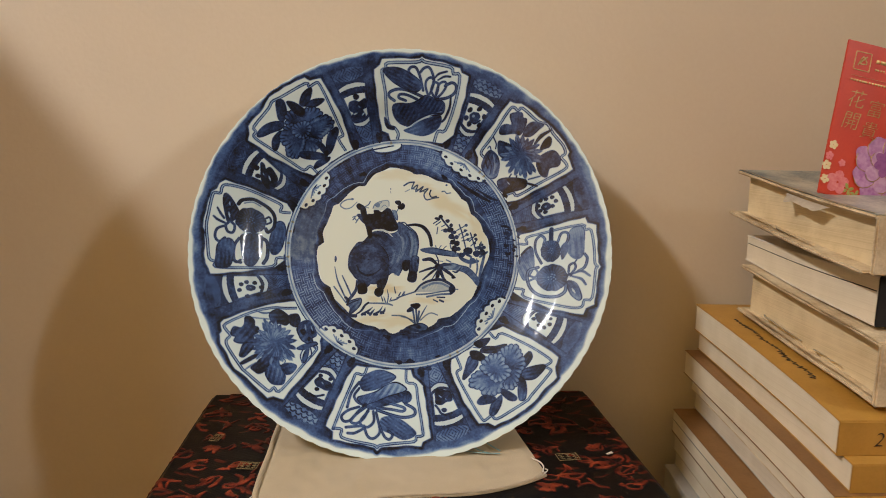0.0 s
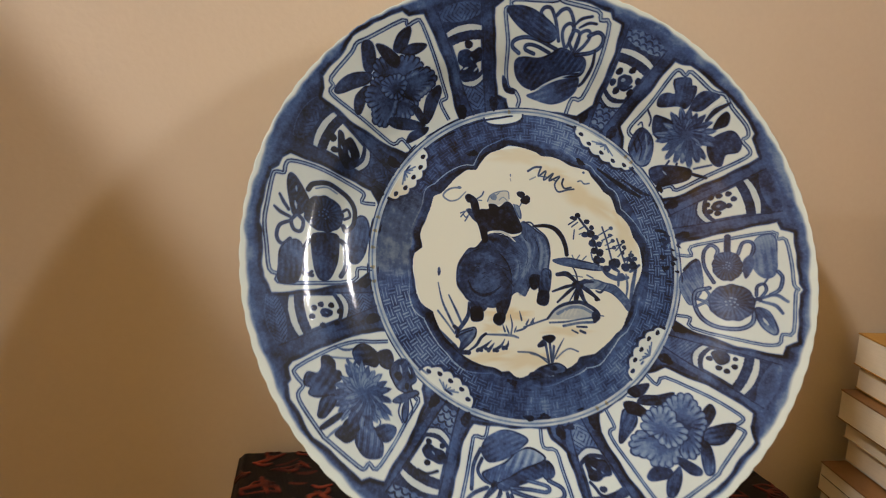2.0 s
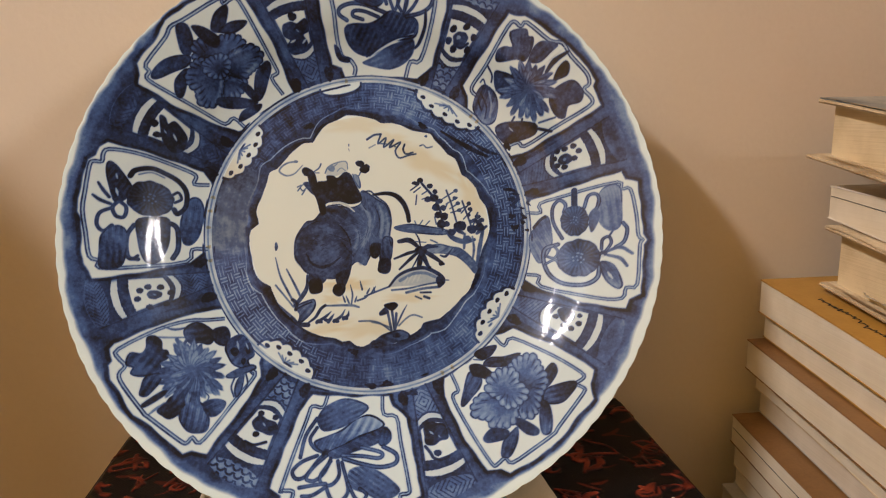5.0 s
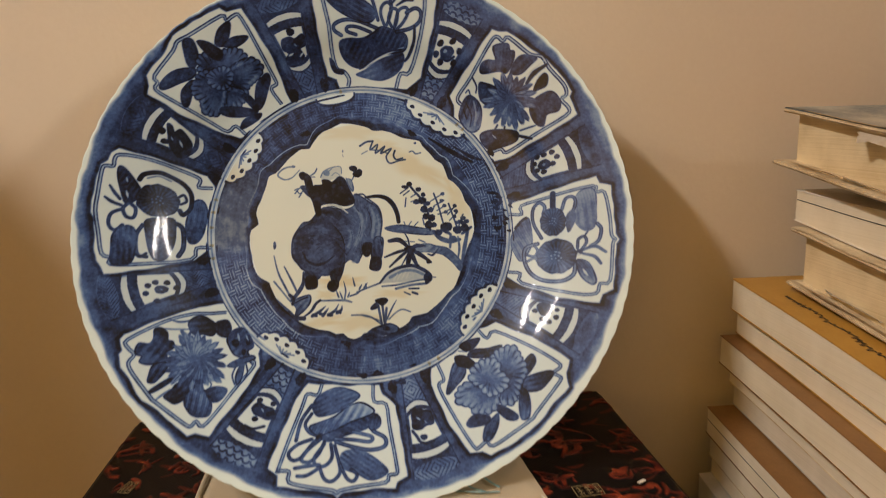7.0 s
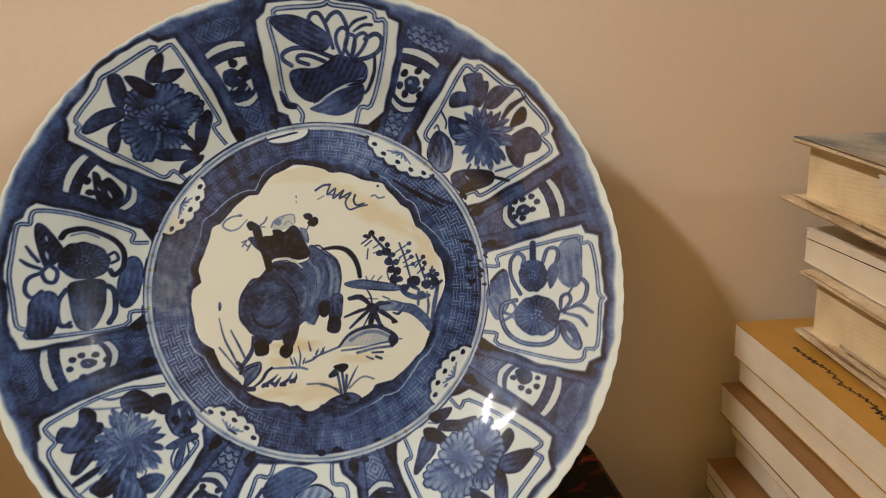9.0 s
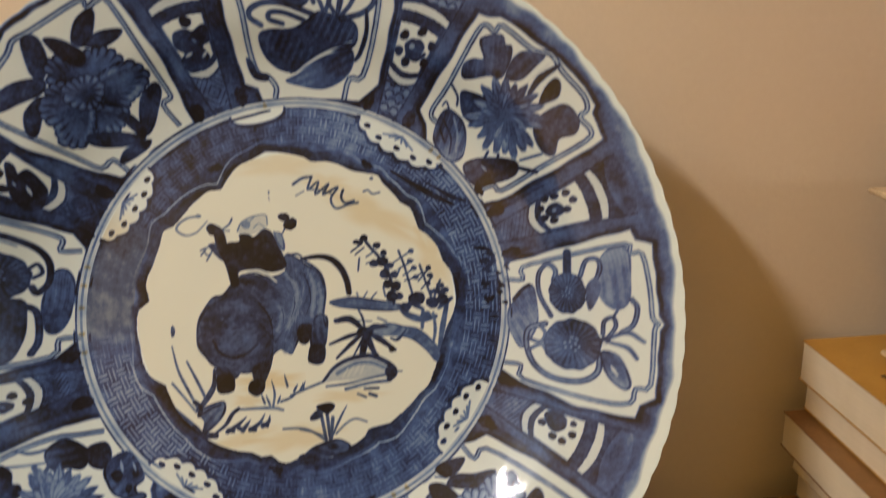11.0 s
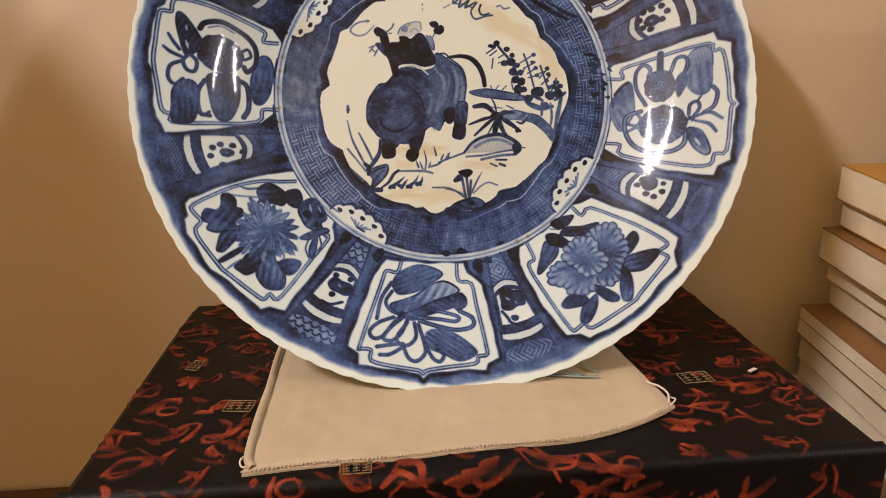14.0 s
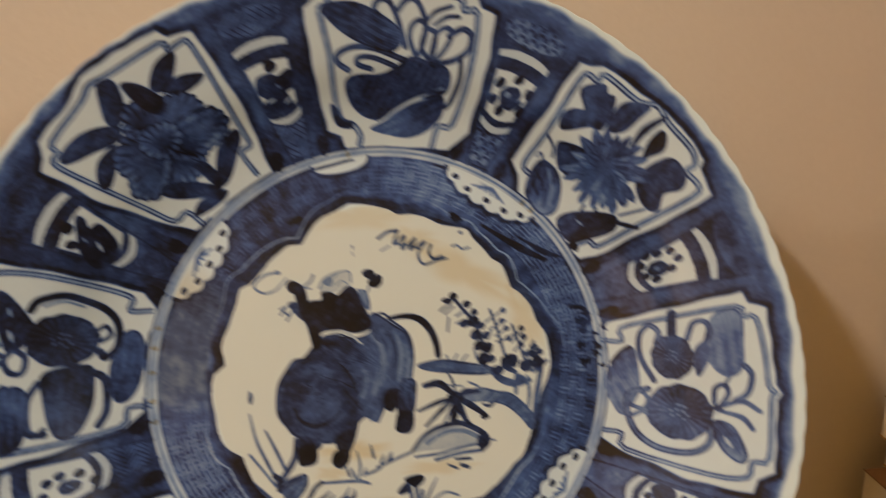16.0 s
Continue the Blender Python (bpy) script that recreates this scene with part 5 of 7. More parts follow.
    stroke([(.002, .114), (.028, .063), (.033, .010), (.013, -.039)], 0.0023, 0.88, taper=(0.4, 0.4))
    stroke([(-.050, .013), (-.041, -.027), (-.047, -.062)], 0.0018, 0.72, taper=(0.4, 0.4))
    stroke([(-.015, .047), (-.009, .008), (-.022, -.034)], 0.0018, 0.74, taper=(0.4, 0.4))
    stroke([(.052, .045), (.048, -.008), (.040, -.040)], 0.0018, 0.72, taper=(0.4, 0.4))
    stroke([(-.028, .101), (-.017, .079), (-.003, .068)], 0.0018, 0.80, taper=(0.4, 0.4))
    fill([(-.238, .015), (-.176, .041), (-.116, .024), (-.082, -.022), (-.072, -.075), (-.080, -.136), (-.123, -.166), (-.183, -.163), (-.228, -.148), (-.251, -.121), (-.271, -.085), (-.269, -.033)], 0.73, edge=0.92)
    stroke([(-.238, .001), (-.177, .017), (-.134, .005)], 0.0140, 0.62, "over", (0.4, 0.5), 0.0245)
    stroke([(-.210, -.021), (-.179, -.036), (-.186, -.057)], 0.0105, 0.60, "over", (0.4, 0.5), 0.0175)
    stroke([(-.248, -.042), (-.254, -.095), (-.231, -.130)], 0.0121, 0.80, "over", (0.4, 0.5), 0.0208)
    stroke([(-.102, -.074), (-.091, -.109), (-.104, -.144)], 0.0140, 0.80, "over", (0.4, 0.5), 0.0244)
    stroke([(-.161, -.023), (-.126, -.031), (-.101, -.047)], 0.0105, 0.84, "over", (0.4, 0.5), 0.0175)
    stroke([(-.182, -.141), (-.140, -.153), (-.104, -.144)], 0.0087, 0.64, "over", (0.4, 0.5), 0.0156)
    fill([(-.175, .077), (-.148, .092), (-.096, .085), (-.079, .058), (-.116, .024), (-.176, .038), (-.197, .042)], 0.72)
    stroke([(-.149, .069), (-.123, .050), (-.089, .023)], 0.0141, 0.62, "over", (0.4, 0.5), 0.0211)
    stroke([(-.157, .083), (-.137, .072), (-.119, .082)], 0.0070, 0.84, "over", (0.4, 0.5), 0.0123)
    stroke([(-.232, -.080), (-.213, -.115), (-.177, -.129), (-.142, -.118), (-.113, -.096)], 0.0069, 0.98, taper=(0.5, 0.5))
    stroke([(-.206, -.110), (-.176, -.118), (-.147, -.109)], 0.0019, 0.72, "over", taper=(0.5, 0.5))
    stroke([(-.160, -.005), (-.135, -.015), (-.109, -.024), (-.083, -.039), (-.070, -.027)], 0.0018, 0.97)
    stroke([(-.101, -.047), (-.083, -.071), (-.064, -.096)], 0.0017, 0.97)
    stroke([(-.180, -.068), (-.166, -.059), (-.155, -.065)], 0.0017, 0.97)
    stroke([(-.206, -.032), (-.199, -.025), (-.189, -.029)], 0.0017, 0.97)
    stroke([(-.183, -.053), (-.170, -.047)], 0.0017, 0.97)
    stroke([(-.192, -.015), (-.178, -.011)], 0.0017, 0.97)
    fill([(-.224, -.153), (-.166, -.162), (-.175, -.186), (-.218, -.185)], 0.80)
    fill([(-.222, -.174), (-.184, -.172), (-.180, -.216), (-.216, -.223), (-.226, -.202)], 0.97)
    fill([(-.128, -.157), (-.078, -.138), (-.089, -.183), (-.105, -.205), (-.125, -.195)], 0.82)
    fill([(-.134, -.195), (-.101, -.193), (-.100, -.220), (-.120, -.237), (-.142, -.221)], 0.97)
    fill([(.001, -.051), (.034, -.052), (.038, -.079), (.014, -.106), (-.006, -.089)], 0.95)
    fill([(.043, -.035), (.072, -.032), (.076, -.062), (.066, -.111), (.031, -.110)], 0.68, edge=0.84, grain=(85, 0.0070, 0.20))
    fill([(.031, -.110), (.066, -.111), (.065, -.150), (.048, -.163), (.022, -.154), (.022, -.134)], 0.97)
    stroke([(-.027, .140), (.003, .144), (.024, .124), (.063, .089), (.075, .035), (.067, -.027), (.072, -.062)], 0.0025, 0.84)
    stroke([(.015, .130), (.061, .134), (.096, .124), (.122, .096), (.136, .060), (.140, .028)], 0.0089, 0.96, taper=(0.5, 0.8))
    stroke([(-.228, .228), (-.209, .213), (-.200, .173), (-.180, .127), (-.168, .073)], 0.0150, 0.95, taper=(0.9, 0.8))
    blot((-.223, .220), 0.0141, 0.0124, 0, 0.90)
    fill([(-.189, .182), (-.154, .188), (-.153, .206), (-.130, .207), (-.113, .198), (-.087, .219), (-.065, .209), (-.049, .173), (-.028, .124), (-.034, .106), (-.064, .098), (-.092, .103), (-.121, .109), (-.156, .104), (-.175, .082), (-.187, .132)], 0.98)
    stroke([(-.134, .102), (-.109, .105), (-.082, .093), (-.056, .070)], 0.0049, 0.10, "over", taper=(0.5, 0.5))
    stroke([(-.136, .097), (-.104, .096), (-.067, .070)], 0.0014, 0.97)
    blot((-.106, .180), 0.0106, 0.0089, 0, 0.86, "over")
    blot((-.084, .170), 0.0106, 0.0089, 0, 0.86, "over")
    fill([(.086, .006), (.139, .015), (.201, .005), (.271, -.010), (.272, -.026), (.200, -.022), (.120, -.011)], 0.52, edge=0.76, grain=(-8, 0.0071, 0.16))
    stroke([(.166, .013), (.161, .027)], 0.0018, 0.55)
    stroke([(.180, .014), (.190, .028)], 0.0018, 0.55)
    stroke([(.201, .010), (.216, .025)], 0.0018, 0.55)
    stroke([(.129, -.046), (.198, -.054)], 0.0018, 0.55)
    stroke([(.188, .175), (.208, .148), (.233, .116), (.253, .074), (.261, .029), (.262, -.010)], 0.0040, 0.82)
    blot((.188, .179), 0.0108, 0.0090, 0, 0.95)
    blot((.175, .167), 0.0108, 0.0072, 0, 0.88)
    blot((.166, .169), 0.0090, 0.0063, 0, 0.80)
    blot((.223, .156), 0.0108, 0.0090, 0, 0.86)
    blot((.241, .134), 0.0090, 0.0090, 0, 0.82)
    blot((.213, .106), 0.0125, 0.0107, 0, 0.88)
    blot((.236, .111), 0.0161, 0.0143, 0, 0.94)
    blot((.257, .098), 0.0108, 0.0090, 0, 0.84)
    blot((.242, .075), 0.0143, 0.0143, 0, 0.92)
    blot((.268, .072), 0.0107, 0.0107, 0, 0.78)
    blot((.249, .046), 0.0143, 0.0125, 0, 0.86)
    blot((.270, .040), 0.0143, 0.0143, 0, 0.90)
    blot((.258, .012), 0.0160, 0.0160, 0, 0.92)
    blot((.278, .011), 0.0107, 0.0107, 0, 0.75)
    stroke([(.151, .142), (.182, .163)], 0.0022, 0.66)
    stroke([(.163, .134), (.187, .152)], 0.0022, 0.66)
    stroke([(.173, .123), (.168, .088)], 0.0021, 0.66)
    stroke([(.193, .126), (.213, .138)], 0.0022, 0.66)
    stroke([(.192, .107), (.208, .112)], 0.0021, 0.66)
    stroke([(.235, .039), (.240, .012)], 0.0021, 0.66)
    stroke([(.283, .138), (.298, .091), (.311, .033), (.320, -.003)], 0.0029, 0.68)
    stroke([(.340, .095), (.355, .044), (.367, .003)], 0.0029, 0.64)
    stroke([(.376, .004), (.391, .041), (.395, .049)], 0.0027, 0.60)
    stroke([(.268, .106), (.317, .135)], 0.0022, 0.60)
    stroke([(.280, .086), (.322, .108)], 0.0022, 0.60)
    stroke([(.293, .068), (.325, .087)], 0.0022, 0.60)
    stroke([(.296, .053), (.329, .061)], 0.0022, 0.60)
    stroke([(.334, .050), (.366, .084)], 0.0022, 0.60)
    stroke([(.341, .027), (.374, .060)], 0.0022, 0.60)
    stroke([(.335, .067), (.357, .075)], 0.0022, 0.60)
    stroke([(.286, .091), (.276, .070)], 0.0021, 0.60)
    blot((.318, .135), 0.0081, 0.0072, 0, 0.64)
    blot((.313, .107), 0.0081, 0.0072, 0, 0.64)
    blot((.323, .087), 0.0081, 0.0072, 0, 0.64)
    blot((.327, .061), 0.0081, 0.0072, 0, 0.64)
    blot((.364, .085), 0.0081, 0.0072, 0, 0.64)
    blot((.367, .064), 0.0081, 0.0072, 0, 0.64)
    blot((.360, .042), 0.0081, 0.0072, 0, 0.64)
    blot((.369, .017), 0.0081, 0.0072, 0, 0.64)
    blot((.394, .034), 0.0108, 0.0081, 0, 0.64)
    blot((.407, .021), 0.0108, 0.0081, 0, 0.64)
    blot((.382, .020), 0.0108, 0.0081, 0, 0.64)
    blot((.395, .014), 0.0108, 0.0081, 0, 0.64)
    fill([(.197, -.073), (.242, -.063), (.286, -.075), (.326, -.085), (.364, -.122), (.383, -.154), (.371, -.175), (.345, -.142), (.307, -.109), (.258, -.097), (.209, -.092)], 0.50, edge=0.66, grain=(30, 0.0089, 0.20))
    stroke([(.276, -.016), (.300, -.043), (.340, -.057), (.376, -.051)], 0.0098, 0.66, taper=(0.7, 0.6))
    stroke([(.370, -.040), (.373, -.087), (.363, -.134)], 0.0045, 0.56, taper=(0.7, 0.6))
    stroke([(.409, -.020), (.394, -.082), (.380, -.147)], 0.0080, 0.62, taper=(0.7, 0.6))
    stroke([(.342, -.032), (.337, -.082)], 0.0062, 0.62, taper=(0.7, 0.6))
    stroke([(.295, -.079), (.268, -.108), (.249, -.104)], 0.0044, 0.70, taper=(0.7, 0.6))
    stroke([(.387, -.028), (.424, -.003)], 0.0072, 0.62, taper=(0.7, 0.6))
    stroke([(.307, -.008), (.342, -.029)], 0.0071, 0.80, taper=(0.7, 0.6))
    blot((.327, .002), 0.0232, 0.0179, 0, 0.90)
    blot((.370, -.012), 0.0179, 0.0161, 0, 0.80)
    blot((.399, -.005), 0.0161, 0.0161, 0, 0.74)
    blot((.294, -.020), 0.0160, 0.0125, 0, 0.80)
    blot((.350, -.048), 0.0161, 0.0125, 0, 0.72)
    stroke([(.101, -.047), (.140, -.045), (.179, -.080)], 0.0097, 0.80, taper=(0.7, 0.5))
    stroke([(.179, -.082), (.134, -.091), (.081, -.110)], 0.0057, 0.86, taper=(0.6, 0.5))
    stroke([(.179, -.082), (.142, -.110), (.098, -.149)], 0.0057, 0.86, taper=(0.6, 0.5))
    stroke([(.179, -.082), (.151, -.100), (.118, -.131)], 0.0035, 0.86, taper=(0.6, 0.5))
    stroke([(.179, -.082), (.165, -.111), (.142, -.149)], 0.0026, 0.86, taper=(0.6, 0.5))
    stroke([(.179, -.082), (.173, -.122), (.160, -.174)], 0.0097, 0.86, taper=(0.6, 0.5))
    stroke([(.179, -.082), (.190, -.114), (.209, -.157)], 0.0088, 0.86, taper=(0.6, 0.5))
    stroke([(.179, -.082), (.215, -.102), (.258, -.136)], 0.0088, 0.86, taper=(0.6, 0.5))
    stroke([(.179, -.082), (.206, -.070), (.238, -.071)], 0.0089, 0.86, taper=(0.6, 0.5))
    stroke([(.179, -.082), (.174, -.044), (.161, -.016)], 0.0027, 0.86, taper=(0.6, 0.5))
    stroke([(.179, -.082), (.184, -.091), (.195, -.111)], 0.0071, 0.86, taper=(0.6, 0.5))
    stroke([(.161, -.166), (.160, -.171)], 0.0070, 0.94)
    stroke([(.206, -.148), (.205, -.153)], 0.0071, 0.94)
    stroke([(.249, -.130), (.249, -.135)], 0.0071, 0.94)
    blot((.179, -.082), 0.0230, 0.0141, 0, 0.86)
    fill([(.062, -.209), (.090, -.175), (.131, -.154), (.185, -.147), (.224, -.163), (.250, -.183), (.249, -.206), (.226, -.208), (.164, -.210), (.094, -.210)], 0.16)
    stroke([(.059, -.209), (.090, -.174), (.131, -.154), (.185, -.147), (.224, -.163), (.250, -.183), (.254, -.201), (.238, -.216)], 0.0071, 0.82, taper=(0.5, 0.9))
    fill([(.232, -.182), (.250, -.183), (.254, -.204), (.238, -.214), (.228, -.200)], 0.84)
    stroke([(.098, -.190), (.148, -.167), (.192, -.167), (.225, -.182)], 0.0053, 0.42, "over")
    stroke([(.112, -.201), (.127, -.178)], 0.0028, 0.10, "over", taper=(0.5, 0.5))
    stroke([(.126, -.199), (.143, -.174)], 0.0028, 0.10, "over", taper=(0.5, 0.5))
    stroke([(.142, -.198), (.159, -.171)], 0.0028, 0.10, "over", taper=(0.5, 0.5))
    stroke([(.159, -.197), (.173, -.171)], 0.0028, 0.10, "over", taper=(0.5, 0.5))
    stroke([(.067, -.223), (.128, -.219), (.182, -.209), (.230, -.202)], 0.0030, 0.58)
    stroke([(.119, -.234), (.181, -.222), (.234, -.219)], 0.0044, 0.50)
    stroke([(.170, -.236), (.207, -.237)], 0.0032, 0.66)
    stroke([(.183, -.251), (.200, -.258)], 0.0044, 0.64)
    stroke([(.151, -.249), (.172, -.259)], 0.0028, 0.55)
    stroke([(.253, -.194), (.274, -.196)], 0.0019, 0.60)
    stroke([(.216, -.046), (.239, -.057)], 0.0027, 0.50)
    stroke([(-.030, -.241), (.005, -.228), (.055, -.211)], 0.0028, 0.62)
    stroke([(-.170, -.268), (-.083, -.270), (-.052, -.278)], 0.0043, 0.52, taper=(0.6, 0.7))
    stroke([(-.232, -.326), (-.205, -.306), (-.187, -.279), (-.170, -.266)], 0.0052, 0.78, taper=(0.5, 0.8))
    stroke([(-.201, -.325), (-.171, -.307), (-.150, -.289)], 0.0047, 0.72, taper=(1.2, 0.2))
    stroke([(-.161, -.325), (-.140, -.298)], 0.0047, 0.72, taper=(1.2, 0.2))
    stroke([(-.141, -.324), (-.116, -.308), (-.101, -.284)], 0.0047, 0.72, taper=(1.2, 0.2))
    stroke([(-.108, -.317), (-.092, -.306), (-.088, -.290)], 0.0047, 0.72, taper=(1.2, 0.2))
    blot((-.192, -.322), 0.0120, 0.0062, -20, 0.72)
    blot((-.165, -.320), 0.0120, 0.0062, -20, 0.72)
    blot((-.134, -.323), 0.0120, 0.0062, -20, 0.72)
    blot((-.102, -.314), 0.0120, 0.0062, -20, 0.72)
    stroke([(-.078, -.266), (-.073, -.232), (-.080, -.197)], 0.0029, 0.62, taper=(1.0, 0.3))
    stroke([(-.038, -.216), (-.045, -.184)], 0.0030, 0.62, taper=(1.0, 0.3))
    stroke([(-.100, -.257), (-.109, -.230)], 0.0029, 0.62, taper=(1.0, 0.3))
    stroke([(-.086, -.263), (-.096, -.236)], 0.0029, 0.62, taper=(1.0, 0.3))
    stroke([(-.057, -.255), (-.030, -.246), (-.007, -.229)], 0.0030, 0.62, taper=(1.0, 0.3))
    stroke([(-.021, -.230), (-.011, -.212)], 0.0030, 0.62, taper=(1.0, 0.3))
    stroke([(-.003, -.226), (.010, -.207)], 0.0030, 0.62, taper=(1.0, 0.3))
    stroke([(.005, -.224), (.003, -.210)], 0.0030, 0.62, taper=(1.0, 0.3))
    stroke([(-.065, -.258), (-.058, -.239)], 0.0029, 0.62, taper=(1.0, 0.3))
    stroke([(-.054, -.328), (-.008, -.330), (.027, -.343), (.055, -.365)], 0.0035, 0.54, taper=(0.6, 0.8))
    blot((-.338, -.048), 0.0052, 0.0156, 0, 0.60)
    stroke([(-.341, -.088), (-.326, -.153), (-.302, -.206), (-.276, -.259)], 0.0036, 0.54, taper=(0.4, 1.0))
    stroke([(-.303, -.131), (-.275, -.189), (-.255, -.234)], 0.0038, 0.60, taper=(0.5, 1.0))
    stroke([(-.342, -.187), (-.314, -.223), (-.281, -.267)], 0.0029, 0.48)
    stroke([(-.341, -.251), (-.307, -.283), (-.278, -.310)], 0.0039, 0.50)
    stroke([(-.230, -.157), (-.233, -.200), (-.255, -.237), (-.276, -.262)], 0.0077, 0.76, taper=(0.5, 0.8))
    fill([(-.273, -.267), (-.226, -.247), (-.207, -.247), (-.209, -.273), (-.235, -.307), (-.264, -.324), (-.260, -.294)], 0.60, edge=0.88, grain=(50, 0.0069, 0.25))
    stroke([(-.284, -.241), (-.269, -.255), (-.273, -.276)], 0.0060, 0.93)
    stroke([(-.273, -.276), (-.247, -.263), (-.217, -.252)], 0.0034, 0.93)
    stroke([(-.288, -.306), (-.266, -.328), (-.232, -.332)], 0.0077, 0.74)
    stroke([(.049, -.297), (.060, -.367)], 0.0043, 0.62)
    stroke([(.065, -.298), (.071, -.364)], 0.0043, 0.62)
    stroke([(.080, -.307), (.073, -.364)], 0.0043, 0.62)
    fill([(.038, -.274), (.073, -.267), (.087, -.278), (.067, -.296), (.046, -.287)], 0.93)
    fill([(.020, -.301), (.043, -.283), (.051, -.303), (.024, -.312)], 0.72)
    stroke([(.075, -.359), (.101, -.308), (.119, -.278)], 0.0028, 0.58, taper=(1.0, 0.3))
    stroke([(.087, -.351), (.115, -.326), (.141, -.315), (.171, -.325)], 0.0026, 0.48)
    stroke([(.061, -.358), (.027, -.343), (-.008, -.333)], 0.0026, 0.50)
    fill([(-.011, -.421), (.016, -.388), (.051, -.375), (.092, -.368), (.121, -.383), (.116, -.399), (.079, -.407), (.037, -.418)], 0.72, edge=0.90, grain=(160, 0.0087, 0.25))
    blot((-.002, -.407), 0.0138, 0.0086, 0, 0.88)
    blot((.077, -.385), 0.0138, 0.0086, 0, 0.88)
    blot((.213, .247), 0.1352, 0.0361, -30, 0.34, "add", 0.15, 1.1, STAIN)
    blot((.092, .341), 0.0541, 0.0216, -10, 0.25, "add", 0.15, 1.1, STAIN)
    blot((.376, .107), 0.0288, 0.0811, 20, 0.28, "add", 0.15, 1.1, STAIN)
    blot((-.040, .398), 0.1079, 0.0288, 0, 0.22, "add", 0.15, 1.1, STAIN)
    blot((-.089, -.197), 0.0782, 0.0208, 0, 0.42, "add", 0.15, 1.1, STAIN)
    blot((.127, -.252), 0.0786, 0.0157, 0, 0.30, "add", 0.15, 1.1, STAIN)
    blot((-.017, -.355), 0.1036, 0.0276, 5, 0.30, "add", 0.15, 1.1, STAIN)
    blot((-.172, -.349), 0.0858, 0.0172, 15, 0.28, "add", 0.15, 1.1, STAIN)
    blot((-.143, -.246), 0.0346, 0.0156, 0, 0.30, "add", 0.15, 1.1, STAIN)


def mottle(nr, na):
    """Smooth random field, -1..1: nr cells from centre to rim, na round."""
    g = rng.uniform(-1, 1, (nr + 2, na))
    fi, fa = RAD * nr, ANG / (2 * np.pi) * na
    i, j = np.floor(fi).astype(int), np.floor(fa).astype(int)
    u, v = step(fi - i)[:, None], step(fa - j)[None]
    i, j, k = i[:, None], j[None] % na, (j[None] + 1) % na
    return ((g[i, j] * (1 - v) + g[i, k] * v) * (1 - u) + (g[i + 1, j] * (1 - v) + g[i + 1, k] * v) * u).astype(np.float32)


def brushwork():
    """Uneven washes: streaks along the brush, pools and thin places, dark dried edges."""
    r = RAD[:, None]
    along = np.where(r > 0.58, mottle(14, 240) * 0.5 + mottle(30, 120) * 0.5, mottle(150, 46) * 0.6 + mottle(60, 90) * 0.4)
    patch = mottle(46, 150) * 0.6 + mottle(100, 330) * 0.4
    deep = step((COBALT - 0.25) / 0.3)
    COBALT[:] += deep * (0.07 * along + 0.09 * patch - 0.02)
    # the wash dries darker along its edges
    thin = deep.copy()
    for axis, reach in ((0, 3), (1, 4)):
        thin = sum(np.roll(thin, k, axis) for k in range(-reach, reach + 1)) / (2 * reach + 1)
    COBALT[:] += 0.20 * np.clip(deep - thin, 0, 0.6) * deep * step((COBALT - 0.45) / 0.2) * (0.6 + 0.4 * mottle(60, 200))
    # pigment gathers along the outer edge of the ring's border and here and there on the lines
    a = ANG[None]
    for r0, wd in ((0.556, 0.005), (0.590, 0.004)):
        m = step((wd - np.abs(r - r0 - 0.004 * mottle(40, 60))) / 0.003) * step(mottle(20, 70) * 2.2 - 0.3)
        COBALT[:] = np.maximum(COBALT, m * 0.97)
    # gilt repairs on the well's edge, and the warmer tone of the bare field
    for q in (166, 171, 177, 184, 189, 44, 47, -62, -66, 97):
        t = radians(q)
        blot((0.574 * math.cos(t), 0.574 * math.sin(t)), 0.008, 0.006, q, 0.85, "add", 0.2, 0.5, STAIN)
    STAIN[:] = np.where(r < 0.43, STAIN + 0.24, STAIN)
    # burnt black edges and crusts of thick pigment
    stroke([(.276, .365), (.345, .318), (.40, .285), (.445, .262)], 0.011, 0.93, taper=(0.4, 0.5))
    stroke([(.37, .33), (.44, .285), (.48, .27)], 0.009, 0.9, taper=(0.3, 0.5))
    stroke([(.500, .135), (.535, .128), (.548, .10), (.530, .075)], 0.0065, 0.97)
    for i in range(16):
        q, rr = radians(rng.uniform(-3, 13)), rng.uniform(0.515, 0.590)
        blot((rr * math.cos(q), rr * math.sin(q)), rng.uniform(0.006, 0.014), rng.uniform(0.004, 0.008), rng.uniform(0, 180), 0.99, wobble=0.3)
    for q, rr in ((-92, .556), (-86, .552), (-100, .44), (-78, .60), (30, .60), (62, .44), (118, .45)):
        t = radians(q)
        blot((rr * math.cos(t), rr * math.sin(t)), 0.020, 0.010, q + 80, 0.97, wobble=0.25)


def spread(field_, nr, turn):
    """Mean over nr cells along the radius and about the same width round, which takes more cells nearer the centre."""
    out = sum(np.roll(np.pad(field_, ((nr, nr), (0, 0)), "edge"), k, 0) for k in range(-nr, nr + 1))[nr:-nr] / (2 * nr + 1)
    return sum(np.roll(out, k, 1) for k in range(-turn, turn + 1)) / (2 * turn + 1)


def bleed():
    """Cobalt runs a little in the glaze: soft edges, and a faint blue cast on the white beside thick lines."""
    near, far = spread(COBALT, 1, 2), spread(spread(COBALT, 4, 6), 4, 6)
    COBALT[:] = 0.72 * COBALT + 0.28 * near
    COBALT[:] = np.maximum(COBALT, 0.10 * far * (RAD[:, None] > 0.45))


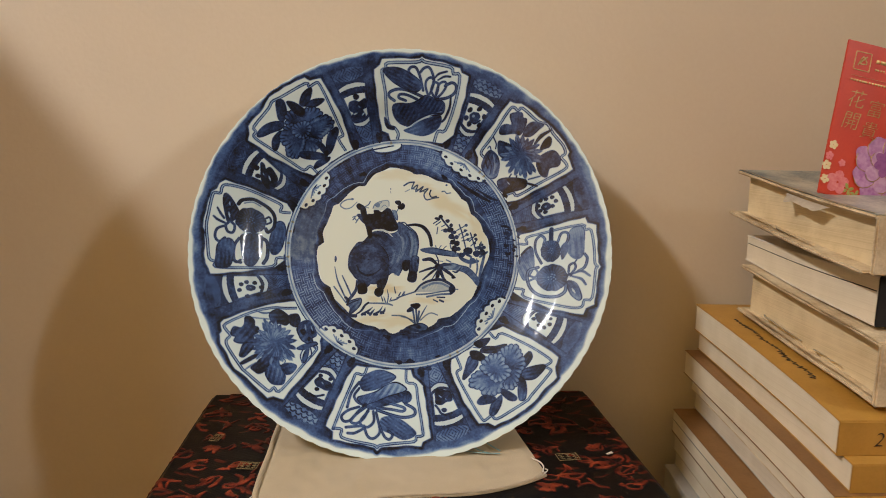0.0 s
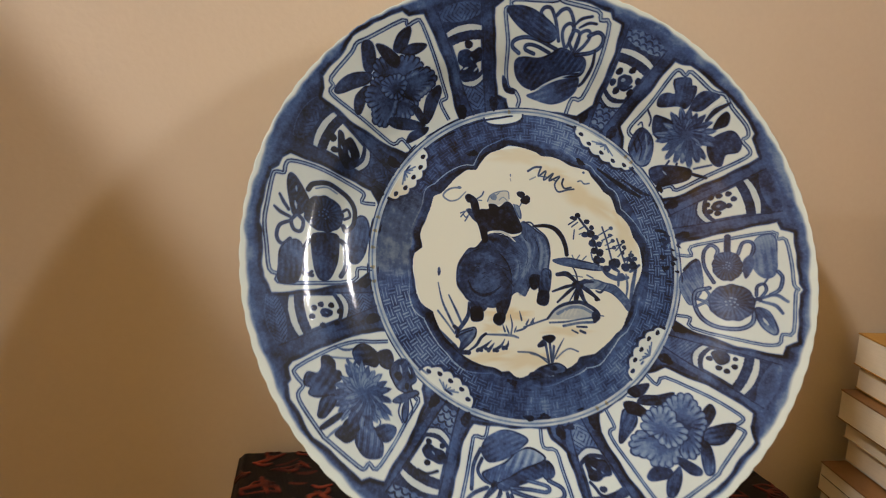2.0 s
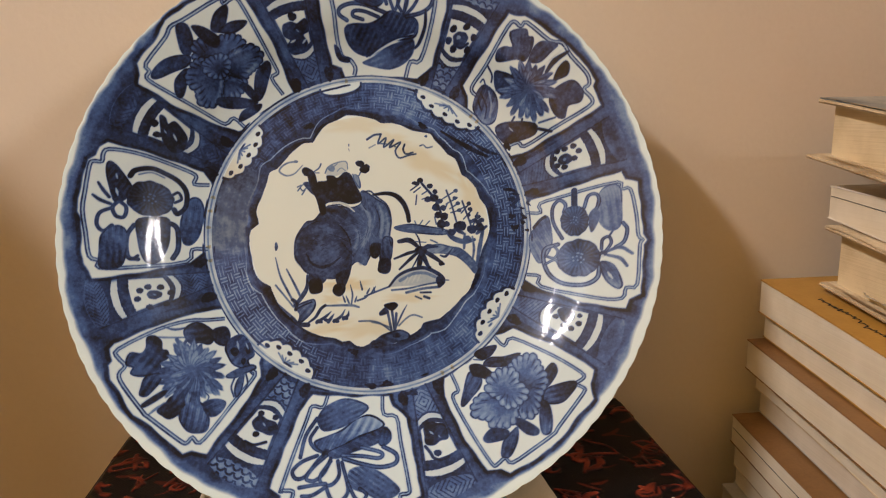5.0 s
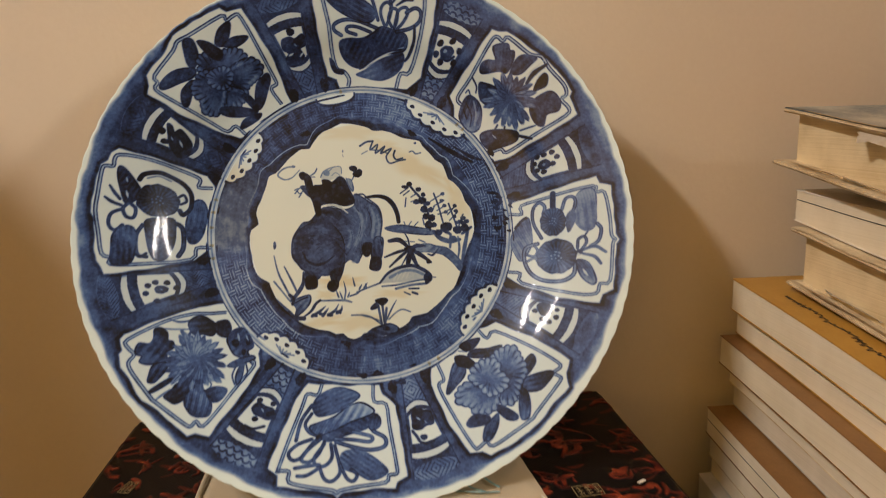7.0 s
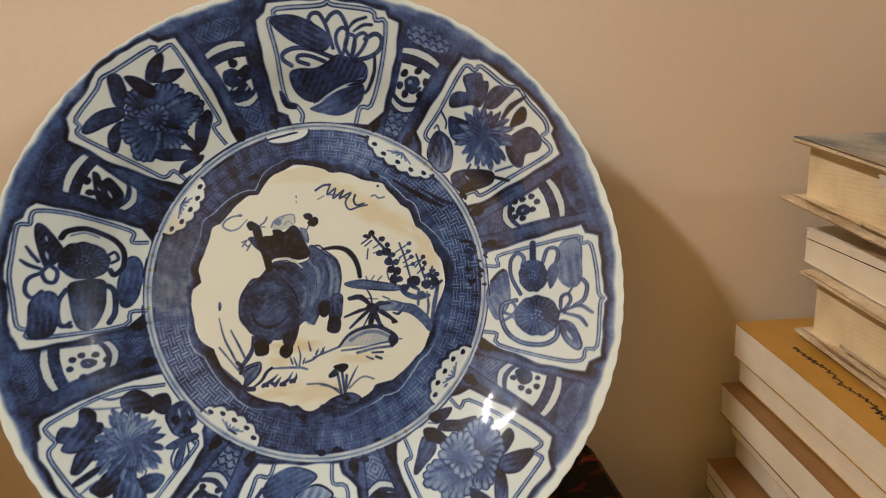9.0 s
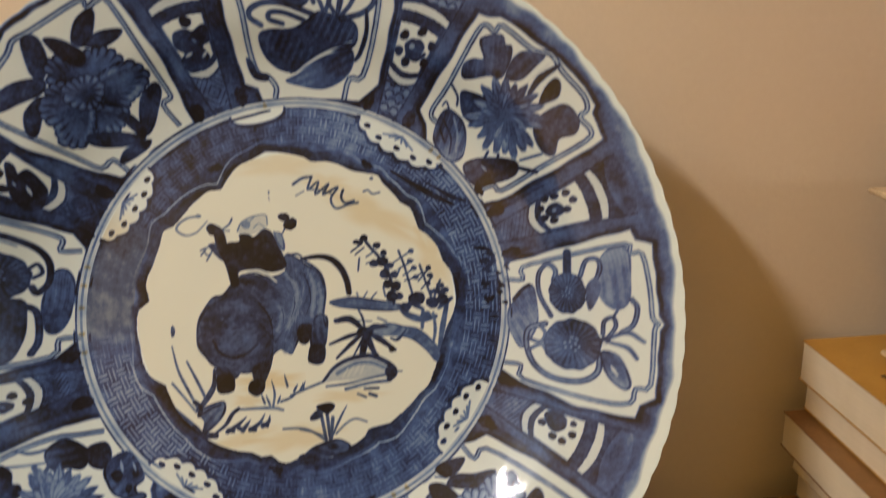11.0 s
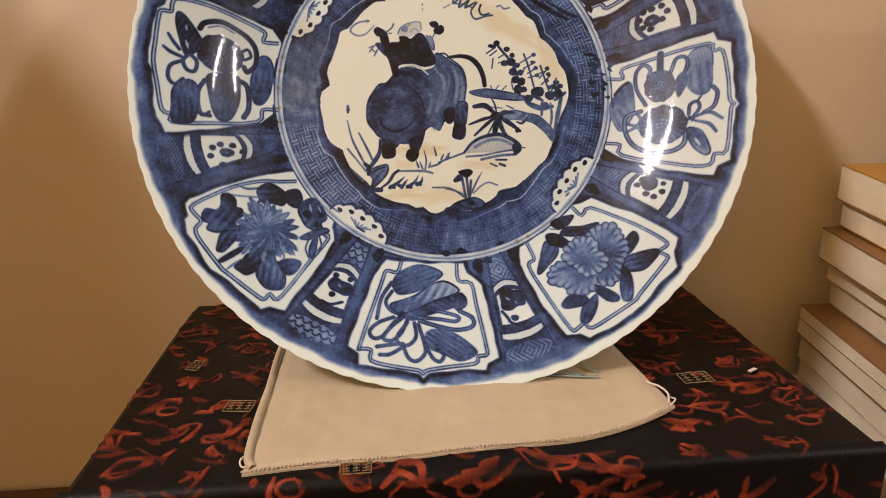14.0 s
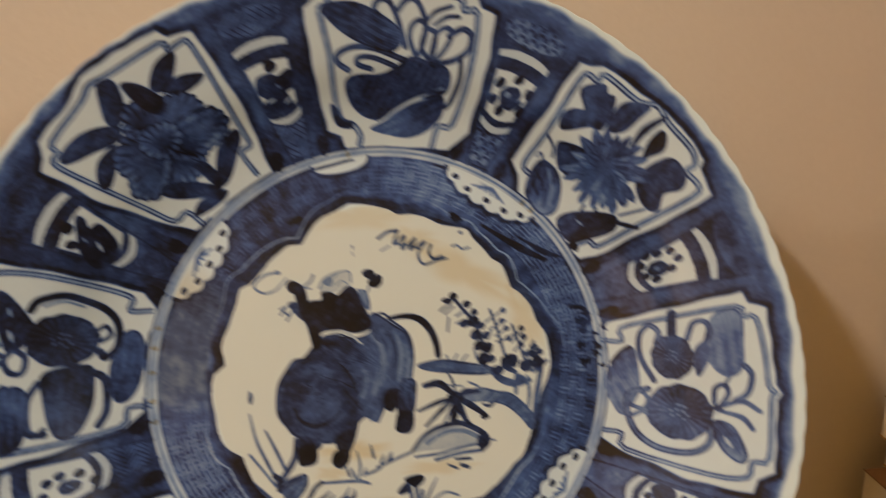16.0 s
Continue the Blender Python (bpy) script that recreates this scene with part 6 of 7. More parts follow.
def paint():
    ground()
    medallion()
    for angle, half, plain in ((146, 11.5, False), (99.5, 7.5, True), (56, 13.5, False), (-37, 11.5, False), (-124.5, 11, False)):
        cartouche(angle, half, plain)
    for k in range(8):
        divider(k)
    for draw in (panel_top, panel_upper_right, panel_right, panel_lower_right, panel_bottom, panel_lower_left, panel_left, panel_upper_left):
        draw()
    divider_figures()
    field()
    brushwork()
    np.clip(COBALT, 0, 1, out=COBALT)
    bleed()


paint()


def warp(r, a):
    """A slight twist, and a bulge shaped to bring the lamp's highlight into place for the camera."""
    bulge = np.clip(((a + radians(10) + np.pi) % (2 * np.pi) - np.pi) / radians(36), -1, 1)
    return 0.0008 * np.sin(2 * a + 0.5) * r ** 2 + 0.0020 * np.cos(np.pi / 2 * bulge) ** 2 * r / 0.75 * step((r - 0.45) / 0.25)


def dish():
    """The dish: painted face, white back and foot ring, its lip cut in small lobes."""
    lobe = 0.0036 * (np.abs(np.sin(ANG * RIM_LOBES / 2 + 0.5 * np.sin(3 * ANG))) - 0.6)
    fade = step((RAD - 0.955) / 0.045)[:, None]
    rr = RAD[:, None] * (1 + fade * lobe[None])
    z = -profile(RAD)[:, None] + warp(RAD[:, None], ANG[None])
    face = np.stack([rr * np.cos(ANG) * PLATE_R, rr * np.sin(ANG) * PLATE_R, z], -1)[1:].reshape(-1, 3)
    verts = np.vstack([[[0, 0, z[0, 0]]], face])
    i, j = np.meshgrid(np.arange(NR - 2), np.arange(NA), indexing="ij")
    a = 1 + i * NA + j
    b = 1 + i * NA + (j + 1) % NA
    quads = np.stack([a, a + NA, b + NA, b], -1).reshape(-1, 4)
    # the back: out from the lip, down the wall and over the foot
    back_r = np.array([1.0, 0.995, 0.97, 0.90, 0.80, 0.70, 0.62, 0.585, 0.58, 0.555, 0.55, 0.0])
    back_d = np.array([0.0012, 0.0030, 0.0085, 0.0150, 0.0222, 0.0302, 0.0365, 0.0385, 0.0450, 0.0450, 0.0395, 0.0390])
    n0 = len(verts)
    step_j = 3
    nb = NA // step_j
    ba = ANG[::step_j]
    rows = []
    for q, (r, d) in enumerate(zip(back_r[:-1], back_d[:-1])):
        f = float(step(np.array((r - 0.955) / 0.045)))
        k = r * (1 + f * lobe[::step_j])
        rows.append(np.stack([k * np.cos(ba) * PLATE_R, k * np.sin(ba) * PLATE_R, warp(r, ba) - d], -1))
    verts = np.vstack([verts, *rows, [[0, 0, -back_d[-1]]]])
    i, j = np.meshgrid(np.arange(len(rows) - 1), np.arange(nb), indexing="ij")
    a = n0 + i * nb + j
    b = n0 + i * nb + (j + 1) % nb
    quads = np.vstack([quads, np.stack([a, a + nb, b + nb, b], -1).reshape(-1, 4)])
    tris = [(0, 1 + j, 1 + (j + 1) % NA) for j in range(NA)]
    last = n0 + (len(rows) - 1) * nb
    tris += [(last + j, len(verts) - 1, last + (j + 1) % nb) for j in range(nb)]
    # the lip closes face and back
    edge = 1 + (NR - 2) * NA
    for j in range(nb):
        s = [edge + (j * step_j + q) % NA for q in range(step_j + 1)]
        c, d = n0 + j, n0 + (j + 1) % nb
        tris += [(s[0], c, s[1]), (s[1], c, s[2]), (s[2], c, d), (s[2], d, s[3])]
    me = bpy.data.meshes.new("dish")
    nv, nq, ntri = len(verts), len(quads), len(tris)
    me.vertices.add(nv)
    me.vertices.foreach_set("co", verts.astype(np.float32).ravel())
    me.loops.add(nq * 4 + ntri * 3)
    me.loops.foreach_set("vertex_index", np.concatenate([quads.ravel(), np.array(tris).ravel()]).astype(np.int32))
    me.polygons.add(nq + ntri)
    me.polygons.foreach_set("loop_start", np.concatenate([np.arange(nq) * 4, nq * 4 + np.arange(ntri) * 3]).astype(np.int32))
    me.polygons.foreach_set("use_smooth", np.ones(nq + ntri, bool))
    me.update(calc_edges=True)
    me.validate()
    for name, layer in (("cobalt", COBALT), ("stain", STAIN)):
        data = np.zeros(nv, np.float32)
        data[0] = layer[0].mean()
        data[1:n0] = layer[1:].ravel()
        me.attributes.new(name, "FLOAT", "POINT").data.foreach_set("value", data)
    me.materials.append(M_GLAZE)
    ob = tagged(new("dish", me), "large blue-and-white porcelain dish with panelled rim, leaning upright on a cloth", "dish")
    ob.matrix_basis = Matrix.Translation(PLATE_C) @ pose(0, 0, 0, 0, 0, -PLATE_YAW) @ pose(0, 0, 0, 90 - PLATE_LEAN, 0, 0)
    return ob


dish()


# ---- the brocade box and the cloth on it ----
BOX = (-0.1437, 0.1812, 0.404, 0.597, 0.1366)  # x0, x1, front, back, top


def brocade_box():
    x0, x1, yf, yb, zt = BOX
    box = base("brocade_box", pose((x0 + x1) / 2, (yf + yb) / 2, 0), "black brocade box woven with red figures and gold seals", "box")
    w, d, rad = x1 - x0, yb - yf, 0.005
    # lid cover: one sheet from the back edge over the top and down the front
    flat, arc, drop = d - rad, rad * math.pi / 2, 0.055
    total = flat + arc + drop
    nu, nv = 540, 420
    u = np.linspace(0, w, nu)
    v = np.linspace(0, total, nv)
    thread = np.zeros((nv, nu), np.float32)
    gx, gv = np.meshgrid(u, v)
    rnd = np.random.default_rng(21)

    def brush(pts, width):
        p = np.array(smooth_line(pts, 5))
        lo, hi = p.min(0) - width * 1.5, p.max(0) + width * 1.5
        i0, i1 = np.searchsorted(v, (lo[1], hi[1]))
        j0, j1 = np.searchsorted(u, (lo[0], hi[0]))
        if i1 <= i0 or j1 <= j0:
            return
        x, y = gx[i0:i1, j0:j1], gv[i0:i1, j0:j1]
        m = np.zeros_like(x)
        n = len(p) - 1
        for i in range(n):
            a, e = p[i], p[i + 1] - p[i]
            t = np.clip(((x - a[0]) * e[0] + (y - a[1]) * e[1]) / max(e @ e, 1e-12), 0, 1)
            dist = np.hypot(x - a[0] - t * e[0], y - a[1] - t * e[1])
            s = (i + t) / n
            wd = width * (0.60 + 0.40 * np.sin(np.pi * np.clip(s * 0.9 + 0.08, 0, 1)))
            m = np.maximum(m, step((wd - dist) / 0.0009 + 0.5))
        thread[i0:i1, j0:j1] = np.maximum(thread[i0:i1, j0:j1], m)

    # woven running-script figures: the pen wanders in swelling strokes, lifts, dabs and loops
    rows = 0
    for cy in np.arange(0.004, total, 0.0205):
        rows += 1
        for cx in np.arange(0.003 + 0.013 * (rows % 2), w, 0.0260):
            if rnd.random() < 0.08:
                continue
            c = np.array((cx + rnd.uniform(-0.006, 0.006), cy + rnd.uniform(-0.006, 0.006)))
            size = rnd.uniform(0.010, 0.0145)
            pen = c + rnd.uniform(-0.9, 0.9, 2) * size
            for k in range(rnd.integers(4, 8)):
                goal = c + rnd.uniform(-0.95, 0.95, 2) * size * (1.0, 0.75)
                if rnd.random() < 0.3:
                    pen = c + rnd.uniform(-0.9, 0.9, 2) * size
                side = np.array((-(goal - pen)[1], (goal - pen)[0]))
                brush([pen, pen * 0.6 + goal * 0.4 + rnd.uniform(-0.35, 0.35) * side, goal], rnd.uniform(0.0006, 0.0020))
                pen = goal
            if rnd.random() < 0.35:
                o, ra = c + rnd.uniform(-0.6, 0.6, 2) * size, rnd.uniform(0.0022, 0.0038)
                brush([o + ra * np.array((math.cos(f) * 1.4, math.sin(f))) for f in np.linspace(0, 5.6, 9)], 0.0010)
    # thinner, half-sunk threads between the figures
    full = thread.copy()
    thread[:] = 0
    for i in range(160):
        o = np.array((rnd.uniform(0, w), rnd.uniform(0, total)))
        L, q = rnd.uniform(0.005, 0.014), rnd.uniform(-0.8, 0.8)
        brush([o, o + (L * 0.5, q * L * 0.4 + 0.001), o + (L, q * L)], rnd.uniform(0.0006, 0.0020))
    worn = 0.68 + 0.32 * np.sin(gx * 190 + 3 * np.sin(gv * 130)) * np.sin(gv * 230 + 2 * np.sin(gx * 90))
    fray = rnd.uniform(0.78, 1.0, thread.shape).astype(np.float32)
    thread[:] = np.maximum(full * worn, thread * 0.5) * fray
    y = np.where(v < flat, d / 2 - v, np.where(v < flat + arc, d / 2 - flat - rad * np.sin((v - flat) / rad), -d / 2))
    z = np.where(v < flat, zt, np.where(v < flat + arc, zt - rad * (1 - np.cos((v - flat) / rad)), zt - rad - (v - flat - arc)))
    relief = 0.0007 * full
    puff = 0.0006 * np.sin(gx * 26 + 1) * np.sin(gv * 31)
    ease = step(np.minimum(gx, w - gx) / 0.004)
    co = np.stack([gx - w / 2, np.broadcast_to(y[:, None], gx.shape) - np.where(gv > flat + arc, relief, 0), np.broadcast_to(z[:, None], gx.shape) + np.where(gv <= flat, relief + puff, 0) - 0.003 * (1 - ease) * (gv <= flat)], -1)
    i, j = np.meshgrid(np.arange(nv - 1), np.arange(nu - 1), indexing="ij")
    a = i * nu + j
    quads = np.stack([a, a + nu, a + nu + 1, a + 1], -1).reshape(-1, 4)
    me = bpy.data.meshes.new("lid_cover")
    me.from_pydata(co.reshape(-1, 3).tolist(), [], quads.tolist())
    me.polygons.foreach_set("use_smooth", np.ones(len(quads), bool))
    me.attributes.new("thread", "FLOAT", "POINT").data.foreach_set("value", thread.ravel())
    me.materials.append(M_BROCADE)
    cover = new("lid_cover", me)
    cover.parent = box
    # the stiff body under the cloth
    part("body", slab(-w / 2 + 0.0005, w / 2 - 0.0005, -d / 2 + 0.001, d / 2, 0.0, zt - 0.004, 0.003), M_BLACK, box)
    # gold seals
    for sx, sy, sw, sh, turn in ((-0.0885, 0.464, 0.0125, 0.0095, -6), (-0.1192, 0.5085, 0.0065, 0.0105, -14), (0.1287, 0.468, 0.0150, 0.010, 4), (-0.0338, 0.4105, 0.012, 0.007, 0), (0.055, 0.560, 0.014, 0.010, 5), (-0.06, 0.575, 0.012, 0.011, -4)):
        bm = bmesh.new()
        h = 0.0011
        p = [(-sw / 2, -sh / 2), (sw / 2, -sh / 2), (sw / 2, sh / 2), (-sw / 2, sh / 2), (-sw / 2, -sh / 2)]
        for a, b in zip(p, p[1:]):
            ribbon([(*a, h), (*b, h)], 0.0005, 0.0003, bm)
        for i in range(3):
            xx = -sw / 2 + sw * (i + 0.6) / 3.2
            ribbon([(xx, -sh * 0.36, h), (xx + 0.0006, 0, h), (xx, sh * 0.36, h)], 0.0005, 0.0003, bm)
            for f in (-0.28, -0.02, 0.26):
                ribbon([(xx - sw * 0.09, sh * f, h), (xx + sw * 0.13, sh * (f + 0.06), h)], 0.00045, 0.0003, bm)
        s = part("seal", bm, M_GOLD, cover, "gold woven seal")
        s.matrix_basis = pose(sx - (x0 + x1) / 2, sy - (yf + yb) / 2, zt, 0, 0, turn)


brocade_box()


def cloth():
    """A folded cotton bag lying flat, with an overlocked edge and a loose thread."""
    z0, thick = BOX[4] + 0.0011, 0.0010
    top = base("cotton_bag", pose(0.0012, 0.48, z0), "cream unbleached cotton bag folded flat under the dish", "cloth bag")

    def front(x):
        return 0.4165 + 0.07 * x + 0.0006 * math.sin(x * 90) + (0.035 * ((x - 0.03) / 0.075) ** 3 * 0.5 if x > 0.03 else 0)
    bm = bmesh.new()
    nx, ny = 90, 60
    grid = []
    for iy in range(ny + 1):
        row = []
        for ix in range(nx + 1):
            fx, fy = ix / nx, iy / ny
            x = -0.0785 + fx * 0.185
            yf = front(x)
            y = yf + fy * (0.545 - yf)
            if fx > 0.85:
                x -= 0.010 * ((fx - 0.85) / 0.15) * fy
            edge = min(fx, 1 - fx, fy * 1.5) * 30
            h = thick * float(step(np.array(edge))) + 0.0011 * noise.noise(Vector((x * 38, y * 30, 0.3))) * min(1, edge) + 0.0005 * noise.noise(Vector((x * 120, y * 90, 2)))
            row.append(bm.verts.new((x, y - 0.48, h)))
        grid.append(row)
    for a, b in zip(grid, grid[1:]):
        for i in range(nx):
            bm.faces.new((a[i], a[i + 1], b[i + 1], b[i]))
    ext = bmesh.ops.extrude_edge_only(bm, edges=[e for e in bm.edges if e.is_boundary])
    for v in ext["geom"]:
        if isinstance(v, bmesh.types.BMVert):
            v.co.z = -0.0010
    bag = part("bag", bm, M_CLOTH, top)
    # overlocked hem: a row of small slanting stitches along the front and the sides
    bm = bmesh.new()
    pts = [(-0.0785, 0.545 - 0.0016 * i) for i in range(77)] + [(-0.0785 + 0.0016 * i, front(-0.0785 + 0.0016 * i)) for i in range(115)]
    rnd = np.random.default_rng(5)
    for i, (x, y) in enumerate(pts):
        side = i < 77
        q = Vector((0.0011, 0.0005, 0)) if side else Vector((0.0005, 0.0012, 0))
        q *= rnd.uniform(0.5, 1.25)
        c = Vector((x + (0.0004 if side else 0), y - 0.48 + (0 if side else 0.0002), 0.0011 + rnd.uniform(0, 0.0004)))
        ribbon([c - q * 0.5, c + q * 0.9], 0.0012 * rnd.uniform(0.6, 1.2), 0.00025, bm)
    part("hem", bm, M_HEM, bag, "overlocked cream hem")
    # loose ends of thread and the corner of a print
    def cord(name, pts, r, m):
        cu = bpy.data.curves.new(name, "CURVE")
        cu.dimensions, cu.bevel_depth, cu.bevel_resolution = "3D", r, 2
        sp = cu.splines.new("POLY")
        p = smooth_line(pts, 8)
        sp.points.add(len(p) - 1)
        for a, b in zip(sp.points, p):
            a.co = (*b, 1)
        cu.materials.append(m)
        ob = new(name, cu)
        ob.parent = top
    cord("rolled_edge", [(-0.0788, 0.064, 0.0008), (-0.0792, 0.03, 0.001), (-0.0786, 0.0, 0.0011), (-0.0790, -0.03, 0.001), (-0.0780, -0.058, 0.0009), (-0.0745, -0.0670, 0.0008)], 0.0017, M_CLOTH)
    cord("thread", [(0.104, -0.036, 0.001), (0.1055, -0.031, 0.003), (0.1035, -0.026, 0.004), (0.1015, -0.021, 0.003), (0.101, -0.017, 0.002)], 0.0005, M_THREAD)
    cord("thread", [(0.104, -0.038, 0.001), (0.1075, -0.035, 0.002), (0.1070, -0.031, 0.001)], 0.0004, M_THREAD)
    cord("thread", [(-0.078, -0.056, 0.001), (-0.0805, -0.061, 0.001), (-0.079, -0.065, 0.0005), (-0.076, -0.064, 0.0005)], 0.0004, M_THREAD)
    bm = bmesh.new()
    for a, b, c in (((0.062, 0.002), (0.067, -0.005), (0.074, -0.010)), ((0.058, -0.006), (0.070, -0.009), (0.080, -0.010)), ((0.072, 0.010), (0.077, 0.0), (0.081, -0.006)), ((0.050, -0.004), (0.056, -0.006), (0.062, -0.007))):
        ribbon([(*p, 0.0024) for p in smooth_line([a, b, c], 5)], 0.0016, 0.0002, bm)
    part("print", bm, M_TEAL, bag, "faded teal printed mark")


cloth()


def scrap():
    bm = slab(-0.003, 0.003, -0.0012, 0.0012, 0, 0.0006, 0.0003)
    s = tagged(part("paper_scrap", bm, M_TORN), "tiny white scrap of paper on the brocade box", "paper scrap")
    s.matrix_basis = pose(0.160, 0.4723, BOX[4] + 0.0008, 0, 0, 30)


scrap()

# ---- the stack of books ----
SLOPE = 0.098


def stack_slope(y):
    """The stack slopes towards its front, a little more near the spines; fitted to the camera's view."""
    return SLOPE * y


def book(name, x, y, z, width, depth, thick, cover_m, page_m, label, turn=-1.5, inset=0.0006, board=0.0008, spine_m=None, figure="", bow=0.004, cover_out=0.0, sheets=(), under=0.0, dip=0.0, swell=0.0, back_m=None):
    """A book lying flat, its head to the left and its spine to the viewer. x, y, z: back left lower corner."""
    b = base(name, pose(x, y, z, 0, 0, turn), label, "book", "stack of books")

    def lift(px, py):
        f = -py / depth
        return stack_slope(py) + dip * py - bow * max(0.0, f - 0.72) ** 2 * 6 + 0.0008 * math.sin(f * 5 + x * 90)
    def grow(py):
        return 1 - swell * py / depth
    n = 16
    part("page_block", slab(inset, width, -depth + 0.0012, -inset * 2 if not cover_out else -cover_out, board, thick - board, 0.0, lift, n, grow=grow), page_m, b, smooth=False)
    o = cover_out
    for nm, z0, z1 in (("front_cover", thick - board, thick), ("back_cover", 0.0, board)):
        part(nm, slab(-o - (under if z0 == 0.0 else 0.0), width + o, -depth, 0.0, z0, z1, min(0.0012, board * 0.45), lift, n, grow=grow), back_m if back_m and z0 == 0.0 else cover_m, b)
    bm = slab(-o, width + o, -depth - board * 1.2, -depth + 0.0002, 0.0, thick, min(0.001, board * 0.5), lift, 1, grow=grow)
    sp = part("spine", bm, spine_m or cover_m, b)
    # black strips stand in for the shade in gaps between page sections
    for g in sheets:
        zz = board + (thick - 2 * board) * g
        part("gap_line", slab(inset - 0.0002, inset + 0.002, -depth + 0.002, -0.002, zz, zz + 0.0004, 0, lift, n, grow=grow), M_INK, b, smooth=False)
    if figure:
        cu = bpy.data.curves.new("lettering", "FONT")
        cu.body, cu.size, cu.extrude, cu.shear, cu.offset = figure, min(0.013, thick * 0.56), 0.0001, 0.2, -0.0003
        cu.materials.append(M_INK)
        t = new("lettering", cu)
        t.parent = sp
        t.matrix_basis = pose(0.0215, -depth - board * 1.2 - 0.0003, thick * 0.26 + lift(0, -depth), 90, 0, 0)
    return b, lift


PILE = 0.588
# the lowest volumes, half hidden
book("book", 0.2601, PILE, 0.0009, 0.28, 0.215, 0.024, M_GREYCOVER, M_PAGE_G, "grey paperback volume low in the stack")
book("book", 0.2481, PILE, 0.0240, 0.28, 0.213, 0.022, M_GREYCOVER, M_PAGE_W, "pale paperback volume low in the stack")
book("book", 0.2541, PILE, 0.0451, 0.28, 0.212, 0.026, M_GREYCOVER, M_PAGE_G, "pale grey paperback under brown catalogues")
book("book", 0.2631, PILE, 0.0715, 0.28, 0.210, 0.014, M_GREYCOVER, M_PAGE_W, "thin white paperback catalogue in the stack")
book("book", 0.2611, PILE, 0.0860, 0.28, 0.212, 0.017, M_CREAMBOARD, M_PAGE_W, "white paperback catalogue in the stack")
book("book", 0.2581, PILE, 0.1035, 0.28, 0.213, 0.0205, M_BROWN, M_PAGE_W, "brown paperback catalogue in the stack", sheets=(0.55,))
book("book", 0.2771, PILE, 0.1243, 0.28, 0.206, 0.0175, M_GREYCOVER, M_PAGE_G, "thin grey-white paperback catalogue in the stack")
book("book", 0.2731, PILE, 0.1422, 0.28, 0.208, 0.0145, M_CREAMBOARD, M_PAGE_W, "white paperback catalogue with a pale cover")
book("book", 0.2651, PILE, 0.1572, 0.28, 0.212, 0.0208, M_BROWN, M_PAGE_W, "thick ochre-brown paperback catalogue", figure="20", spine_m=M_ORANGE)
book("book", 0.2761, PILE, 0.1785, 0.28, 0.209, 0.0175, M_ORANGE, M_PAGE_W, "ochre paperback catalogue with numbered spine", figure="2")
ochre, ochre_lift = book("book", 0.2716, PILE, 0.1965, 0.28, 0.200, 0.0225, M_ORANGE, M_PAGE_W, "thick ochre paperback catalogue with script title", figure="2", swell=-0.05)


def script_title():
    """One running line of script along the cover, too worn to read."""
    rnd = np.random.default_rng(3)
    y, p = -0.040, []
    while y > -0.150:
        step_y = rnd.uniform(0.0034, 0.0068)
        x = 0.0175 + 0.0010 * math.sin(y * 170)
        tall = rnd.uniform(0.0022, 0.0052)
        p += [(x, y), (x - tall, y - step_y * 0.25), (x - tall * 0.3, y - step_y * 0.5), (x - tall * rnd.uniform(0.2, 0.8), y - step_y * 0.75)]
        y -= step_y
    bm = bmesh.new()
    ribbon([(q[0], q[1], 0.0228 * (1 + 0.05 * q[1] / 0.200) + ochre_lift(0, q[1])) for q in smooth_line(p, 3)], 0.0008, 0.0002, bm)
    part("script", bm, M_INK, ochre, "black script line")


script_title()
old, old_lift = book("book", 0.2985, 0.5605, 0.2196, 0.25, 0.165, 0.0385, M_CREAMBOARD, M_PAGE_Y, "old cream hardback with worn boards and yellowed pages", turn=-0.8, inset=0.004, board=0.0026, cover_out=0.0055)
book("book", 0.3028, 0.5710, 0.2606, 0.26, 0.158, 0.0205, M_TORN, M_PAGE_W, "white-paged book with a black spine", turn=-0.8, spine_m=M_BLACK, board=0.0008, sheets=(0.70,), swell=0.55, bow=0.0)
torn, torn_lift = book("book", 0.2972, 0.5745, 0.2988, 0.25, 0.167, 0.0358, M_CREAMBOARD, M_PAGE_Y, "hardback with a scuffed torn grey-blue jacket and yellowed pages", turn=-0.8, inset=0.003, board=0.0024, cover_out=0.006, bow=0.0, under=0.005, dip=0.021, spine_m=M_CREAMBOARD, back_m=M_CREAMBOARD)


part("jacket", slab(-0.0046, 0.25, -0.1666, -0.0012, 0.0359, 0.0366, 0.0, torn_lift, 16), M_JACKET, torn, "scuffed grey-blue paper jacket")


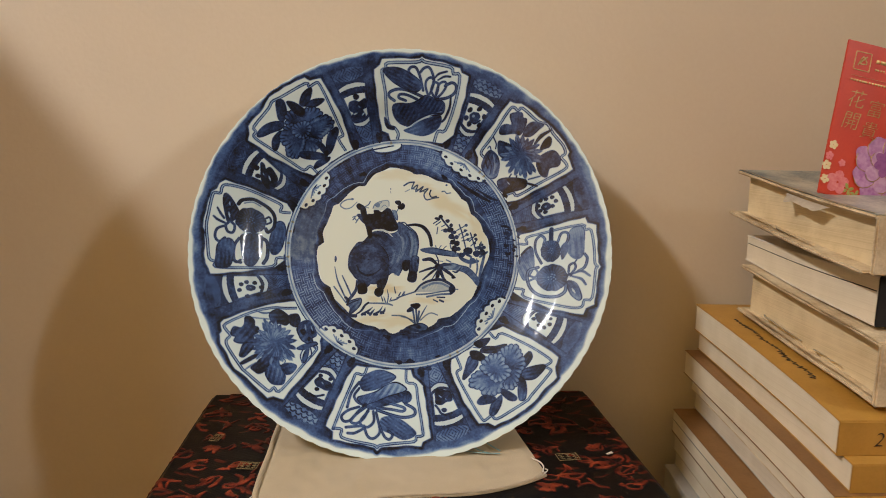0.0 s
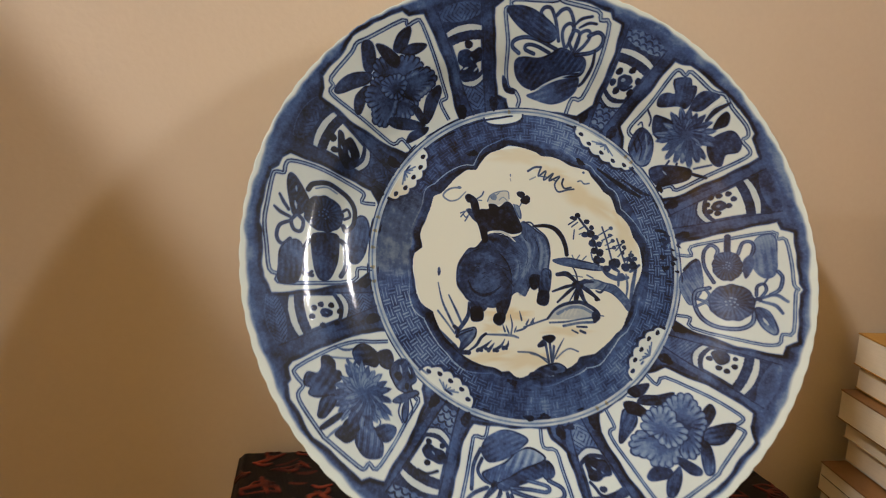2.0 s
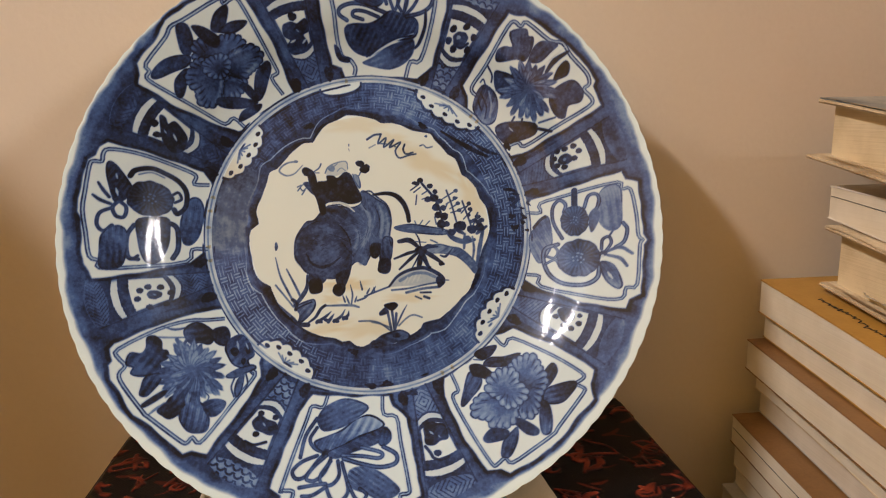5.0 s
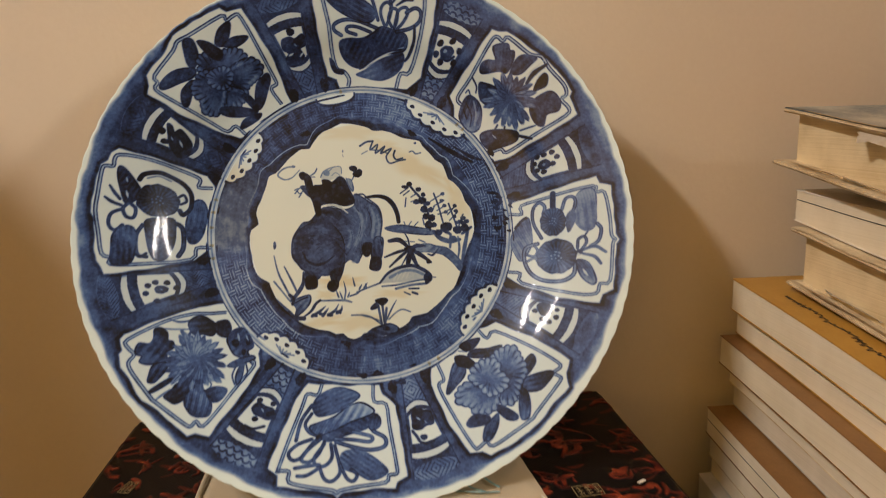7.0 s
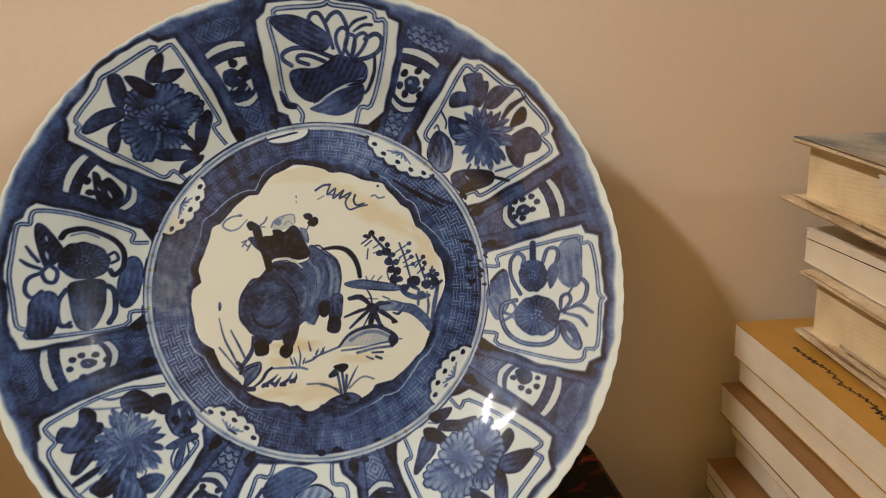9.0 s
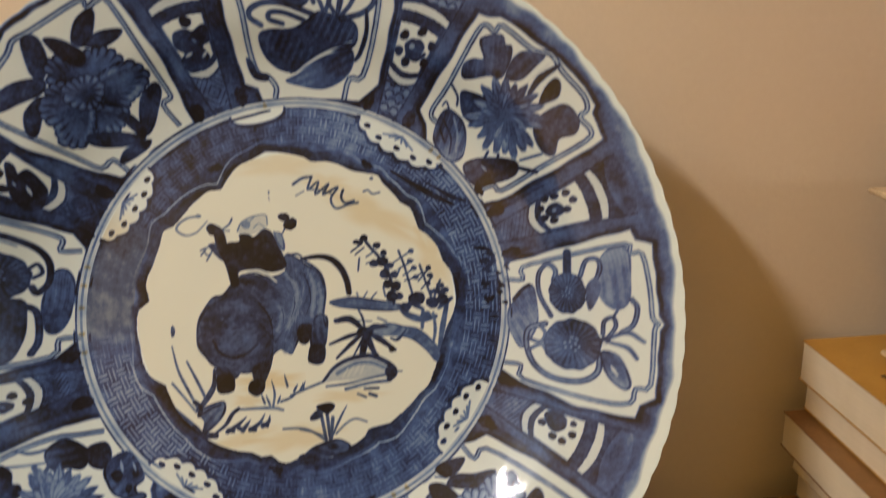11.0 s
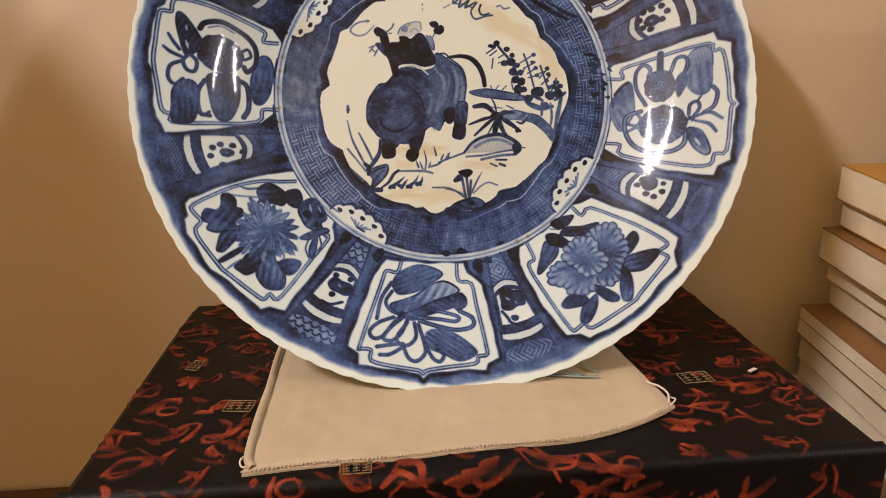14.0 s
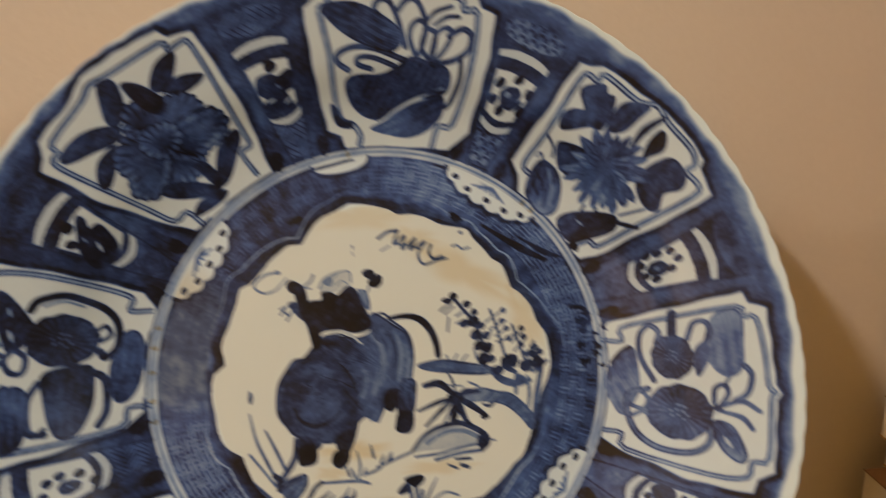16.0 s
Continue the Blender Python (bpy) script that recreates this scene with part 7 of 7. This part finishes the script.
def ragged(host, lift, y0, y1, z, inner, outer, droop, thick, m, name, label, seed, n=60):
    """A strip of torn paper or board along a book's head, its outer edge uneven."""
    bm = bmesh.new()
    rows = []
    for i in range(n + 1):
        f = i / n
        y = y0 + (y1 - y0) * f
        k = outer * (0.6 + 0.5 * noise.noise(Vector((f * 3.3, seed + 0.37, 0.2))) + 0.13 * noise.noise(Vector((f * 13, seed + 0.37, 3.3))))
        k *= min(1.0, 6 * f, 6 * (1 - f)) if droop else 1.0
        zz = z + lift(0, y)
        curl = droop * k + 0.0012 * noise.noise(Vector((f * 6, seed + 0.37, 8.3)))
        rows.append([bm.verts.new((inner, y, zz)), bm.verts.new((inner - max(k, 0.0008) * 0.5, y, zz - curl * 0.3)), bm.verts.new((inner - max(k, 0.0015), y, zz - curl))])
    for a, b in zip(rows, rows[1:]):
        for j in (0, 1):
            bm.faces.new((a[j], a[j + 1], b[j + 1], b[j]))
    bmesh.ops.solidify(bm, geom=bm.faces[:], thickness=thick)
    return part(name, bm, m, host, label)


def wear():
    """Curled and torn paper at the old volumes' edges."""
    ragged(torn, torn_lift, -0.072, -0.122, 0.0318, -0.004, 0.0095, 0.60, 0.0006, M_TORN, "torn_flap", "torn white paper flap", 1)
    ragged(torn, torn_lift, -0.001, -0.164, 0.0367, -0.0030, 0.0036, 0.0, 0.0007, M_CREAMBOARD, "worn_edge", "bare worn cream edge", 2)
    ragged(torn, torn_lift, -0.004, -0.110, 0.0032, -0.004, 0.0050, -0.4, 0.0007, M_CREAMBOARD, "curled_edge", "curled worn edge of the lower board", 3)
    ragged(torn, torn_lift, -0.062, -0.085, 0.0030, -0.003, 0.0085, -0.5, 0.0005, M_TORN, "torn_leaf", "torn white leaf", 9)
    ragged(old, old_lift, -0.004, -0.162, 0.0030, -0.001, 0.0065, -0.25, 0.0007, M_CREAMBOARD, "frayed_edge", "frayed paper edge", 4)
    ragged(old, old_lift, -0.030, -0.080, 0.0060, 0.003, 0.0075, -0.4, 0.0005, M_TORN, "torn_leaf", "torn white leaf", 5)
    ragged(old, old_lift, -0.095, -0.125, 0.0060, 0.003, 0.0070, -0.4, 0.0005, M_TORN, "torn_leaf", "torn white leaf", 12)
    ragged(old, old_lift, -0.004, -0.162, 0.0385, -0.0035, 0.0036, 0.0, 0.0006, M_CREAMBOARD, "worn_edge", "bare worn cream edge", 6)


wear()


# ---- the red packet ----
def red_packet():
    w, h = 0.078, 0.1035
    p = base("red_packet", pose(0.2964, 0.475, 0.3242, 90 - 8.0, 0, 0) @ pose(0, 0, 0, 0, 0, -11.3) @ Matrix.Scale(1.045, 4), "red paper gift packet printed with gold characters and lilac peony", "red packet")
    card = part("card", slab(0, w, 0, h, -0.0012, 0, 0.0004), M_RED, p)
    z = 0.0002

    def shape(name, bm, m, label=""):
        return part(name, bm, m, card, label)

    def rosette(bm, c, r, n, turn=0.0, zz=z, fat=0.42):
        for i in range(n):
            q = 2 * math.pi * i / n + turn
            ring = []
            for k in range(12):
                t = 2 * math.pi * k / 12
                a, b2 = r * 0.55 + r * 0.46 * math.cos(t), r * fat * math.sin(t)
                ring.append(bm.verts.new((c[0] + a * math.cos(q) - b2 * math.sin(q), c[1] + a * math.sin(q) + b2 * math.cos(q), zz + 0.00003 * i)))
            bm.faces.new(ring)
        return bm
    # small emblem frame, and lines of tiny print as bars
    bm = bmesh.new()
    for a, b in zip([(0.007, 0.085), (0.018, 0.085), (0.018, 0.097), (0.007, 0.097)], [(0.018, 0.085), (0.018, 0.097), (0.007, 0.097), (0.007, 0.085)]):
        ribbon([(*a, z), (*b, z)], 0.0006, 0.0001, bm)
    ribbon([(*q, z) for q in smooth_line([(0.0095, 0.088), (0.0125, 0.094), (0.0155, 0.090), (0.0110, 0.0895), (0.0152, 0.0945)], 5)], 0.0009, 0.0001, bm)
    shape("emblem", bm, M_FOIL, "gold foil emblem")
    for y, x0, x1, hh in ((0.0930, 0.022, 0.070, 0.0024), (0.0875, 0.022, 0.070, 0.0013), (0.0810, 0.0065, 0.070, 0.0002), (0.0780, 0.0065, 0.070, 0.0014)):
        bm = bmesh.new()
        x = x0
        while x < x1:
            ww = hh * 0.9 if hh > 0.001 else x1 - x0
            ribbon([(x, y, z), (x + ww, y, z)], hh, 0.0001, bm)
            x += ww * (1.35 + 0.5 * math.sin(x * 3000))
        shape("print_line", bm, M_FOIL, "line of gold print")
    for ch, x, y, s in (("花", 0.0065, 0.0610, 0.0130), ("開", 0.0055, 0.0465, 0.0130), ("富", 0.0210, 0.0575, 0.0125), ("貴", 0.0195, 0.0430, 0.0125)):
        cu = bpy.data.curves.new("lettering", "FONT")
        cu.body, cu.size, cu.extrude, cu.shear, cu.offset = ch, s, 0.00004, 0.16, -0.00018
        cu.materials.append(M_FOIL)
        t = new("lettering", cu)
        t.parent = card
        t.matrix_basis = pose(x, y, z + 0.0001)
    bm = bmesh.new()
    for c, r, t in (((0.0042, 0.0330), 0.0032, 0.1), ((0.0022, 0.0190), 0.0034, 0.5), ((0.0030, 0.0100), 0.0032, 0.9)):
        rosette(bm, c, r, 5, t)
    shape("blossom", bm, M_CREAM, "small cream printed blossoms")
    bm = bmesh.new()
    for c, r, t in (((0.0030, 0.0255), 0.0030, 0.3), ((0.0125, 0.0225), 0.0026, 0.6), ((0.0120, 0.0095), 0.0080, 0.2)):
        rosette(bm, c, r, 5, t)
    shape("blossom", bm, M_PINK, "pink printed blossoms")
    bm = bmesh.new()
    for c, r, t in (((0.020, 0.006), 0.0045, 0.4), ((0.026, 0.0035), 0.0040, 1.2), ((0.060, 0.010), 0.006, 0.2)):
        rosette(bm, c, r, 4, t, z, 0.25)
    shape("leaves", bm, M_LEAF, "green printed leaves")

    def lobed(c, r, n, zz):
        bm = bmesh.new()
        bm.faces.new([bm.verts.new((c[0] + r * (0.74 + 0.26 * abs(math.cos(n * q / 2 + 0.4)) + 0.05 * math.sin(3 * q)) * math.cos(q), c[1] + r * (0.74 + 0.26 * abs(math.cos(n * q / 2 + 0.4)) + 0.05 * math.sin(3 * q)) * math.sin(q), zz)) for q in np.linspace(0, 2 * math.pi, 97)[:-1]])
        return bm
    shape("peony", lobed((0.044, 0.023), 0.0245, 9, z + 0.0001), M_LILAC, "large lilac printed peony")
    shape("peony_heart", lobed((0.043, 0.028), 0.0095, 7, z + 0.0011), M_LILAC_DARK, "deep lilac heart")
    shape("peony_heart", lobed((0.052, 0.013), 0.0065, 6, z + 0.0011), M_LILAC_DARK, "deep lilac heart")
    # two rings of petals, each with a thin foil outline
    for ring, (r, n, m) in enumerate(((0.0235, 9, M_LILAC), (0.0150, 6, M_LILAC_PALE))):
        petals, lines = bmesh.new(), bmesh.new()
        for i in range(n):
            q = 2 * math.pi * i / n + 0.3 * ring
            loop_pts = []
            for k in range(17):
                t = 2 * math.pi * k / 16
                u, v = r * 0.62 + r * 0.38 * math.cos(t), r * 0.30 * math.sin(t) * (1.15 + 0.25 * math.cos(t))
                loop_pts.append((0.044 + u * math.cos(q) - v * math.sin(q), 0.023 + u * math.sin(q) + v * math.cos(q), z + 0.0003 + 0.00032 * ring + 0.00002 * i))
            petals.faces.new([petals.verts.new(p2) for p2 in loop_pts[:-1]])
            ribbon([(x2, y2, z2 + 0.0001) for x2, y2, z2 in loop_pts[:9]], 0.0005, 0.0001, lines)
        shape("petals", petals, m, "lilac printed petals")
        shape("foil_lines", lines, M_FOIL, "gold foil petal lines")


red_packet()
